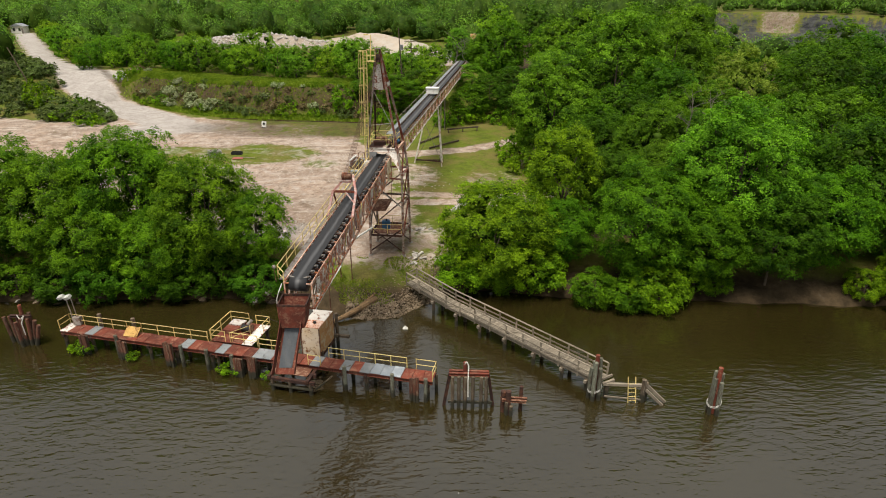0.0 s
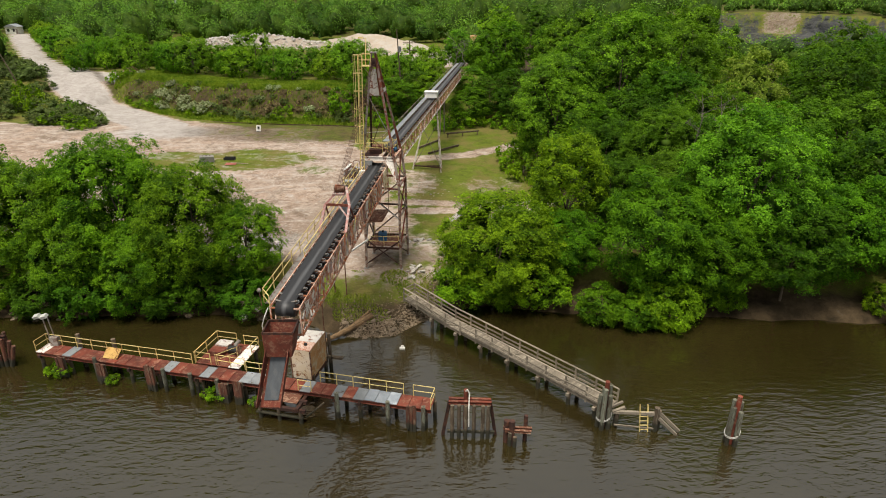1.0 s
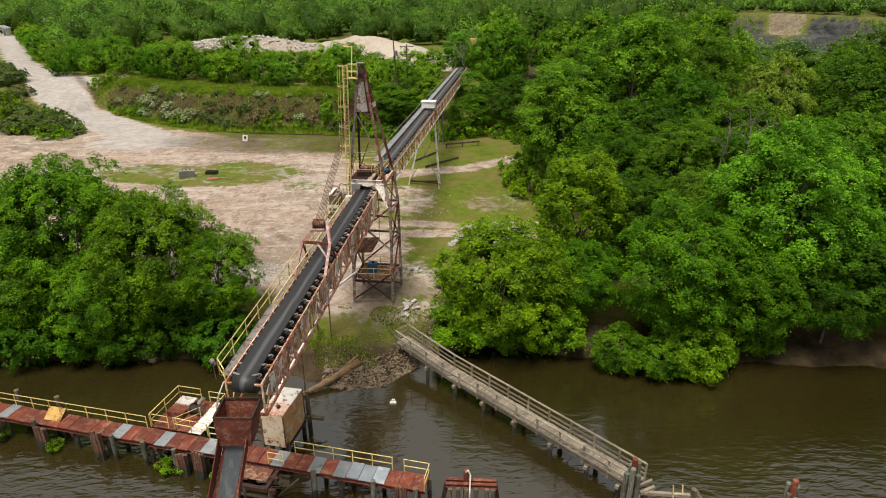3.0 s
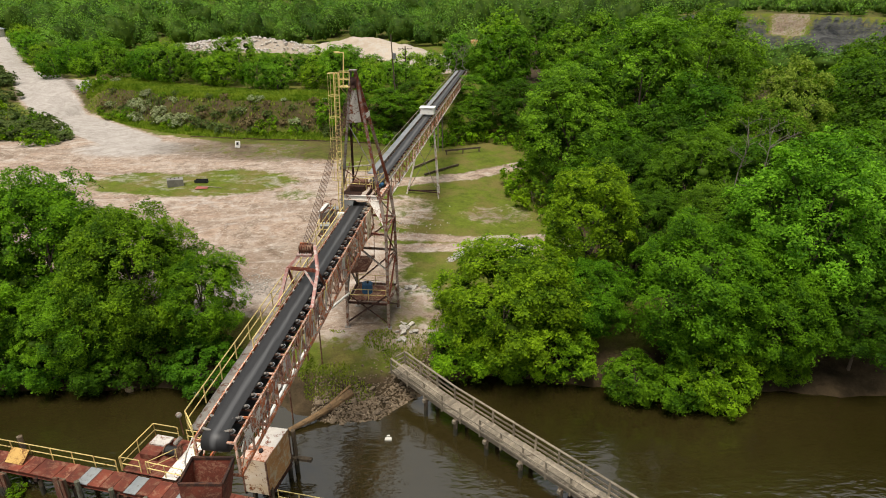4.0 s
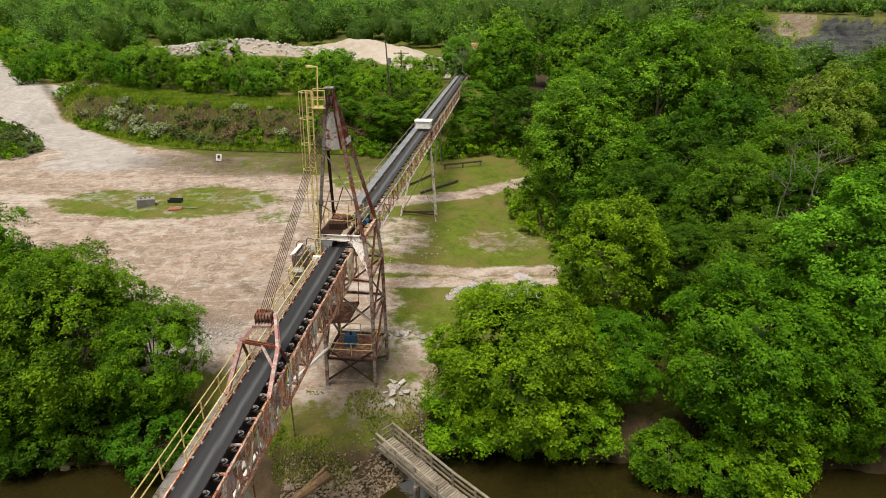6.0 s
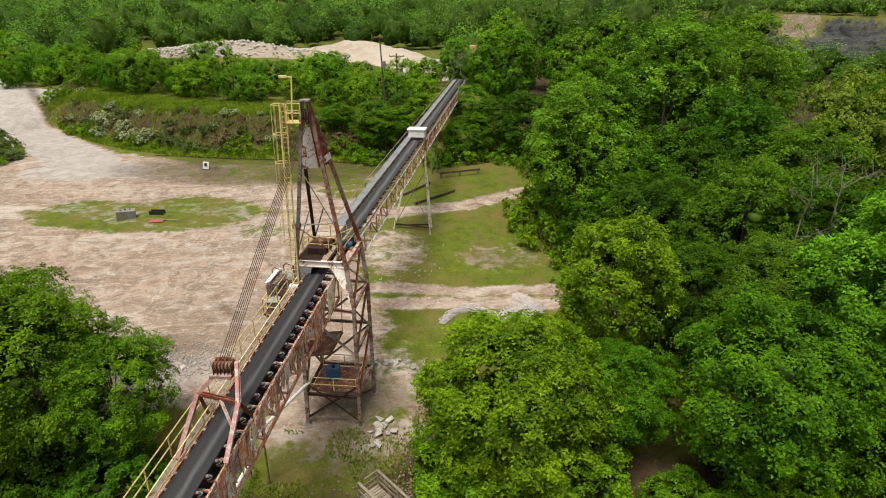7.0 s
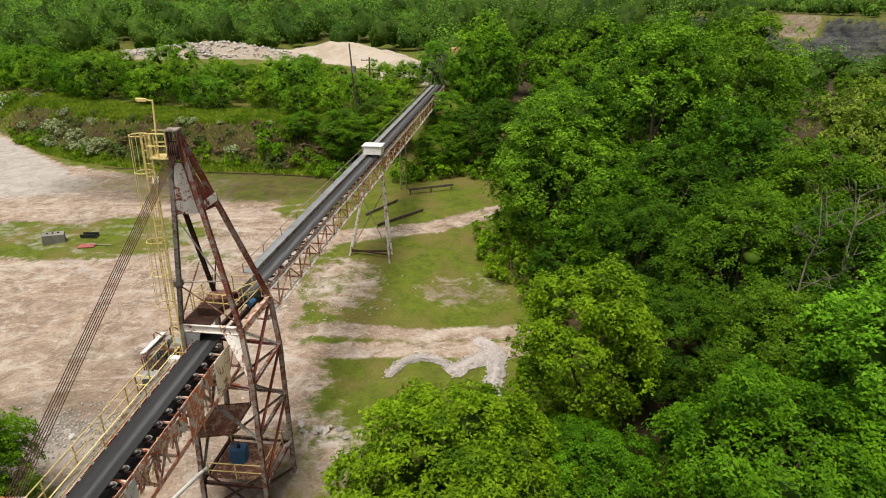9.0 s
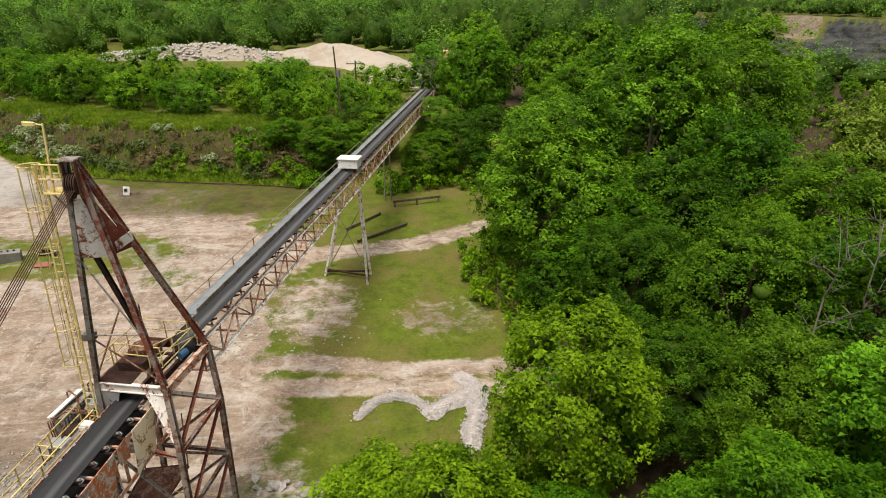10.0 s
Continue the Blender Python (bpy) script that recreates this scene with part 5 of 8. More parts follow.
def truss(ob, at, sides, ztop, zbot, bays, mats, size=0.13, cross=True):
    """A box truss: chords, uprights and diagonals, each a part."""
    for sd in sides:
        for z, m in ((ztop, mats[0]), (zbot, mats[1])):
            bm = bmesh.new()
            angle_bar(bm, at(0, sd, z), at(1, sd, z), size * 1.5, 0.02)
            part("chord", bm, m, ob)
        for i in range(bays + 1):
            s = i / bays
            bm = bmesh.new()
            angle_bar(bm, at(s, sd, zbot), at(s, sd, ztop), size * 0.75)
            part("upright", bm, mats[2], ob)
            if i < bays:
                a, b = (zbot, ztop) if i % 2 else (ztop, zbot)
                bm = bmesh.new()
                angle_bar(bm, at(s, sd, a), at((i + 1) / bays, sd, b), size * 0.75)
                part("diagonal", bm, mats[2], ob)
    for i in range(bays + 1):
        s = i / bays
        bm = bmesh.new()
        beam(bm, at(s, sides[0], zbot), at(s, sides[1], zbot), size * 0.8, size * 0.8)
        part("cross_beam", bm, mats[2], ob)
        bm = bmesh.new()
        beam(bm, at(s, sides[0], ztop - 0.12), at(s, sides[1], ztop - 0.12), size * 0.7, size * 0.7)
        part("cross_beam", bm, mats[2], ob)


def boom():
    ob = thing("boom_conveyor", TAIL, "rusted lattice boom with a black rubber belt reaching over the river", "conveyor")
    bm = bmesh.new()
    belt_strip(bm, boom_at(0.0, 0, 0.05), boom_at(0.988, 0, 0.05), 1.2, BR_, n=6, flat_end=True)
    part("belt", bm, M_BELT, ob, "black rubber belt with a pale worn streak", True)
    bm = bmesh.new()
    a = boom_at(0.988, 0, -0.44)
    tube(bm, a - BR_ * 0.6, a + BR_ * 0.6, 0.5, seg=28)
    part("head_pulley", bm, M_BELT, ob, "belt-wrapped head drum", True)
    bm = bmesh.new()
    beam(bm, boom_at(0.02, 0, -0.75), boom_at(0.98, 0, -0.75), 1.05, 0.03)
    part("return_belt", bm, M_BELT, ob)
    truss(ob, boom_at, (-0.95, 1.0), -0.1, -2.1, 17, (M_ORANGE, M_FLAKE, M_ORANGE))
    # idlers
    for i in range(34):
        s = (i + 0.5) / 34
        bm = bmesh.new()
        c = boom_at(s, 0, -0.03)
        tube(bm, c - BR_ * 0.24, c + BR_ * 0.24, 0.07, seg=7)
        for sg in (-1, 1):
            tube(bm, c + BR_ * 0.28 * sg, c + BR_ * 0.74 * sg + UP * 0.16, 0.07, seg=7)
        part("idler", bm, M_GREYSTEEL, ob)
        bm = bmesh.new()
        beam(bm, c - BR_ * 0.85 - UP * 0.12, c + BR_ * 0.9 - UP * 0.12, 0.08, 0.08)
        part("idler_frame", bm, M_DARKSTEEL, ob)
        e = c + BR_ * 0.62
        bm = bmesh.new()
        path_tube(bm, [e - UP * 0.08, e + BR_ * 0.16 + UP * 0.02, e + BR_ * 0.24 + UP * 0.14, e + BR_ * 0.14 + UP * 0.22], 0.028, 6)
        part("idler_bracket", bm, M_GALV, ob)
    # side walkway
    bm = bmesh.new()
    beam(bm, boom_at(0.07, -1.35, -0.45), boom_at(0.97, -1.35, -0.45), 0.6, 0.05)
    part("walkway", bm, M_GREYSTEEL, ob, "grey rust-stained grating walkway")
    railing(ob, [boom_at(0.07, -1.7, -0.42), boom_at(0.97, -1.7, -0.42)], 1.05, 1.9)
    railing(ob, [boom_at(0.97, -1.7, -0.42), boom_at(1.0, -0.95, -0.42)], 1.05, 0.8)
    railing(ob, [boom_at(0.07, -1.02, -0.42), boom_at(0.75, -1.02, -0.42)], 0.8, 3.5)
    # hanger frame for the cables
    tl, tr = Vector((-9.8, 51.9, 14.15)), Vector((-7.62, 50.9, 14.4))
    fl, fr = boom_at(0.60, -1.15, -0.1), boom_at(0.60, 1.0, -0.1)
    pl, pr = Vector((-9.0, 52.2, 14.95)), Vector((-8.0, 52.4, 15.5))
    for a, b, w, m in ((fl, tl, 0.2, M_PINK), (fr, tr, 0.2, M_PINK), (tl, tr, 0.18, M_RUST_RED), (tl, pl, 0.16, M_PINK), (tr, pr, 0.18, M_PINK), (tl.lerp(tr, 0.55), fr.lerp(tr, 0.55), 0.1, M_PINK), (boom_at(0.5, -1.15, -0.1), tl, 0.12, M_RUST_RED), (boom_at(0.5, 1.0, -0.1), tr, 0.12, M_RUST_RED)):
        bm = bmesh.new()
        i_beam(bm, a, b, w, w, 0.035, (0, 1, 0))
        part("hanger_frame", bm, m, ob)
    bm = bmesh.new()
    prism(bm, [pl + Vector((-0.15, -0.35, 0)), pl + Vector((0.85, -0.4, 0)), pl + Vector((0.95, 0.15, 0.08)), pl + Vector((-0.05, 0.2, 0.08))], (0, 0, 0.16))
    part("sheave_plate", bm, M_PINK, ob, "faded pink channel under the sheave block")
    hoop = pl + Vector((0.45, 0.0, 0.1))
    for k in range(6):
        bm = bmesh.new()
        block(bm, hoop + Vector((-0.42 + k * 0.16, -0.3, 0.05)), hoop + Vector((-0.40 + k * 0.16, 0.3, 0.6)))
        part("sheave_cheek", bm, M_RUST, ob)
    bm = bmesh.new()
    tube(bm, hoop + Vector((-0.4, 0.03, 0.34)), hoop + Vector((0.4, 0.03, 0.34)), 0.24, seg=16)
    part("sheave", bm, M_RUST, ob)
    bm = bmesh.new()
    block(bm, hoop + Vector((-0.45, 0.30, 0.05)), hoop + Vector((0.45, 0.34, 0.64)))
    part("sheave_housing", bm, M_FLAKE, ob, "orange-rusted back plate of the sheave block")
    # ragged guard sheets on the inner side
    for s0, s1, d in ((0.035, 0.095, 2.2), (0.14, 0.195, 2.4)):
        bm = bmesh.new()
        ring = [boom_at(s0, 1.12, 0.05), boom_at(s1, 1.12, 0.05), boom_at(s1 + 0.008, 1.14, -d), boom_at((s0 + s1) / 2, 1.14, -d * 0.75), boom_at(s0 + 0.02, 1.13, -d * 1.1)]
        prism(bm, ring, BR_ * 0.02)
        part("guard_sheet", bm, M_BOXFRONT if s0 < 0.1 else M_FLAKE, ob, "torn sheet bleeding rust")
    return ob


boom()


def mast_cables():
    ob = thing("hoist_cables", TOP - Vector((0, 0, 1.2)), "five rusty wire ropes from the mast head to the boom", "cable")
    end = Vector((-8.55, 52.2, 15.55))
    for i in range(6):
        a = TOP + Vector((-0.22 + i * 0.08, -0.4, -1.0))
        b = end + Vector((-0.25 + i * 0.1, 0, 0))
        bm = bmesh.new()
        tube(bm, a, b, 0.018, seg=5)
        part("wire_rope", bm, M_CABLE, ob)


mast_cables()


def loading_chute():
    ob = thing("loading_chute", HEAD, "rusted hopper and sloping loading chute lined with grey plate", "chute")
    h = HEAD
    def hopper_ring(c, w, d, z):
        return [Vector((c.x - w, c.y - d, z)), Vector((c.x + w, c.y - d, z)), Vector((c.x + w, c.y + d, z)), Vector((c.x - w, c.y + d, z))]
    c1, c2 = Vector((-10.12, 36.65, 0)), Vector((-10.2, 36.4, 0))
    top, bot = hopper_ring(c1, 0.95, 0.8, 11.35), hopper_ring(c2, 0.8, 0.6, 9.7)
    for i in range(4):
        j = (i + 1) % 4
        bm = bmesh.new()
        n = (top[j] - top[i]).cross(UP).normalized() * 0.04
        prism(bm, [top[i], top[j], bot[j], bot[i]], n)
        part("hopper_plate", bm, M_RUST_RED, ob)
    for i in range(4):
        bm = bmesh.new()
        beam(bm, top[i], top[(i + 1) % 4], 0.1, 0.14)
        part("hopper_rim", bm, M_DARKSTEEL, ob)
    a, b = Vector((-10.25, 36.4, 9.9)), Vector((-10.7, 34.4, 6.9))
    sl = (b - a).normalized()
    nrm = Vector((1, 0, 0)).cross(sl).normalized()
    nrm = nrm if nrm.z > 0 else -nrm
    w = 0.62
    X = Vector((1, 0, 0))
    bm = bmesh.new()
    prism(bm, [a - X * w, a + X * w, b + X * w, b - X * w], -nrm * 0.05)
    part("chute_floor", bm, M_RUST_RED, ob)
    bm = bmesh.new()
    m = b.lerp(a, 0.12)
    prism(bm, [a - X * w * 0.8 + nrm * 0.02, a + X * w * 0.8 + nrm * 0.02, m + X * w * 0.72 + nrm * 0.02, m - X * w * 0.72 + nrm * 0.02], nrm * 0.02)
    part("liner", bm, M_LINER, ob, "smooth blue-grey wear liner")
    for sg in (-1, 1):
        bm = bmesh.new()
        prism(bm, [a + X * w * sg, b + X * w * sg * 1.1, b + X * w * sg * 1.15 + nrm * 0.5, a + X * w * sg * 1.1 + nrm * 0.75], X * 0.05 * sg)
        part("chute_side", bm, M_RUST_RED, ob)
    return ob


loading_chute()

# ---- shore conveyor ----
S0, S1 = Vector((-5.55, 68.3, 15.1)), Vector((4.75, 152.5, 14.3))
SR = Vector((0.993, -0.12, 0))
shore_at = lambda s, side=0.0, z=0.0: S0.lerp(S1, s) + SR * side + UP * z


def shore_conveyor():
    ob = thing("shore_conveyor", S0, "long steel lattice conveyor with a dusty belt running into the trees", "conveyor")
    bm = bmesh.new()
    belt_strip(bm, shore_at(0, 0.15), shore_at(1, 0.15), 1.0, SR, n=10)
    part("belt", bm, M_BELT_OLD, ob, "dusty dark rubber belt", True)
    bm = bmesh.new()
    c = shore_at(0, 0.15, -0.3)
    tube(bm, c - SR * 0.55, c + SR * 0.55, 0.34, seg=20)
    part("head_pulley", bm, M_BELT, ob, "", True)
    truss(ob, shore_at, (-0.6, 0.95), -0.15, -1.75, 44, (M_GREYSTEEL, M_WHITE, M_ORANGE), 0.11)
    bm = bmesh.new()
    beam(bm, shore_at(0.03, -1.05, -0.1), shore_at(1, -1.05, -0.1), 0.8, 0.05)
    part("walkway", bm, M_GALV, ob, "pale grey boarded side walkway")
    bm = bmesh.new()
    beam(bm, shore_at(0.03, -0.55, 0.12), shore_at(1, -0.55, 0.12), 0.05, 0.28)
    part("skirt_board", bm, M_GREYSTEEL, ob)
    railing(ob, [shore_at(0.03, -1.42, -0.08), shore_at(1, -1.42, -0.08)], 0.55, 3.2, M_WOOD, 0.03, 0)
    for i in range(62):
        c = shore_at((i + 0.5) / 62, 0.15, -0.08)
        bm = bmesh.new()
        tube(bm, c - SR * 0.2, c + SR * 0.2, 0.06, seg=6)
        for sg in (-1, 1):
            tube(bm, c + SR * 0.24 * sg, c + SR * 0.64 * sg + UP * 0.15, 0.06, seg=6)
        part("idler", bm, M_DARKSTEEL, ob)
    # belt hood near the trestle
    s = 0.368
    bm = bmesh.new()
    c = shore_at(s, 0.1, 0)
    x, y = SR, (S1 - S0).normalized()
    prism(bm, [c - x * 0.95 - y * 0.75 + UP * 0.35, c + x * 0.95 - y * 0.75 + UP * 0.35, c + x * 0.95 + y * 0.75 + UP * 0.35, c - x * 0.95 + y * 0.75 + UP * 0.35], UP * 0.85)
    hood = part("hood", bm, M_WHITEPIPE, ob, "pale white sheet hood")
    bm = bmesh.new()
    prism(bm, [c - x * 1.05 - y * 0.85 + UP * 1.2, c + x * 1.05 - y * 0.85 + UP * 1.2, c + x * 1.05 + y * 0.85 + UP * 1.2, c - x * 1.05 + y * 0.85 + UP * 1.2], UP * 0.05)
    part("hood_lid", bm, M_WHITEPIPE, hood)
    return ob


shore_conveyor()


def trestle():
    ob = thing("trestle", (-1.8, 98.5, 3.9), "grey steel trestle bent that carries the shore conveyor", "trestle")
    c = shore_at(0.362, 0.1, -1.75)
    for off, ftx in ((-0.8, (-4.6, 100.6)), (0.9, (-0.2, 96.6)), (-0.75, (-4.75, 98.4)), (0.95, (-0.1, 98.6))):
        f = Vector((*ftx, gz(*ftx) - 0.1))
        bm = bmesh.new()
        i_beam(bm, f, c + SR * off, 0.2, 0.22, 0.03, (0, 1, 0))
        part("leg", bm, M_WHITE, ob)
    for a, b, z in (((-4.6, 99), (-0.2, 97.5), 4.4), ((-4.7, 98.6), (-0.2, 98.6), 4.4)):
        bm = bmesh.new()
        beam(bm, (*a, z), (*b, z), 0.14, 0.16)
        part("girt", bm, M_DARKSTEEL, ob)
    for a, b in (((-4.4, 99.2, 4.6), (-0.9, 98.2, 11)), ((-0.3, 97.6, 4.6), (-3.2, 98.8, 11))):
        bm = bmesh.new()
        angle_bar(bm, a, b, 0.08)
        part("brace", bm, M_GREYSTEEL, ob)


trestle()


# ---- jetty ----
JU, JN = Vector((0.9748, -0.2233, 0)), Vector((-0.2233, -0.9748, 0))
DECK = 1.8
jet = lambda s, out=0.0, z=DECK: Vector((-34.95, 49.85, z)) + JU * s + JN * out
J_LEN = 35.3


def pile(bm, x, y, top, r=0.17, lean=(0, 0), bottom=-2.5):
    f = Vector((x - lean[0] * (top - bottom), y - lean[1] * (top - bottom), bottom))
    tube(bm, f, (x, y, top), r * 1.05, r * 0.95, 10)


def timber(name, x, y, top, parent, r=0.17, lean=(0, 0), mat=None, label=""):
    bm = bmesh.new()
    pile(bm, x, y, top, r, lean)
    return part(name, bm, mat or M_PILE, parent, label)


def jetty():
    ob = thing("jetty", (-18, 45, 0), "narrow rusted steel jetty with yellow railings on timber piles", "jetty")
    rr = random.Random(3)
    n = 40
    grey = {3, 14, 18, 22, 23, 28, 31, 33}
    white = {0}
    blue = {34, 35, 36}
    w = J_LEN / n
    for i in range(n):
        s = i * w
        m = M_GALV if i in grey else M_WHITE if i in white else M_GREYPLATE if i in blue else M_RUST_RED
        bm = bmesh.new()
        j = rr.uniform(-0.05, 0.05)
        ring = [jet(s + 0.015, j, DECK), jet(s + w - 0.015, j, DECK), jet(s + w - 0.015, 1.42 + j, DECK), jet(s + 0.015, 1.42 + j, DECK)]
        prism(bm, ring, (0, 0, rr.uniform(0.04, 0.07)))
        part("deck_plate", bm, m, ob, "pale grey deck plate" if m is M_GALV else "blue-grey ribbed deck plate" if m is M_GREYPLATE else "")
    for o in (0.15, 1.3):
        bm = bmesh.new()
        i_beam(bm, jet(0, o, DECK - 0.17), jet(J_LEN, o, DECK - 0.17), 0.18, 0.3)
        part("stringer", bm, M_RUST_RED, ob)
    for s0, s1 in ((0, 7.7), (7.7, 14.4), (19.4, 21.8), (25.9, 32.8), (33.6, 35.3)):
        railing(ob, [jet(s0, 0.03), jet(s1, 0.03)], 1.05, 1.5)
    railing(ob, [jet(0, 0.03), jet(0, 1.3)], 1.05, 1.3)
    railing(ob, [jet(35.3, 0.03), jet(35.3, 1.35)], 1.05, 1.3)
    railing(ob, [jet(24.6, 1.35), jet(25.7, 1.35)], 1.0, 1.1)
    bm = bmesh.new()
    prism(bm, [jet(6.3, 0.1, DECK + 0.62), jet(7.7, 0.1, DECK + 0.62), jet(7.8, 0.95, DECK + 0.09), jet(6.4, 0.95, DECK + 0.09)], (0, 0, 0.03))
    part("loose_plate", bm, M_TAN, ob, "faded yellow sheet with rust streaks leaning on the railing")
    for s in (0.3, 3.2, 6.1, 9.2, 11.9, 15.4, 16.0, 18.4, 19.8, 22.0, 27.6, 29.6, 31.8, 34.9):
        for o, k in ((1.2, 1), (0.1, 0)):
            timber("timber_post", *jet(s + (0.4 if k == 0 else 0), o)[:2], DECK - 0.15 if k == 0 else DECK - 0.2, ob, rr.uniform(0.13, 0.18), (rr.uniform(-0.02, 0.02), rr.uniform(-0.02, 0.02)))
        bm = bmesh.new()
        beam(bm, jet(s, -0.1, DECK - 0.4), jet(s, 1.5, DECK - 0.4), 0.25, 0.25)
        part("cap_beam", bm, M_DARKSTEEL, ob)
    for s, top in ((6.2, 0.7), (12.7, 0.6), (15.2, 0.5), (17.6, 0.3), (27.9, 0.7), (32.0, 0.6), (34.8, 0.6)):
        timber("fender_post", *jet(s, 1.62)[:2], DECK + top - 0.2, ob, 0.17, (rr.uniform(-0.02, 0.02), 0.0), M_PILE_GREEN)
    for s in (3.0, 6.6):
        timber("fender_post", *jet(s, -0.35)[:2], DECK + 1.2, ob, 0.19, (0.0, 0.0), M_PILE)
    # steel-faced fenders
    for s, top in ((2.9, 0.35), (6.9, 0.25), (11.6, 0.75), (18.3, 0.15), (19.6, 0.45), (33.9, 0.55)):
        for k in (-0.22, 0.02, 0.26):
            timber("fender_post", *jet(s + k, 1.75)[:2], DECK + top - 0.25, ob, 0.13, (rr.uniform(-0.01, 0.01), 0))
        # split facing timbers, rotten at the foot
        for k in range(3):
            e = s - 0.36 + 0.25 * k
            t, b, o = DECK + top + rr.uniform(-0.15, 0.08), rr.uniform(-0.6, 0.45), 1.84 + rr.uniform(0, 0.08)
            bm = bmesh.new()
            prism(bm, [jet(e, o, b + rr.uniform(-0.2, 0.2)), jet(e + 0.12, o, b - 0.25), jet(e + 0.23, o, b + rr.uniform(-0.2, 0.2)), jet(e + 0.23 + rr.uniform(-0.03, 0.03), o, t), jet(e, o, t + rr.uniform(-0.06, 0.06))], JN * 0.12)
            part("fender_plank", bm, M_RUSTWOOD, ob, "rust-stained rotten fender timber")


jetty()


def side_platform():
    a = jet(14.6, -0.1)
    pt = lambda u, v, z=DECK + 0.1: a + JU * u - JN * v + Vector((0, 0, z - DECK))
    ob = thing("winch_platform", a, "small railed platform with a rusted red and white winch", "platform")
    for i in range(4):
        bm = bmesh.new()
        prism(bm, [pt(i + 0.01, 0), pt(i + 0.99, 0), pt(i + 0.99, 3.5), pt(i + 0.01, 3.5)], (0, 0, 0.05))
        part("deck_plate", bm, (M_RUST_RED, M_RUST_RED, M_RUST_RED, M_WHITE)[i], ob)
    for u, v in ((0.3, 0.5), (3.7, 0.5), (0.3, 3.2), (3.7, 3.2)):
        timber("timber_post", *pt(u, v)[:2], DECK, ob)
    for v in (0.2, 3.3):
        bm = bmesh.new()
        i_beam(bm, pt(0, v, DECK - 0.08), pt(4, v, DECK - 0.08), 0.18, 0.26)
        part("stringer", bm, M_RUST, ob)
    railing(ob, [pt(0.02, 0), pt(0.02, 3.45), pt(1.9, 3.45)], 1.1, 1.75)
    railing(ob, [pt(2.6, 3.45), pt(3.98, 3.45), pt(3.98, 2.2)], 1.0, 1.3)
    railing(ob, [pt(0.02, 0.1), pt(1.4, 0.1)], 1.05, 1.3)
    railing(ob, [pt(1.9, 0.1), pt(4.6, 0.0)], 1.05, 1.3)
    railing(ob, [pt(2.0, 0.2), pt(3.0, 1.6)], 1.0, 1.3)
    wn = thing("winch", pt(1.6, 1.9, DECK + 0.15), "rusted red and white winch machine on the platform", "winch")
    bm = bmesh.new()
    prism(bm, [pt(0.5, 1.2, DECK + 0.2), pt(1.8, 1.2, DECK + 0.2), pt(1.8, 3.0, DECK + 0.2), pt(0.5, 3.0, DECK + 0.2)], (0, 0, 0.4))
    part("housing", bm, M_RUST_RED, wn)
    bm = bmesh.new()
    prism(bm, [pt(0.6, 2.1, DECK + 0.6), pt(1.9, 2.1, DECK + 0.6), pt(1.9, 3.0, DECK + 0.6), pt(0.6, 3.0, DECK + 0.6)], (0, 0, 0.12))
    part("cover", bm, M_WHITE, wn, "peeling white cover")
    bm = bmesh.new()
    tube(bm, pt(2.1, 1.9, DECK + 0.6), pt(2.9, 1.9, DECK + 0.6), 0.32, seg=14)
    part("drum", bm, M_BLACK, wn)
    bm = bmesh.new()
    tube(bm, pt(2.2, 2.6, DECK + 0.5), pt(2.5, 2.9, DECK + 0.9), 0.16, seg=10)
    part("motor", bm, M_GREYSTEEL, wn)
    for u in (2.05, 2.95):
        bm = bmesh.new()
        tube(bm, pt(u, 1.9, DECK + 0.6), pt(u + 0.05, 1.9, DECK + 0.6), 0.42, seg=14)
        part("flange", bm, M_RUST, wn)


side_platform()


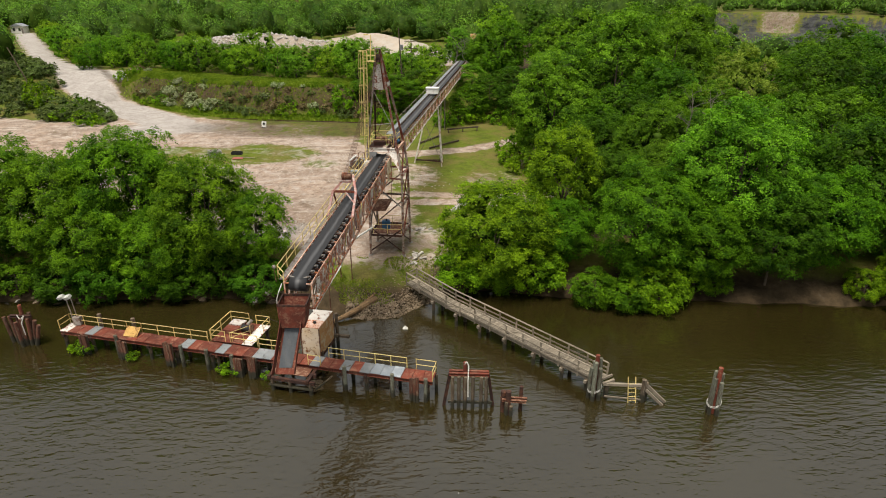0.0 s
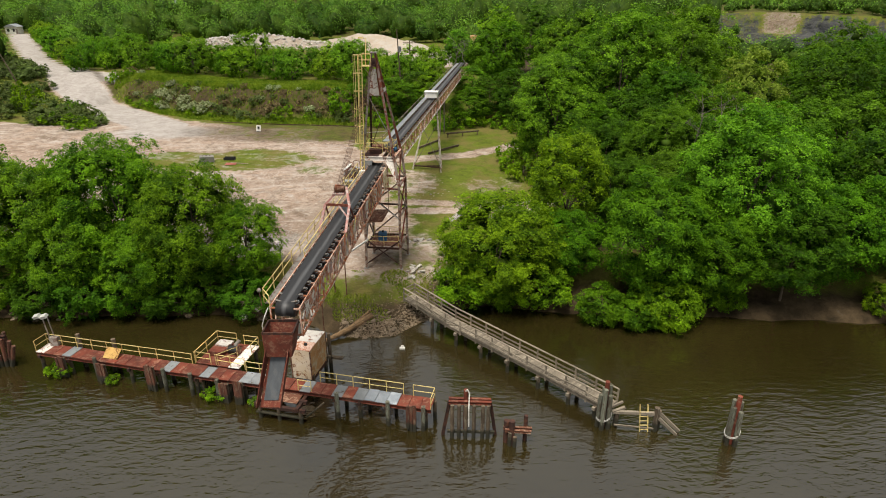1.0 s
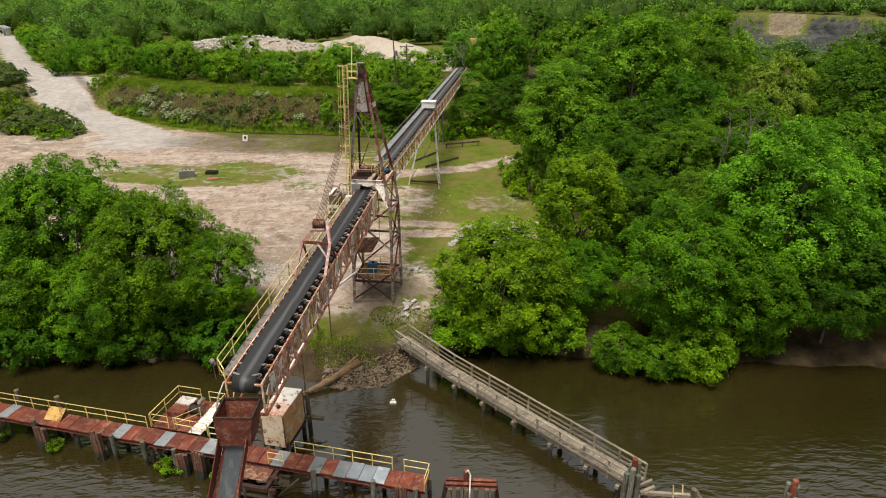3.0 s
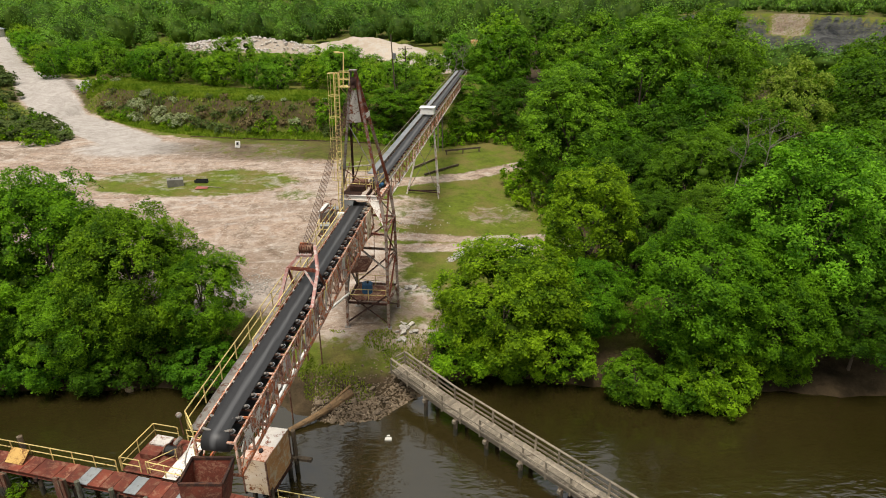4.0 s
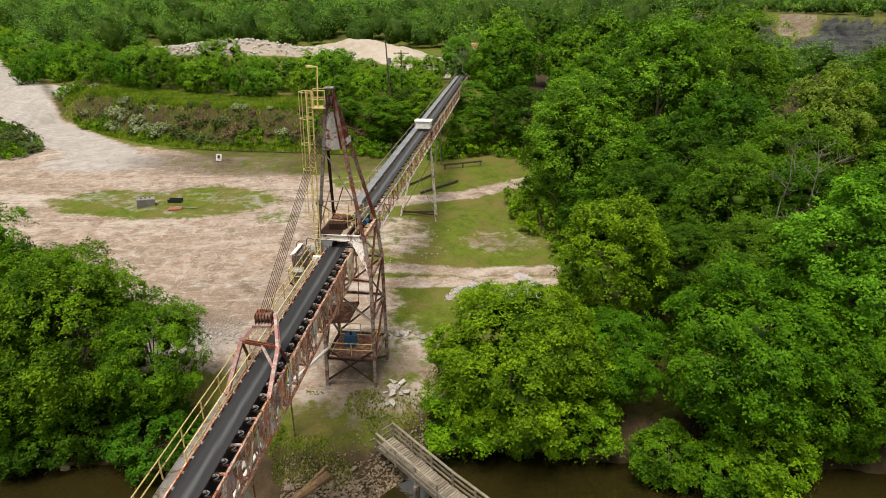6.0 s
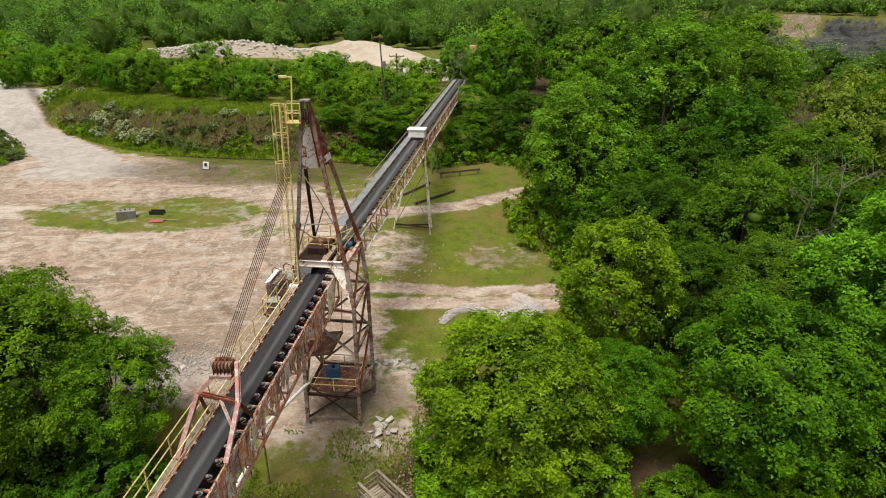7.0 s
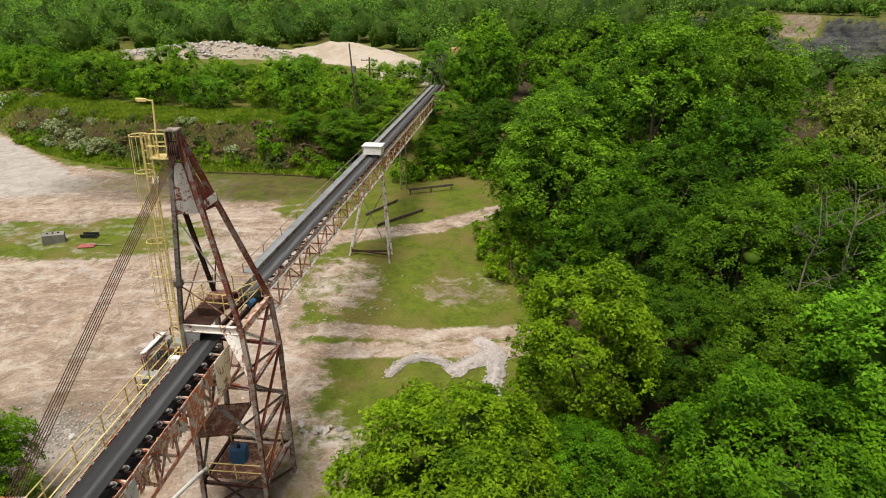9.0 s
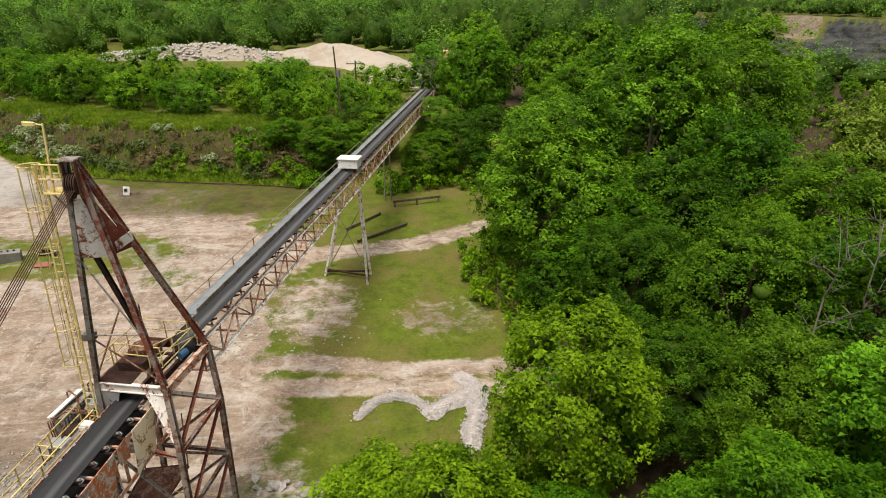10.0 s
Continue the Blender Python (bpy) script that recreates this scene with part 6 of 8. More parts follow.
def control_box():
    ob = thing("equipment_box", (-11.0, 46.8, 1.75), "large rust-stained sheet metal box with a chalky white top", "box")
    a, b, c, d = Vector((-12.3, 45.5, 1.3)), Vector((-10.65, 45.15, 1.3)), Vector((-9.95, 48.2, 1.3)), Vector((-11.6, 48.5, 1.3))
    H = Vector((0, 0, 2.7))
    for p, q, m, lab in ((a, b, M_BOXFRONT, "yellowed rusty front sheet"), (b, c, M_BOXRUST, "orange-brown rusted side sheet"), (c, d, M_BOXRUST, ""), (d, a, M_WHITE, "")):
        n = (q - p).cross(UP).normalized() * 0.04
        bm = bmesh.new()
        prism(bm, [p, q, q + H, p + H], -n)
        part("side_sheet", bm, m, ob, lab)
    e = 0.42
    for p0, p1, q0, q1, m in ((a, b, a.lerp(d, e), b.lerp(c, e), M_ORANGE), (a.lerp(d, e), b.lerp(c, e), d, c, M_WHITE)):
        bm = bmesh.new()
        prism(bm, [p0 + H, p1 + H, q1 + H, q0 + H], (0, 0, 0.05))
        part("roof_sheet", bm, m, ob)
    for p in (a, b, c, d):
        bm = bmesh.new()
        beam(bm, p, p + H, 0.09, 0.09)
        part("corner_angle", bm, M_RUST, ob)
    bm = bmesh.new()
    p = a.lerp(c, 0.28) + H + Vector((0.5, -0.2, 0.05))
    tube(bm, p, p + Vector((0, 0, 0.16)), 0.14, seg=10)
    part("vent_cap", bm, M_BLACK, ob)
    bm = bmesh.new()
    i_beam(bm, a - Vector((0, 0, 0.1)), d - Vector((0, 0, 0.1)), 0.16, 0.22)
    i_beam(bm, b - Vector((0, 0, 0.1)), c - Vector((0, 0, 0.1)), 0.16, 0.22)
    part("skid", bm, M_DARKSTEEL, ob)
    pf = thing("timber_support", (-11, 47, 0), "dark timber piles and beams under the equipment box", "support")
    for x, y, t in ((-11.8, 45.7, 1.6), (-10.6, 45.4, 1.6), (-11.5, 48.4, 1.6), (-9.75, 48.6, 3.6), (-10.1, 48.1, 1.6)):
        timber("timber_post", x, y, t, pf, 0.16)
    bm = bmesh.new()
    beam(bm, (-10.2, 48.6, 1.3), (-8.6, 48.3, 1.3), 0.3, 0.2)
    part("cross_beam", bm, M_PILE, pf)
    bm = bmesh.new()
    beam(bm, (-12.2, 48.6, 1.5), (-9.6, 48.2, 1.5), 0.25, 0.22)
    part("cross_beam", bm, M_PILE, pf)


control_box()


def berth_frame():
    """Dark timber frame in front of the jetty below the chute."""
    ob = thing("berth_frame", (-12, 42, 0), "dark wet timber frame standing in the river under the chute", "frame")
    for s in (22.0, 23.6, 25.4):
        timber("timber_post", *jet(s, 2.9)[:2], 1.1, ob, 0.17)
    for a, b, z in ((jet(21.6, 2.9), jet(25.8, 2.9), 1.15), (jet(21.8, 1.3), jet(21.8, 3.1), 1.3), (jet(25.2, 1.3), jet(25.2, 3.1), 1.3), (jet(21.6, 2.1), jet(25.6, 2.1), 1.35), (jet(21.7, 2.95), jet(25.6, 2.95), 0.55)):
        bm = bmesh.new()
        beam(bm, (a.x, a.y, z), (b.x, b.y, z), 0.26, 0.28 if z > 1 else 0.12)
        part("timber_beam", bm, M_DARKSTEEL if z > 1 else M_PILE, ob)
    bm = bmesh.new()
    beam(bm, jet(25.6, 2.4, 0.2), jet(26.8, 1.6, 1.2), 0.1, 0.1)
    part("brace", bm, M_PILE, ob)
    bm = bmesh.new()
    prism(bm, [jet(21.9, 1.5, 1.5), jet(25.0, 1.5, 1.5), jet(25.0, 2.6, 1.5), jet(21.9, 2.6, 1.5)], (0, 0, 0.05))
    part("deck_plate", bm, M_RUST, ob)


berth_frame()


def flood_lamp():
    p = jet(0.5, 0.1)
    ob = thing("flood_lamp", p, "twin white floodlight on a grey post at the jetty end", "lamp")
    for dx in (0.0, 0.45):
        bm = bmesh.new()
        tube(bm, p + Vector((dx, 0, 0)), p + Vector((dx - 0.25, 0.05, 2.85)), 0.05, seg=8)
        part("post", bm, M_GREYSTEEL, ob)
    for dx in (-0.55, 0.05):
        bm = bmesh.new()
        c = p + Vector((dx, -0.1, 2.95))
        bmesh.ops.create_cube(bm, size=1, matrix=Matrix.Translation(c) @ pose(0, 0, 0, 20, -20, -12) @ Matrix.Diagonal((0.62, 0.42, 0.26, 1)))
        part("lamp_head", bm, M_GLASSLAMP, ob)
    bm = bmesh.new()
    block(bm, p + Vector((0.05, -0.3, 0.1)), p + Vector((0.75, 0.1, 0.9)))
    part("switch_box", bm, M_GREYSTEEL, ob)


flood_lamp()


# ---- timber walkway ----
WA, WM, WB = Vector((-3.3, 57.9, 2.35)), Vector((0.7, 54.0, 1.75)), Vector((13.1, 41.75, 1.35))
WU = Vector((0.716, -0.698, 0))
WN = Vector((-0.698, -0.716, 0))


def wood_walkway():
    ob = thing("wooden_walkway", (5, 50, 0), "long weathered grey timber footbridge with plank rails on piles", "footbridge")
    rr = random.Random(9)

    def at(d, off, z=0.0):
        l1 = (WM - WA).length
        l2 = (WB - WM).length
        p = WA.lerp(WM, d / l1) if d < l1 else WM.lerp(WB, (d - l1) / l2)
        return p + WN * off + Vector((0, 0, z))
    L = (WM - WA).length + (WB - WM).length
    n = int(L / 0.19)
    for i in range(n):
        d = (i + 0.5) * L / n
        bm = bmesh.new()
        e = rr.uniform(-0.03, 0.03)
        beam(bm, at(d, -0.72 + e, rr.uniform(-0.012, 0.012)), at(d, 0.72 + e, rr.uniform(-0.012, 0.012)), 0.165, 0.045)
        part("plank", bm, M_WOOD, ob)
    m = 12
    for off in (-0.74, 0.74):
        for i in range(m + 1):
            d = L * i / m
            bm = bmesh.new()
            lean = rr.uniform(-0.04, 0.04)
            beam(bm, at(d, off, -0.35), at(d, off + lean, 1.12), 0.1, 0.12, (0.7, -0.7, 0))
            part("post", bm, M_WOOD, ob)
        for i in range(m):
            d0, d1 = L * i / m, L * (i + 1) / m
            for z, h in ((1.1, 0.09), (0.62, 0.14), (0.22, 0.15)):
                if off > 0 and rr.random() < 0.06:
                    continue
                bm = bmesh.new()
                j = rr.uniform(-0.03, 0.03)
                if z > 1:
                    beam(bm, at(d0, off, z + 0.05), at(d1, off, z + 0.05), 0.17, 0.05)
                else:
                    beam(bm, at(d0, off * 1.07, z + j), at(d1, off * 1.07, z + j), 0.045, h)
                part("rail_board", bm, M_WOOD, ob)
        bm = bmesh.new()
        for a, b in ((0.0, 0.25), (0.25, 1.0)):
            beam(bm, at(L * a, off * 0.85, -0.16), at(L * b, off * 0.85, -0.16), 0.12, 0.24)
        part("bearer", bm, M_WOOD, ob)
    for d in (4.0, 7.2, 10.2, 13.3, 16.6, 19.6, 22.0):
        for off in (-0.6, 0.7):
            p = at(d, off)
            timber("timber_post", p.x, p.y, p.z - 0.25, ob, 0.17, (rr.uniform(-0.02, 0.02), 0))
        bm = bmesh.new()
        beam(bm, at(d, -0.95, -0.4), at(d, 1.0, -0.4), 0.24, 0.26)
        part("cap_beam", bm, M_WOOD, ob)
    bm = bmesh.new()
    for z in (0.25, 0.65, 1.1):
        beam(bm, at(0.02, -0.74, z), at(0.02, 0.3, z), 0.05, 0.12)
    part("end_rail", bm, M_WOOD, ob)
    for d in (6.0, 13.0, 17.2, 18.0):
        bm = bmesh.new()
        beam(bm, at(d, 0.65, 0.1), at(d + 0.9, -0.3 + rr.uniform(-0.3, 0.5), 0.12), 0.12, 0.05)
        part("loose_board", bm, M_WOOD, ob)


wood_walkway()


def cluster(name, x, y, tops, label, rope=True, rust_top=0.0, spread=0.3, mat=None):
    ob = thing(name, (x, y, 0), label, "mooring piles", "mooring dolphins")
    rr = random.Random(int(x * 10) + 7)
    n = len(tops)
    for i, t in enumerate(tops):
        a = 6.283 * i / n + 0.5
        timber("timber_post", x + math.cos(a) * spread, y + math.sin(a) * spread, t, ob, rr.uniform(0.15, 0.19), (-math.cos(a) * 0.022, -math.sin(a) * 0.022), mat or M_PILE_GREEN)
    if rust_top:
        bm = bmesh.new()
        tube(bm, (x, y, -1), (x, y, rust_top), 0.17, seg=12)
        part("steel_post", bm, M_RUST_RED, ob, "rust-red steel pipe pile")
    if rope:
        bm = bmesh.new()
        for z in (1.0, 1.1):
            pts = [Vector((x + math.cos(a) * (spread + 0.20), y + math.sin(a) * (spread + 0.20), z + 0.25 * math.sin(a * 1.0 + 1))) for a in [6.283 * k / 14 for k in range(15)]]
            path_tube(bm, pts, 0.024, 5)
        part("rope", bm, M_ROPE, ob)
    return ob


cluster("mooring_cluster", 12.3, 41.0, (3.7, 3.3, 2.9, 3.6, 3.0), "cluster of grey-green timber piles roped together at the footbridge end", True, 4.1, 0.36)
cluster("mooring_cluster", 21.25, 39.1, (3.6, 3.7, 3.3, 3.0), "lone cluster of grey-green timber piles with a white rope", True, 4.2, 0.32)


def mooring_frame():
    ob = thing("mooring_dolphin", (2.1, 40, 0), "rusted steel mooring frame with timber uprights and a white rope", "mooring frame", "mooring dolphins")
    bm = bmesh.new()
    for y in (39.95, 40.3):
        i_beam(bm, (0.5, y, 3.05), (3.6, y - 0.15, 3.05), 0.22, 0.28)
    part("header", bm, M_RUST_RED, ob)
    for x in (0.75, 1.25, 1.75, 2.35, 3.0, 3.4):
        timber("timber_post", x, 39.75 - 0.03 * x, 2.95, ob, 0.15)
    for sg, x0, x1 in ((-1, 0.55, -0.1), (1, 3.55, 4.15)):
        bm = bmesh.new()
        beam(bm, (x0, 40.1, 3.0), (x1, 40.1, -1.0), 0.24, 0.26)
        part("raker", bm, M_DARKSTEEL, ob)
    bm = bmesh.new()
    tube(bm, (1.75, 40.15, -1), (1.75, 40.15, 4.0), 0.16, seg=12)
    part("steel_post", bm, M_RUST_RED, ob)
    bm = bmesh.new()
    path_tube(bm, [Vector(p) for p in ((1.7, 40.05, 3.9), (1.85, 39.95, 4.15), (2.0, 39.95, 3.8), (1.95, 39.5, 2.8), (1.97, 39.5, 1.2))], 0.05, 6)
    part("rope", bm, M_ROPE, ob)
    bm = bmesh.new()
    beam(bm, (0.4, 39.85, 0.5), (3.9, 39.7, 0.5), 0.16, 0.2)
    part("waler", bm, M_PILE, ob)


mooring_frame()


def stump_frame():
    ob = thing("broken_mooring", (5.4, 39.2, 0), "low broken mooring of rusted steel stumps", "mooring", "mooring dolphins")
    for x, y, t, r in ((4.75, 39.3, 1.9, 0.24), (5.1, 39.0, 2.1, 0.22), (4.95, 38.85, 1.2, 0.16), (6.15, 39.5, 2.2, 0.16), (5.3, 38.7, 0.9, 0.15)):
        timber("stump", x, y, t, ob, r, mat=M_DARKSTEEL if t > 1.5 else M_PILE)
    for a, b in (((4.5, 39.2, 1.35), (6.6, 39.3, 1.15)), ((4.6, 38.95, 1.3), (6.5, 39.0, 1.1))):
        bm = bmesh.new()
        i_beam(bm, a, b, 0.2, 0.22)
        part("waler", bm, M_RUST, ob)


stump_frame()


def river_dolphin():
    ob = thing("timber_dolphin", (-38.85, 49.2, 0), "old timber dolphin with leaning piles and a white rope", "mooring piles", "mooring dolphins")
    for x, y, t, l in ((-40.15, 49.3, 2.9, (0.08, 0)), (-39.55, 49.4, 2.9, (0.02, 0)), (-38.95, 49.0, 2.8, (0, 0)), (-38.35, 49.0, 2.8, (-0.06, 0)), (-37.85, 49.2, 2.5, (-0.22, 0)), (-38.65, 49.8, 3.0, (0, 0.03)), (-40.85, 49.5, 2.7, (0.10, 0)), (-39.25, 48.65, 2.6, (0.03, 0)), (-37.45, 49.0, 2.1, (-0.30, 0))):
        timber("timber_post", x, y, t, ob, 0.18, (-l[0], -l[1]), M_RUSTWOOD)
    bm = bmesh.new()
    i_beam(bm, (-40.05, 49.25, 2.95), (-38.05, 49.15, 2.95), 0.3, 0.22)
    part("header", bm, M_DARKSTEEL, ob)
    bm = bmesh.new()
    tube(bm, (-39.00, 49.4, 2.5), (-39.00, 49.4, 4.0), 0.16, seg=12)
    part("steel_post", bm, M_RUST_RED, ob)
    bm = bmesh.new()
    path_tube(bm, [Vector(p) for p in ((-39.25, 49.1, 3.1), (-38.95, 48.95, 2.7), (-38.55, 48.95, 3.1), (-38.80, 48.8, 2.4), (-38.75, 48.8, 1.2))], 0.05, 6)
    part("rope", bm, M_ROPE, ob)


river_dolphin()


def landing_stage():
    ob = thing("broken_landing", (15, 40.7, 0), "broken timber landing beyond the footbridge", "landing", "")
    for x, y, t in ((16.1, 40.5, 2.1), (16.35, 40.7, 1.7), (13.3, 41.1, 1.2)):
        timber("timber_post", x, y, t, ob, 0.2)
    for a, b, w in (((13.0, 41.0, 1.35), (16.2, 40.5, 1.55), 0.22), ((13.1, 40.8, 0.3), (16.0, 40.4, 0.25), 0.1), ((16.2, 40.6, 1.7), (17.9, 40.3, 0.1), 0.22), ((16.3, 40.4, 1.2), (17.6, 40.0, 0.0), 0.2), ((12.8, 41.3, 1.5), (13.8, 41.5, 1.9), 0.16), ((12.9, 40.9, 1.4), (13.9, 41.2, 1.6), 0.2)):
        bm = bmesh.new()
        beam(bm, a, b, w, w)
        part("timber_beam", bm, M_WOOD, ob)
    ld = thing("boat_ladder", (15.3, 40.6, 0), "short faded yellow ladder leaning on the landing", "ladder")
    for dx in (0, 0.62):
        bm = bmesh.new()
        beam(bm, (14.95 + dx, 40.35, 0.0), (14.85 + dx * 0.95, 40.75, 2.2), 0.07, 0.07)
        part("stile", bm, M_YELLOW, ld)
    for k in range(5):
        bm = bmesh.new()
        t = 0.08 + k * 0.16
        beam(bm, (14.95 - 0.1 * t, 40.35 + 0.4 * t, 2.2 * t), (15.57 - 0.13 * t, 40.35 + 0.4 * t, 2.2 * t), 0.05, 0.05)
        part("rung", bm, M_YELLOW, ld)


landing_stage()

# ---- bank: driftwood, stones, pipe ----
ob = thing("driftwood_log", (-9, 55, 0.5), "split bleached driftwood log lying on the shore", "log")
bm = bmesh.new()
limb(bm, [Vector((-11.3, 52.7, 0.15)), Vector((-9.6, 53.9, 0.45)), Vector((-8.2, 55.0, 0.75)), Vector((-6.95, 56.1, 1.1))], 0.2, 0.36, 9)
part("trunk", bm, M_LOG, ob)
bm = bmesh.new()
limb(bm, [Vector((-8.6, 54.9, 0.8)), Vector((-7.7, 55.9, 1.2)), Vector((-7.1, 56.6, 1.45))], 0.12, 0.1, 7)
part("split_limb", bm, M_LOG, ob)

ROCKS = [rock_mesh("rock", i, M_ROCK) for i in range(5)]
DARKROCKS = [rock_mesh("stone", i + 9, M_ROCKDARK) for i in range(5)]


def rock(meshes, x, y, r, label, group, z=None, name="rock"):
    ob = new(name, rnd.choice(meshes))
    ob.matrix_basis = Matrix.Translation((x, y, (gz(x, y) if z is None else z) + r * 0.2)) @ Euler((rnd.uniform(-0.4, 0.4), rnd.uniform(-0.4, 0.4), rnd.uniform(0, 6.28))).to_matrix().to_4x4() @ Matrix.Diagonal((r * rnd.uniform(0.8, 1.3), r * rnd.uniform(0.8, 1.2), r * rnd.uniform(0.7, 1.0), 1))
    return tagged(ob, label, "rock", group)


for cx, cy, n, sx, sy in ((-3.1, 63.2, 13, 0.5, 1.3), (-3.4, 70.9, 15, 1.3, 0.6)):
    for i in range(n):
        rock(ROCKS, cx + rnd.gauss(0, sx * 0.6), cy + rnd.gauss(0, sy * 0.6), rnd.uniform(0.2, 0.5), "pale broken boulder dumped by the tower", "boulders by the tower")
for i in range(34):
    x = rnd.uniform(-9.5, -1.2)
    rock(DARKROCKS, x, float(shore(x)) + rnd.uniform(-0.3, 2.4), rnd.uniform(0.15, 0.4), "brown muddy stone of the bank's riprap", "riprap stones", name="stone")
for i in range(16):
    x = rnd.uniform(-21, -13)
    rock(DARKROCKS + ROCKS[:2], x, float(shore(x)) + rnd.uniform(-0.5, 1.2), rnd.uniform(0.3, 0.7), "dark boulder at the water's edge under the trees", "riprap stones", name="stone")
for i in range(14):
    x = rnd.uniform(-52, -24)
    rock(DARKROCKS + ROCKS[:1], x, float(shore(x)) + rnd.uniform(-0.9, 0.3), rnd.uniform(0.25, 0.6), "dark boulder at the water's edge under the trees", "riprap stones", name="stone")


def scattered(name, n, place, size, material, label, category, seed):
    """Small stones, too many to count, as one object."""
    rng = np.random.default_rng(seed)
    base = np.array([(1, 0, 0), (0, 1, 0), (-1, 0, 0), (0, -1, 0), (0, 0, 0.8), (0, 0, -0.5)], float)
    tri = np.array([(0, 1, 4), (1, 2, 4), (2, 3, 4), (3, 0, 4), (1, 0, 5), (2, 1, 5), (3, 2, 5), (0, 3, 5)])
    p = place(rng, n)
    s = rng.uniform(*size, (n, 1, 1)) * rng.uniform(0.6, 1.3, (n, 6, 1))
    a = rng.uniform(0, 6.28, n)
    c, d = np.cos(a), np.sin(a)
    v = base[None] * s
    v = np.stack((v[:, :, 0] * c[:, None] - v[:, :, 1] * d[:, None], v[:, :, 0] * d[:, None] + v[:, :, 1] * c[:, None], v[:, :, 2]), 2) + p[:, None]
    f = tri[None] + (np.arange(n) * 6)[:, None, None]
    return tagged(new(name, arrays_mesh(name, v.reshape(-1, 3), f.reshape(-1, 3), material)), label, category, kind="stuff")


def shingle(rng, n):
    x = rng.uniform(-10, -0.5, n)
    y = shore(x) + rng.gamma(1.6, 0.9, n) - 0.5
    return np.stack((x, y, height(x, y) + 0.02), 1)


scattered("shingle", 2600, shingle, (0.05, 0.15), M_ROCKDARK, "brown shingle and broken stone along the shore", "stones", 4)


def service_pipe():
    ob = thing("white_pipe", (-9.5, 58, 4), "white service pipe running from the tower down to the box", "pipe")
    for pts in ([(-8.05, 64.4, 5.75), (-9.9, 58.4, 6.4)], [(-9.9, 58.4, 6.4), (-10.3, 58.4, 5.9), (-10.75, 59.0, 4.0), (-11.0, 59.4, 3.3)], [(-11.0, 59.4, 3.3), (-11.4, 53.5, 3.7), (-11.7, 48.6, 3.9)]):
        bm = bmesh.new()
        path_tube(bm, [Vector(p) for p in pts], 0.115, 9)
        for p in (pts[0], pts[-1]):
            bmesh.ops.create_uvsphere(bm, u_segments=10, v_segments=6, radius=0.13, matrix=Matrix.Translation(p))
        part("pipe_length", bm, M_WHITEPIPE, ob)
    for x, y, z in ((-9.75, 58.9, 6.25), (-11.0, 59.3, 3.2), (-11.35, 54.2, 3.6)):
        bm = bmesh.new()
        tube(bm, (x, y, min(gz(x, y), 0.0) - 0.6), (x, y, z), 0.06)
        part("stand", bm, M_RUST, ob)


service_pipe()

bm = bmesh.new()
block(bm, (-3.95, 51.7, -0.05), (-3.45, 52.0, 0.12))
block(bm, (-3.85, 52.15, -0.05), (-3.6, 52.3, 0.08))
bmesh.ops.bevel(bm, geom=bm.edges[:], offset=0.03, segments=1)
tagged(part("floating_foam", bm, M_ROPE, None), "small white foam block drifting on the water", "debris")

for s_, k, sc in ((2.3, 4, 0.6), (7.6, 4, 0.36), (17.3, 4, 0.5), (16.6, 4, 0.35), (20.8, 4, 0.3)):
    p = jet(s_, 1.7)
    plant(BUSH[k], p.x, p.y, 0.15, sc, s_, "green weed bush sprouting from the old jetty posts", "weed_bush", "jetty weeds", 0.8, "bush")


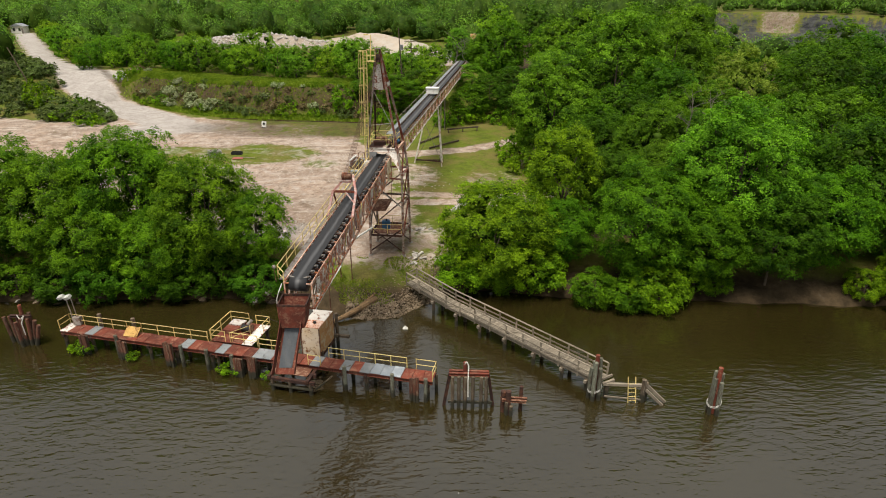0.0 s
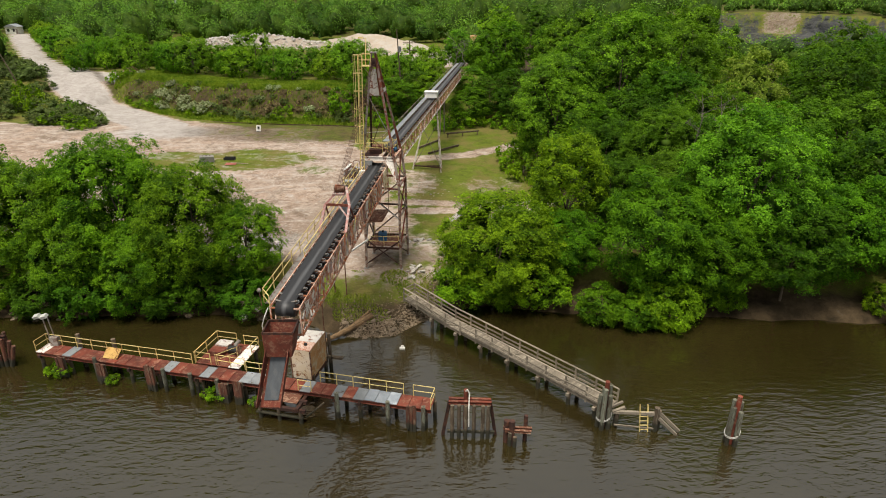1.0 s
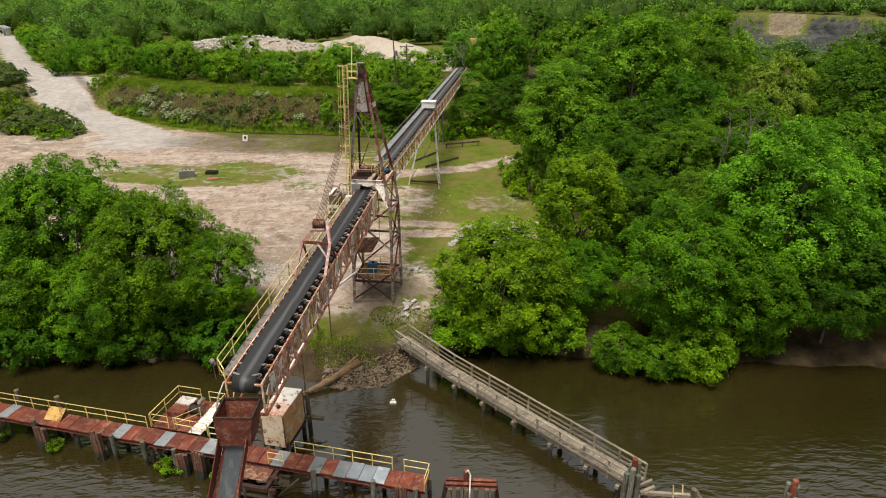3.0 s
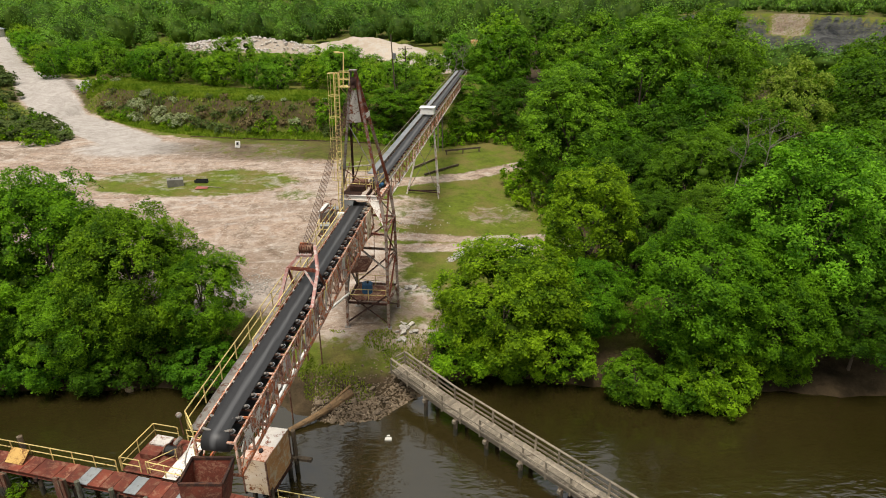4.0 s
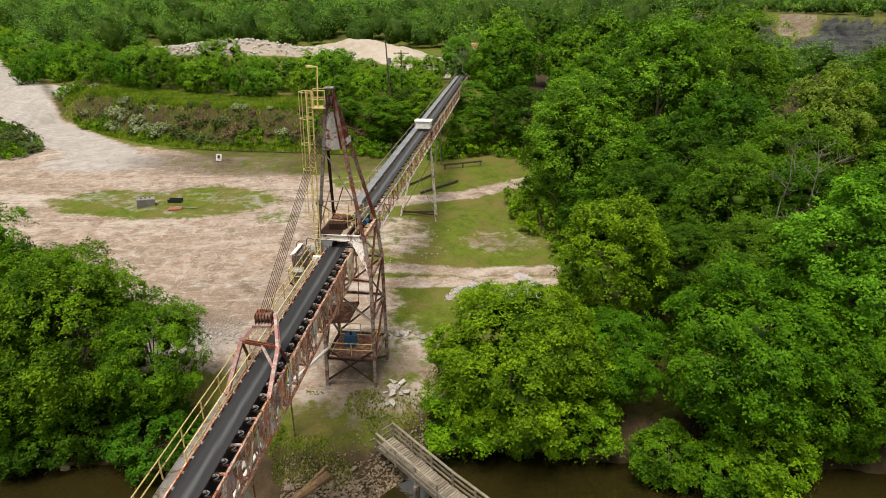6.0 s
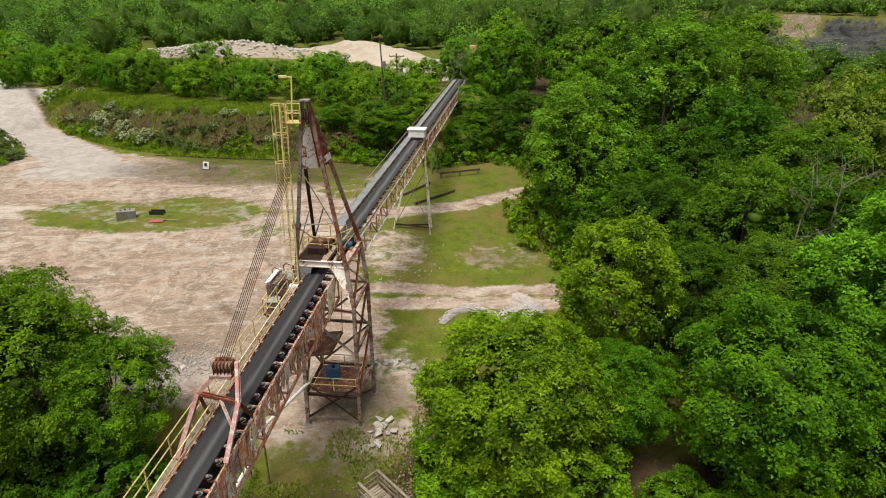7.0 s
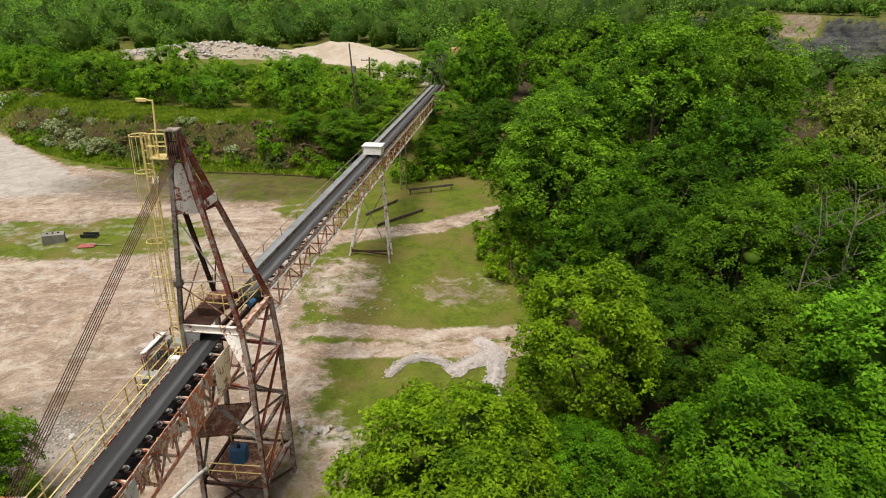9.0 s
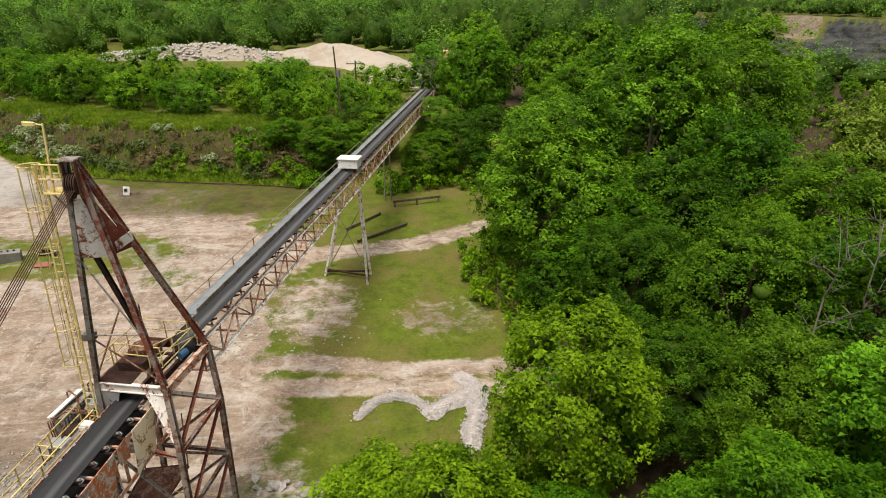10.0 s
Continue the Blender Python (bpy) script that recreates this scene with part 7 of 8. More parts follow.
# ---- machinery on the tower ----
def tower_winch():
    ob = thing("winch_house", (-9.3, 64.6, 11.9), "grey hoist winch with electrical boxes on a yellow-railed side platform", "winch")
    a, b, c, d = Vector((-10.1, 63.2, 11.9)), Vector((-8.5, 63.0, 11.9)), Vector((-8.3, 66.2, 11.9)), Vector((-9.9, 66.4, 11.9))
    bm = bmesh.new()
    prism(bm, [a, b, c, d], (0, 0, 0.08))
    part("platform", bm, M_RUST, ob)
    railing(ob, [b + Vector((-0.2, 0, 0)), a, d, c], 1.05, 1.2)
    for p in (a, d, (a + d) / 2):
        bm = bmesh.new()
        angle_bar(bm, p, Vector((-8.22, p.y + 0.3, p.z - 1.8)), 0.1)
        part("bracket", bm, M_RUST, ob)
    bm = bmesh.new()
    prism(bm, [Vector((-10.05, 64.25, 12.35)), Vector((-9.4, 64.15, 12.35)), Vector((-9.2, 66.05, 12.35)), Vector((-9.85, 66.15, 12.35))], (0, 0, 1.2))
    desk = part("cabinet", bm, M_GREYSTEEL, ob, "tall grey louvred cabinet")
    for k in range(9):
        p = Vector((-9.4, 64.15, 0)).lerp(Vector((-9.2, 66.05, 0)), (k + 0.5) / 9)
        bm = bmesh.new()
        block(bm, p + Vector((0.0, -0.03, 12.4)), p + Vector((0.07, 0.03, 13.5)))
        part("rib", bm, M_GALV, desk)
    bm = bmesh.new()
    prism(bm, [Vector((-10.15, 64.15, 13.55)), Vector((-9.75, 64.1, 13.72)), Vector((-9.52, 66.1, 13.72)), Vector((-9.95, 66.25, 13.55))], (0, 0, 0.07))
    part("cabinet_lid", bm, M_WHITEPIPE, desk, "pale sloping lid")
    bm = bmesh.new()
    tube(bm, (-9.4, 64.4, 12.7), (-8.7, 64.3, 12.7), 0.42, seg=16)
    part("drum", bm, M_DARKSTEEL, ob)
    for x in (-9.45, -8.7):
        bm = bmesh.new()
        tube(bm, (x, 64.4, 12.7), (x + 0.05, 64.39, 12.7), 0.55, seg=18)
        part("flange", bm, M_RUST, ob)
    bm = bmesh.new()
    block(bm, (-9.2, 65.1, 12.0), (-8.5, 65.8, 12.75))
    bmesh.ops.bevel(bm, geom=bm.edges[:], offset=0.06, segments=2)
    part("gearbox", bm, M_GREYSTEEL, ob)
    bm = bmesh.new()
    tube(bm, (-9.0, 63.5, 12.4), (-8.6, 64.0, 12.4), 0.2, seg=12)
    part("motor", bm, M_GREYSTEEL, ob)
    # lidded cabinets, pipe cage and a standing tank
    for x, y, w, d, z, h in ((-9.75, 65.3, 0.9, 1.1, 12.0, 0.95), (-9.0, 65.9, 0.7, 0.6, 12.0, 1.2), (-9.55, 63.7, 0.7, 0.6, 12.0, 0.6)):
        bm = bmesh.new()
        block(bm, (x - w / 2, y - d / 2, z), (x + w / 2, y + d / 2, z + h))
        bmesh.ops.bevel(bm, geom=bm.edges[:], offset=0.03, segments=1)
        cab = part("cabinet", bm, M_GREYSTEEL, ob)
        bm = bmesh.new()
        prism(bm, [Vector((x - w * 0.56, y - d * 0.56, z + h)), Vector((x + w * 0.56, y - d * 0.56, z + h)), Vector((x + w * 0.56, y + d * 0.56, z + h + 0.12)), Vector((x - w * 0.56, y + d * 0.56, z + h + 0.12))], (0, 0, 0.05))
        part("cabinet_lid", bm, M_GALV, cab, "pale grey lid")
    bm = bmesh.new()
    tube(bm, (-8.75, 65.1, 12.0), (-8.75, 65.1, 13.5), 0.24, seg=14)
    part("tank", bm, M_GREYSTEEL, ob)
    for x0, y0 in ((-10.0, 65.6), (-9.4, 66.25), (-8.7, 66.2)):
        bm = bmesh.new()
        path_tube(bm, [Vector((x0, y0, 11.98)), Vector((x0, y0, 13.9)), Vector((x0 + 0.2, y0 - 0.1, 14.1)), Vector((x0 + 0.75, y0 - 0.5, 14.1)), Vector((x0 + 0.85, y0 - 0.6, 13.3))], 0.035, 6)
        part("conduit", bm, M_RUST, ob)
    for k in range(3):
        bm = bmesh.new()
        path_tube(bm, [Vector((-9.95 + 0.1 * k, 64.0, 12.0)), Vector((-9.95 + 0.12 * k, 63.9, 13.6)), Vector((-9.3, 64.2 + 0.2 * k, 13.9)), Vector((-8.4, 64.8, 13.3))], 0.03, 5)
        part("conduit", bm, M_RUST, ob)
    bx = thing("switch_box", (-8.3, 64.2, 12.8), "pale grey switch box fixed beside the belt", "box")
    bm = bmesh.new()
    prism(bm, [Vector((-8.45, 63.6, 12.75)), Vector((-7.9, 63.52, 12.75)), Vector((-7.87, 63.87, 12.75)), Vector((-8.42, 63.95, 12.75))], (0, 0, 0.95))
    bmesh.ops.bevel(bm, geom=bm.edges[:], offset=0.03, segments=1)
    case = part("case", bm, M_WHITEPIPE, bx)
    bm = bmesh.new()
    prism(bm, [Vector((-8.42, 63.58, 12.82)), Vector((-7.94, 63.51, 12.82)), Vector((-7.94, 63.51, 13.6)), Vector((-8.42, 63.58, 13.6))], (0, -0.02, 0))
    part("lid", bm, M_WHITEPIPE, case)


tower_winch()


def drive_unit():
    ob = thing("belt_drive", (-6.0, 67.4, 14.85), "rusty belt drive with a blue motor on the tower deck", "motor")
    bm = bmesh.new()
    block(bm, (-7.4, 66.6, 14.83), (-6.2, 67.5, 15.5))
    bmesh.ops.bevel(bm, geom=bm.edges[:], offset=0.08, segments=2)
    part("gearbox", bm, M_RUST, ob)
    bm = bmesh.new()
    tube(bm, (-5.1, 66.8, 15.1), (-4.93, 67.2, 15.12), 0.17, seg=14)
    part("motor", bm, M_BLUE, ob, "blue painted motor")
    bm = bmesh.new()
    tube(bm, (-6.2, 67.0, 15.15), (-5.2, 66.85, 15.15), 0.08, seg=8)
    part("shaft", bm, M_DARKSTEEL, ob)
    bm = bmesh.new()
    prism(bm, [Vector((-7.6, 66.0, 14.83)), Vector((-6.4, 65.9, 14.83)), Vector((-6.3, 66.4, 14.83)), Vector((-7.5, 66.5, 14.83))], (0, 0, 0.45))
    part("guard", bm, M_DARKSTEEL, ob)


drive_unit()


def lower_platform():
    ob = thing("service_platform", (-6.3, 65.8, 5.1), "small railed service platform inside the tower foot", "platform")
    a, b, c, d = Vector((-7.9, 64.4, 5.1)), Vector((-4.7, 64.1, 5.1)), Vector((-4.3, 67.0, 5.1)), Vector((-7.6, 67.4, 5.1))
    bm = bmesh.new()
    prism(bm, [a, b, c, d], (0, 0, 0.07))
    part("plate", bm, M_RUST, ob)
    railing(ob, [a, b, c, d], 1.1, 1.5)
    bl = thing("blue_tank", (-6.7, 65.8, 5.17), "blue painted tank standing on the service platform", "tank")
    bm = bmesh.new()
    block(bm, (-7.0, 65.4, 5.17), (-6.1, 66.1, 6.15))
    bmesh.ops.bevel(bm, geom=bm.edges[:], offset=0.12, segments=2)
    part("shell", bm, M_BLUE, bl)
    bm = bmesh.new()
    tube(bm, (-6.5, 65.7, 6.15), (-6.5, 65.7, 6.35), 0.1, seg=10)
    part("cap", bm, M_BLACK, bl)
    pn = thing("spill_pan", (-7, 65.8, 7.8), "wide rusted steel spill pan slung across the tower", "pan")
    ring = [Vector((-8.35, 64.95, 7.6)), Vector((-7.95, 66.7, 8.3)), Vector((-5.95, 67.1, 8.2)), Vector((-6.55, 65.2, 7.6))]
    bm = bmesh.new()
    prism(bm, ring, (0, 0, 0.04))
    part("plate", bm, M_RUST, pn)
    for i, j in ((0, 1), (1, 2), (2, 3), (3, 0)):
        bm = bmesh.new()
        angle_bar(bm, ring[i], ring[j], 0.14, 0.02)
        part("rim", bm, M_RUST, pn)
    for p in (ring[1], ring[2]):
        bm = bmesh.new()
        tube(bm, p, p + Vector((0.1, 0.2, 3.2)), 0.03, seg=6)
        part("hanger", bm, M_RUST, pn)


lower_platform()

# torn sheets and clutter along the boom's inner side
ob = thing("boom_clutter", boom_at(0.5, 1.0), "ragged rusted guards and conduits along the boom", "guard")
rr = random.Random(12)
for i in range(190):
    s0 = 0.10 + 0.86 * rr.random()
    a = boom_at(s0, 1.02 + rr.uniform(0, 0.12), rr.uniform(-0.55, 0.1))
    bm = bmesh.new()
    if rr.random() < 0.58:
        w = rr.uniform(0.008, 0.026)
        b = boom_at(s0 + w, 1.12, -0.2)
        low = rr.uniform(1.0, 1.9) if 0.45 < s0 < 0.75 and rr.random() < 0.45 else rr.uniform(0.35, 1.1)
        ring = [a, Vector((b.x, b.y, a.z + rr.uniform(-0.1, 0.1))), Vector((b.x, b.y, a.z - low * rr.uniform(0.7, 1.1))), a.lerp(b, 0.55) - Vector((0, 0, low * rr.uniform(0.6, 0.9))), a - Vector((0, 0, low))]
        prism(bm, ring, BR_ * 0.015)
        part("guard_sheet", bm, rr.choice((M_ORANGE, M_FLAKE, M_FLAKE, M_PINK, M_WHITE)), ob)
    else:
        b = boom_at(s0 + rr.uniform(-0.03, 0.03), 0.95 + rr.uniform(-0.1, 0.2), rr.uniform(-2.0, -1.0))
        angle_bar(bm, a, b, 0.09)
        part("strut", bm, rr.choice((M_ORANGE, M_FLAKE, M_PINK, M_WHITE, M_YELLOW)), ob)
for z, sd in ((-0.35, 1.08), (-0.6, 1.06)):
    run = [boom_at(k / 12, sd + rr.uniform(-0.04, 0.04), z + rr.uniform(-0.08, 0.05)) for k in range(1, 13)]
    for p, q in zip(run, run[1:]):
        bm = bmesh.new()
        tube(bm, p, q, 0.03, seg=5)
        part("conduit", bm, M_RUST if z > -0.5 else M_GREYSTEEL, ob)
# lamp and loose hose at the boom head
ob = thing("boom_lamp", boom_at(0.985, -1.75, 0.6), "small grey work lamp on the boom's railing", "lamp")
bm = bmesh.new()
p = boom_at(0.985, -1.75, 0.75)
bmesh.ops.create_uvsphere(bm, u_segments=10, v_segments=6, radius=0.14, matrix=Matrix.Translation(p))
part("shade", bm, M_GREYSTEEL, ob)
bm = bmesh.new()
tube(bm, boom_at(0.985, -1.7, -0.4), p, 0.03)
part("stem", bm, M_RUST, ob)
ob = thing("loose_hose", boom_at(1.0, -1.3, -0.6), "pale hose dangling from the boom head", "hose")
bm = bmesh.new()
path_tube(bm, [boom_at(0.985, -1.3, -0.5), boom_at(1.0, -1.45, -1.0), boom_at(1.0, -1.65, -1.6), boom_at(1.0, -1.6, -2.2)], 0.04, 6)
part("tube", bm, M_ROPE, ob)
ob = thing("mooring_cable", (-14, 46, 3), "thin cable slung from the platform to the boom", "cable")
bm = bmesh.new()
path_tube(bm, [Vector((-16.6, 49.2, 2.9)), Vector((-14.5, 48.2, 2.7)), Vector((-12.5, 46.5, 3.6)), Vector((-11.2, 43.5, 9.8))], 0.025, 5)
part("wire", bm, M_BLACK, ob)


# ---- yard ----
def concrete_block():
    x, y = -38.9, 101.8
    z = gz(x, y)
    ob = thing("concrete_block", (x, y, z), "weathered grey concrete block standing on the grass", "block")
    bm = bmesh.new()
    bmesh.ops.create_cube(bm, size=1, matrix=Matrix.Translation((x, y, z + 0.55)) @ pose(0, 0, 0, 4, 3, 25) @ Matrix.Diagonal((2.2, 1.1, 1.1, 1)))
    bmesh.ops.bevel(bm, geom=bm.edges[:], offset=0.08, segments=2)
    part("body", bm, M_CONCRETE, ob)
    for k in (-0.55, 0, 0.55):
        bm = bmesh.new()
        tube(bm, (x + k * 0.9, y + k * 0.42, z + 1.1), (x + k * 0.9, y + k * 0.42, z + 1.22), 0.1)
        part("lifting_stud", bm, M_DARKSTEEL, ob)


concrete_block()
x, y = -35.6, 103.2
ob = thing("black_trough", (x, y, gz(x, y)), "low black trough lying on the grass", "trough")
for k, w in ((-0.35, 0.08), (0.35, 0.08)):
    bm = bmesh.new()
    beam(bm, (x - 0.9, y + k, gz(x, y) + 0.25), (x + 0.9, y + k, gz(x, y) + 0.25), w, 0.45)
    part("side", bm, M_BLACK, ob)
bm = bmesh.new()
block(bm, (x - 0.9, y - 0.32, gz(x, y)), (x + 0.9, y + 0.32, gz(x, y) + 0.1))
part("base", bm, M_BLACK, ob)
x, y = -34.6, 100.6
ob = thing("red_plate", (x, y, gz(x, y)), "dull red steel plate with a pale pole on the grass", "plate")
bm = bmesh.new()
prism(bm, [Vector((x - 0.9, y - 0.5, gz(x, y) + 0.05)), Vector((x + 0.9, y - 0.3, gz(x, y) + 0.06)), Vector((x + 0.8, y + 0.5, gz(x, y) + 0.2)), Vector((x - 0.8, y + 0.4, gz(x, y) + 0.18))], (0, 0, 0.05))
part("sheet", bm, M_REDPLATE, ob)
bm = bmesh.new()
tube(bm, (x - 0.2, y + 0.35, gz(x, y) + 0.25), (x + 2.8, y + 0.15, gz(x, y) + 0.12), 0.06)
part("pole", bm, M_WOOD, ob)


def white_machine():
    x, y = -35.8, 121.8
    z = gz(x, y)
    ob = thing("white_pump_box", (x, y, z), "small white tilted pump box on the bare ground", "machine")
    bm = bmesh.new()
    bmesh.ops.create_cube(bm, size=1, matrix=Matrix.Translation((x, y, z + 0.58)) @ pose(0, 0, 0, -12, 10, 30) @ Matrix.Diagonal((0.75, 0.7, 1.15, 1)))
    bmesh.ops.bevel(bm, geom=bm.edges[:], offset=0.1, segments=2)
    part("body", bm, M_WHITEPIPE, ob)
    bm = bmesh.new()
    bmesh.ops.create_cube(bm, size=1, matrix=Matrix.Translation((x + 0.1, y - 0.33, z + 0.8)) @ pose(0, 0, 0, -12, 10, 30) @ Matrix.Diagonal((0.36, 0.1, 0.4, 1)))
    part("grille", bm, M_BLACK, ob)


white_machine()


def sign(x, y, h, w, label):
    z = gz(x, y)
    ob = thing("sign", (x, y, z), label, "sign")
    bm = bmesh.new()
    tube(bm, (x, y, z - 0.3), (x, y, z + h), 0.05)
    part("post", bm, M_GREYSTEEL, ob)
    bm = bmesh.new()
    prism(bm, [Vector((x - w / 2, y - 0.06, z + h - w)), Vector((x + w / 2, y - 0.06, z + h - w)), Vector((x + w / 2, y - 0.06, z + h)), Vector((x - w / 2, y - 0.06, z + h))], (0, 0.03, 0))
    plate = part("plate", bm, M_WHITEPIPE, ob, "white plate with dark unreadable lines")
    for k in (0.3, 0.5, 0.7):
        bm = bmesh.new()
        beam(bm, (x - w * 0.3, y - 0.068, z + h - w * k), (x + w * 0.3, y - 0.068, z + h - w * k), 0.01, w * 0.08)
        part("writing_bar", bm, M_BLACK, plate)


sign(-72.0, 131.0, 1.7, 0.9, "white sign board on a thin post beside the road")


def utility_pole(x, y, top, arms, label, lean=0.0, box=False):
    z = gz(x, y)
    ob = thing("utility_pole", (x, y, z), label, "utility pole", "utility poles")
    bm = bmesh.new()
    tube(bm, (x, y, z - 0.5), (x + lean, y, top), 0.17, 0.11, 10)
    part("pole", bm, M_PILE, ob)
    for k in range(arms):
        zz = top - 0.5 - k * 1.6
        bm = bmesh.new()
        beam(bm, (x - 1.5 + lean, y - 0.15, zz), (x + 1.5 + lean, y - 0.15, zz), 0.12, 0.14)
        part("crossarm", bm, M_PILE, ob)
        for e in (-1.35, -0.5, 0.5, 1.35):
            bm = bmesh.new()
            tube(bm, (x + e + lean, y - 0.15, zz + 0.05), (x + e + lean, y - 0.15, zz + 0.28), 0.06, 0.04, 8)
            part("insulator", bm, M_GREYSTEEL, ob)
    if box:
        bm = bmesh.new()
        tube(bm, (x + 0.35 + lean * 0.6, y - 0.2, top - 4.6), (x + 0.35 + lean * 0.6, y - 0.2, top - 3.5), 0.32, seg=14)
        part("transformer", bm, M_GALV, ob)


utility_pole(-9.2, 142, 22.4, 0, "tall grey wooden pole with a small transformer", -0.6, True)
utility_pole(-7.4, 148.5, 19.6, 2, "grey wooden pole with two crossarms")
utility_pole(-104, 157, 17.0, 0, "leaning dark wooden pole in the roadside scrub", -3.0)


def timber_rail(a, b, posts, label, name="timber_rail", h=0.75):
    a, b = Vector((*a, gz(*a))), Vector((*b, gz(*b)))
    ob = thing(name, a, label, "barrier", "timber barriers")
    bm = bmesh.new()
    beam(bm, a + Vector((0, 0, h)), b + Vector((0, 0, h)), 0.22, 0.28)
    part("rail", bm, M_PILE, ob)
    for i in range(posts):
        p = a.lerp(b, (i + 0.08) / (posts - 0.84))
        bm = bmesh.new()
        beam(bm, p - Vector((0, 0, 0.3)), p + Vector((0, 0, h - 0.1)), 0.2, 0.2)
        part("post", bm, M_PILE, ob)


timber_rail((0.8, 117.2), (6.9, 119.2), 3, "dark timber barrier rail at the field's edge")
timber_rail((-4.2, 109.6), (-0.6, 114.6), 3, "dark timber kerb beam on the grass", "kerb_beam", 0.25)
timber_rail((-2.4, 106.2), (2.9, 111.2), 3, "dark timber kerb beam on the grass", "kerb_beam", 0.25)


def pipe_stand():
    ob = thing("standpipe", (-0.3, 119.5, 5), "pair of thin standpipes beside the conveyor", "pipe")
    for x, y, t in ((-0.4, 119.5, 10.8), (0.35, 119.8, 11.6)):
        bm = bmesh.new()
        tube(bm, (x, y, gz(x, y) - 0.2), (x, y, t), 0.1, seg=8)
        part("tube", bm, M_WOOD, ob)


pipe_stand()


# ---- gravel windrow ----
def heap(name, lines, h, w, material, label, category, seed, res=0.22):
    """A ridge of loose stone along lines (x, y, share of the height)."""
    xs = [p[0] for l in lines for p in l]
    ys = [p[1] for l in lines for p in l]
    gx, gy = np.meshgrid(np.arange(min(xs) - w * 1.4, max(xs) + w * 1.4, res), np.arange(min(ys) - w * 1.4, max(ys) + w * 1.4, res))
    top = np.full(gx.shape, -0.25)
    for l in lines:
        for (ax, ay, ah), (bx, by, bh) in zip(l, l[1:]):
            ux, uy = bx - ax, by - ay
            t = np.clip(((gx - ax) * ux + (gy - ay) * uy) / (ux * ux + uy * uy), 0, 1)
            d = np.hypot(gx - ax - t * ux, gy - ay - t * uy) / (w * (0.9 + 0.25 * wave(gx, gy, 1.3 / w, seed)))
            top = np.maximum(top, (ah + (bh - ah) * t) * h * np.maximum(0, 1 - d ** 1.6) - 0.12 * (d > 1) - 0.02)
    top += (top > 0) * (0.10 * h * wave(gx, gy, 3.0 / w, seed + 2) + 0.06 * h * wave(gx, gy, 9.0 / w, seed + 5))
    z = height(gx, gy) + top
    n0, n1 = gx.shape
    i = (np.arange(n0 - 1)[:, None] * n1 + np.arange(n1 - 1)).ravel()
    q = np.stack((i, i + 1, i + n1 + 1, i + n1), 1)
    tt = top.ravel()
    q = q[(tt[q] > -0.13).any(1)]
    me = arrays_mesh(name, np.stack((gx, gy, z), 2).reshape(-1, 3), q, material)
    return tagged(new(name, me), label, category, kind="stuff"), (gx.ravel(), gy.ravel(), z.ravel(), tt)


ARM = [[(1.3, 77.2, 0.7), (2.2, 78.7, 1.0), (3.6, 79.4, 1.0), (5.2, 78.9, 0.9), (6.3, 77.9, 0.5)]]
WIND = [[(6.5, 77.7, 0.7), (7.7, 78.7, 1.0), (9.2, 79.7, 1.1), (10.1, 79.5, 1.0)], [(10.0, 79.4, 1.0), (9.6, 77.6, 1.1), (9.3, 75.8, 1.1), (9.1, 74.4, 0.7)], [(8.6, 81.8, 0.25), (9.4, 81.0, 0.35), (10.0, 79.8, 0.5)]]
_, h1 = heap("gravel_heap", ARM, 0.32, 0.44, M_GRAVEL, "thin curving trail of loose white gravel on grass", "gravel", 5.0)
_, h2 = heap("gravel_heap", WIND, 0.5, 0.8, M_GRAVEL, "forked heap of loose white gravel on the grass", "gravel", 3.0)
hx, hy_, hz_, ht = (np.concatenate(q) for q in zip(h1, h2))
hk = np.nonzero(ht > 0.03)[0]


def on_heap(rng, n):
    i = rng.choice(hk, n)
    return np.stack((hx[i] + rng.normal(0, 0.15, n), hy_[i] + rng.normal(0, 0.15, n), hz_[i] + 0.02), 1)


scattered("gravel_stones", 5200, on_heap, (0.035, 0.08), M_GRAVEL, "loose white gravel stones", "stones", 6)


def yard_stones(rng, n):
    k = rng.integers(0, 3, n)
    cx, cy = np.array((-21.0, -20.0, -8))[k], np.array((70.3, 71.5, 88))[k]
    x, y = cx + rng.normal(0, 1, n) * np.array((3.2, 2.0, 4))[k], cy + rng.normal(0, 1, n) * np.array((0.9, 1.4, 3))[k]
    return np.stack((x, y, height(x, y) + 0.01), 1)


scattered("yard_stones", 900, yard_stones, (0.05, 0.16), M_ROCK, "grey stones scattered over the yard", "stones", 7)
for x, y, r in ((-19.6, 70.4, 0.35), (-20.3, 70.9, 0.3), (-21.5, 70.6, 0.4), (-18.9, 70.9, 0.25), (-22.6, 71.0, 0.4), (-23.5, 70.5, 0.35)):
    rock(ROCKS, x, y, r, "grey stone in the rubble row beside the yard", "rubble row")

# ---- stockpiles ----
heap("sand_stockpile", [[(-38, 254, 0.8), (-33, 256, 1.0), (-24, 252, 0.9), (-12, 240, 0.62), (-3, 222, 0.42), (2, 204, 0.3)]], 5.6, 13.0, M_SAND, "large pale stockpile of crushed sand beyond the trees", "stockpile", 2.0, 1.0)
_, (rx, ry, rz, rt) = heap("rubble_stockpile", [[(-104, 262, 0.35), (-90, 260, 0.7), (-74, 262, 1.0), (-66, 262, 0.8), (-54, 258, 0.5), (-44, 252, 0.45)]], 4.8, 10.0, M_SAND, "long stockpile of rubble with weeds on its crest", "stockpile", 4.0, 1.0)
rk = np.nonzero(rt > 0.5)[0]


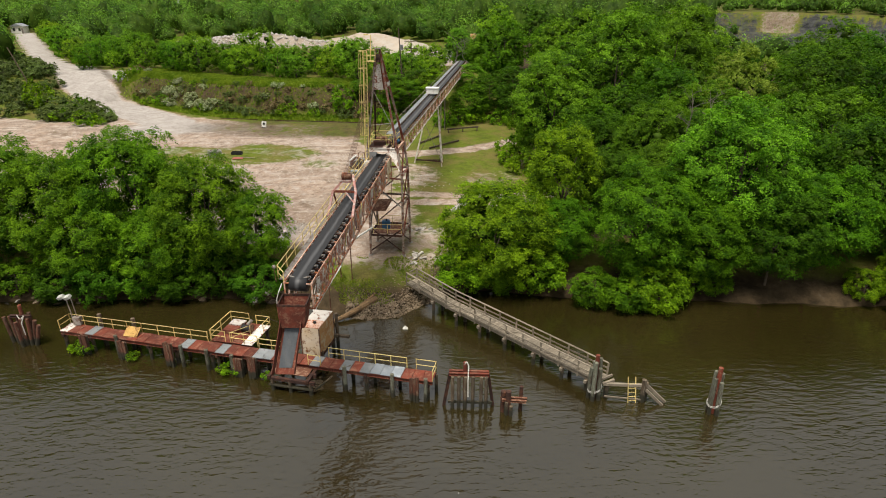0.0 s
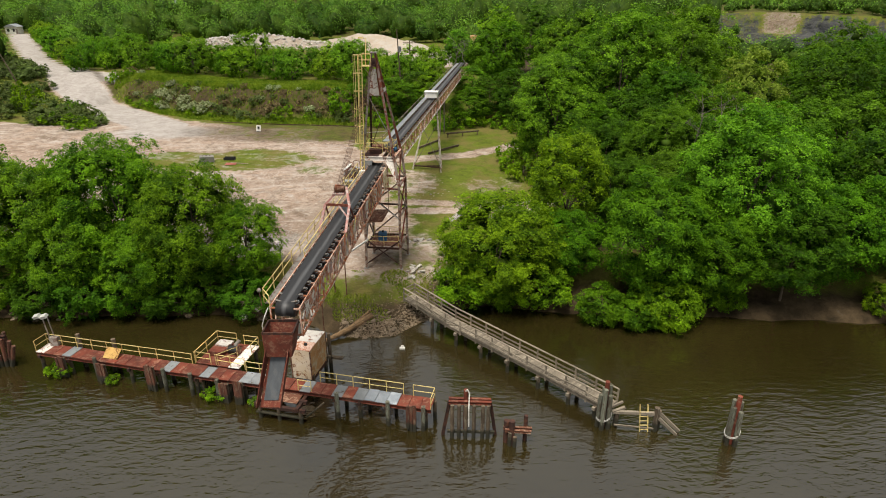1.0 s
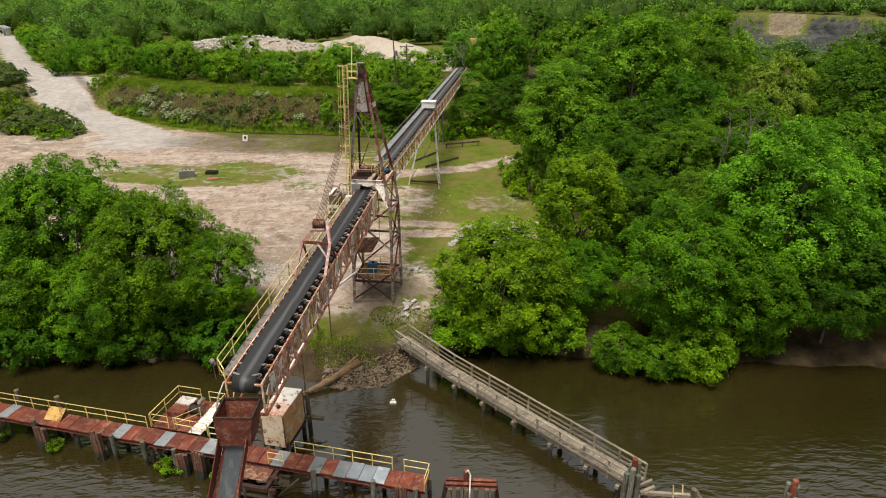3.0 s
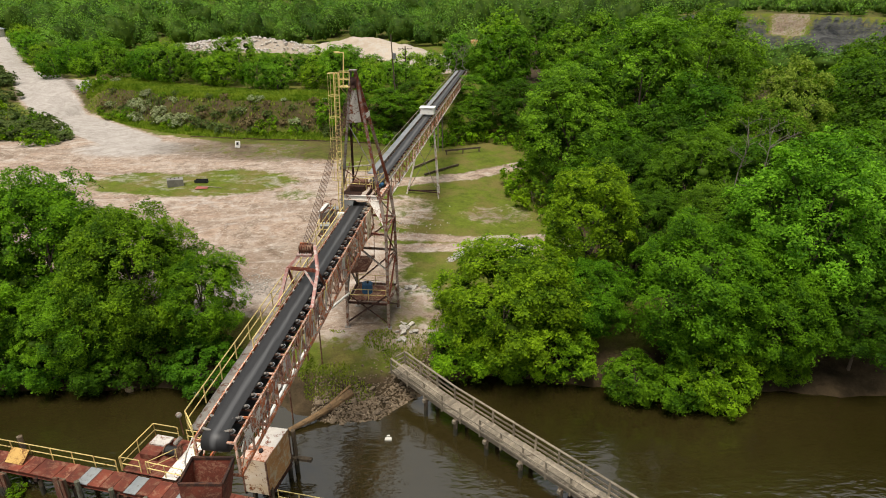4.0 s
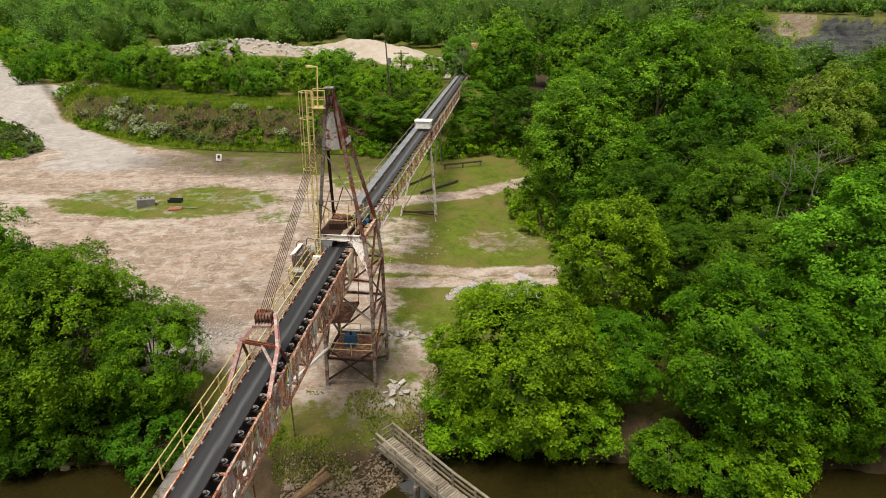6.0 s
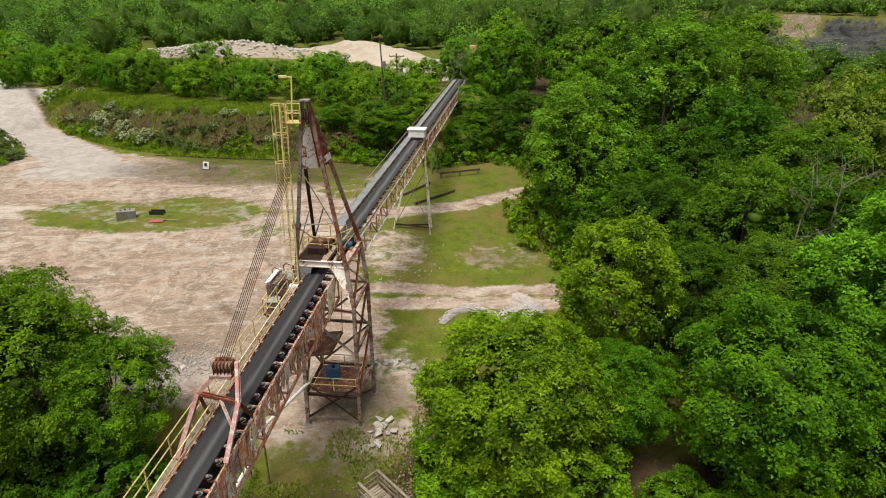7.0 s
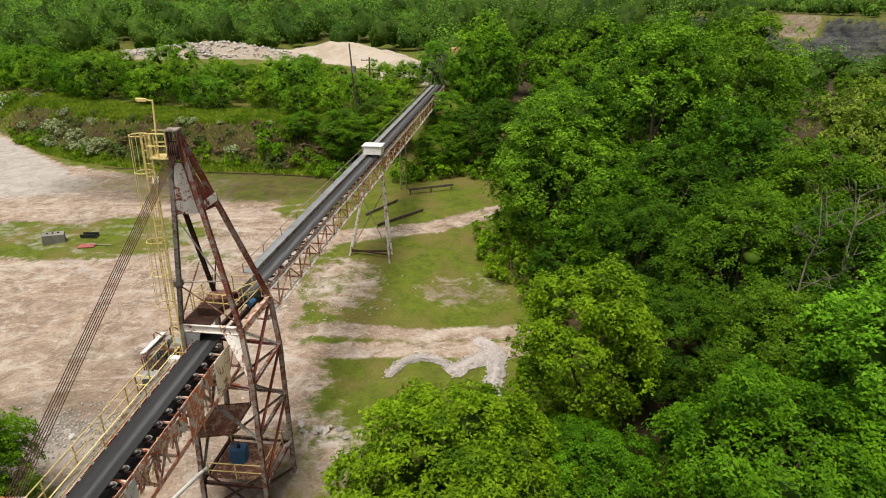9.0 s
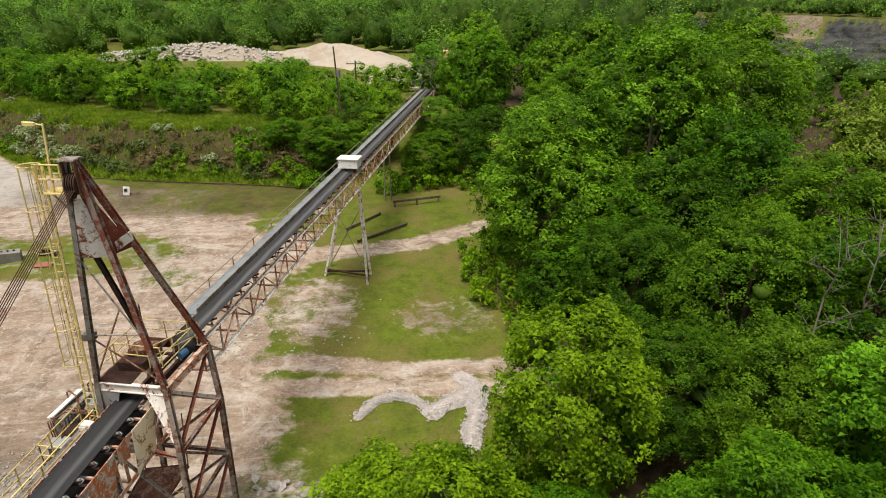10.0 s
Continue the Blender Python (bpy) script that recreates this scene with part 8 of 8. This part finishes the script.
def on_rubble(rng, n):
    i = rng.choice(rk, n)
    k = wave(rx[i], ry[i], 0.12, 3.0) > -0.1
    i = np.where(k, i, rng.choice(rk, n))
    return np.stack((rx[i] + rng.uniform(-1, 1, n), ry[i] + rng.uniform(-1, 1, n), rz[i] + 0.1), 1)


scattered("rubble_slabs", 1500, on_rubble, (0.2, 0.8), M_ROCK, "grey broken slabs on the rubble stockpile", "rubble", 9)

# ---- far structures ----
def far_gantry():
    ob = thing("far_gantry", (11, 172, 11), "distant rusted conveyor gantry standing among the trees", "gantry")
    a, b = Vector((8.5, 172, 16.8)), Vector((19, 166, 15.6))
    for off in (0, 1.6):
        for z in (0, 1.6):
            bm = bmesh.new()
            beam(bm, a + Vector((0, off, z)), b + Vector((0, off, z)), 0.25, 0.3)
            part("chord", bm, M_RUST, ob)
    for i in range(9):
        p, q = a.lerp(b, i / 9), a.lerp(b, (i + 1) / 9)
        bm = bmesh.new()
        beam(bm, p + Vector((0, 0, 0 if i % 2 else 1.6)), q + Vector((0, 0, 1.6 if i % 2 else 0)), 0.16, 0.16)
        part("diagonal", bm, M_RUST, ob)
    for p in (a, a + Vector((1.6, 0.8, 0))):
        bm = bmesh.new()
        beam(bm, (p.x, p.y, gz(p.x, p.y)), p + Vector((0, 0, 2.4)), 0.4, 0.4)
        part("leg", bm, M_WOOD, ob)
    bm = bmesh.new()
    block(bm, a + Vector((-1.2, -0.8, -1.2)), a + Vector((0.6, 1.4, 2.2)))
    part("head_box", bm, M_BOXRUST, ob)


far_gantry()


def booth(x, y, w, d, h, label, name="site_booth"):
    z = gz(x, y)
    ob = thing(name, (x, y, z), label, "building")
    bm = bmesh.new()
    block(bm, (x - w / 2, y - d / 2, z - 0.2), (x + w / 2, y + d / 2, z + h))
    part("wall", bm, M_WHITEPIPE, ob)
    bm = bmesh.new()
    e = 0.4
    prism(bm, [Vector((x - w / 2 - e, y - d / 2 - e, z + h)), Vector((x + w / 2 + e, y - d / 2 - e, z + h)), Vector((x, y - d / 2 - e, z + h + w * 0.22))], (0, d + 2 * e, 0))
    part("roof", bm, M_GALV, ob)
    for k in (-0.25, 0.2):
        bm = bmesh.new()
        block(bm, (x + w * k - 0.5, y - d / 2 - 0.05, z + h * 0.35), (x + w * k + 0.5, y - d / 2 + 0.02, z + h * 0.75))
        part("window", bm, M_BLACK, ob)
    bm = bmesh.new()
    block(bm, (x + w * 0.34, y - d / 2 - 0.05, z), (x + w * 0.34 + 0.9, y - d / 2 + 0.02, z + h * 0.72))
    part("door", bm, M_GREYSTEEL, ob)


booth(-191, 292, 5.5, 4, 3.0, "small white site office beside the quarry road")
booth(-182, 446, 20, 12, 4.5, "long pale shed far off among the woods", "far_shed")


# ---- old pipe along the foot of the bank ----
def ground_pipe():
    ob = thing("steel_pipe", (-28, 126.5, gz(-28, 126.5)), "long thin rusted pipe lying along the bank's foot", "pipe")
    pts = [(-47, 129.2), (-38, 127.8), (-32, 126.9), (-24, 126.0), (-17, 125.2), (-9.5, 123.6)]
    for (ax, ay), (bx, by) in zip(pts, pts[1:]):
        bm = bmesh.new()
        tube(bm, Vector((ax, ay, gz(ax, ay) + 0.18)), Vector((bx, by, gz(bx, by) + 0.14)), 0.07)
        part("pipe_length", bm, M_DARKSTEEL, ob)


ground_pipe()
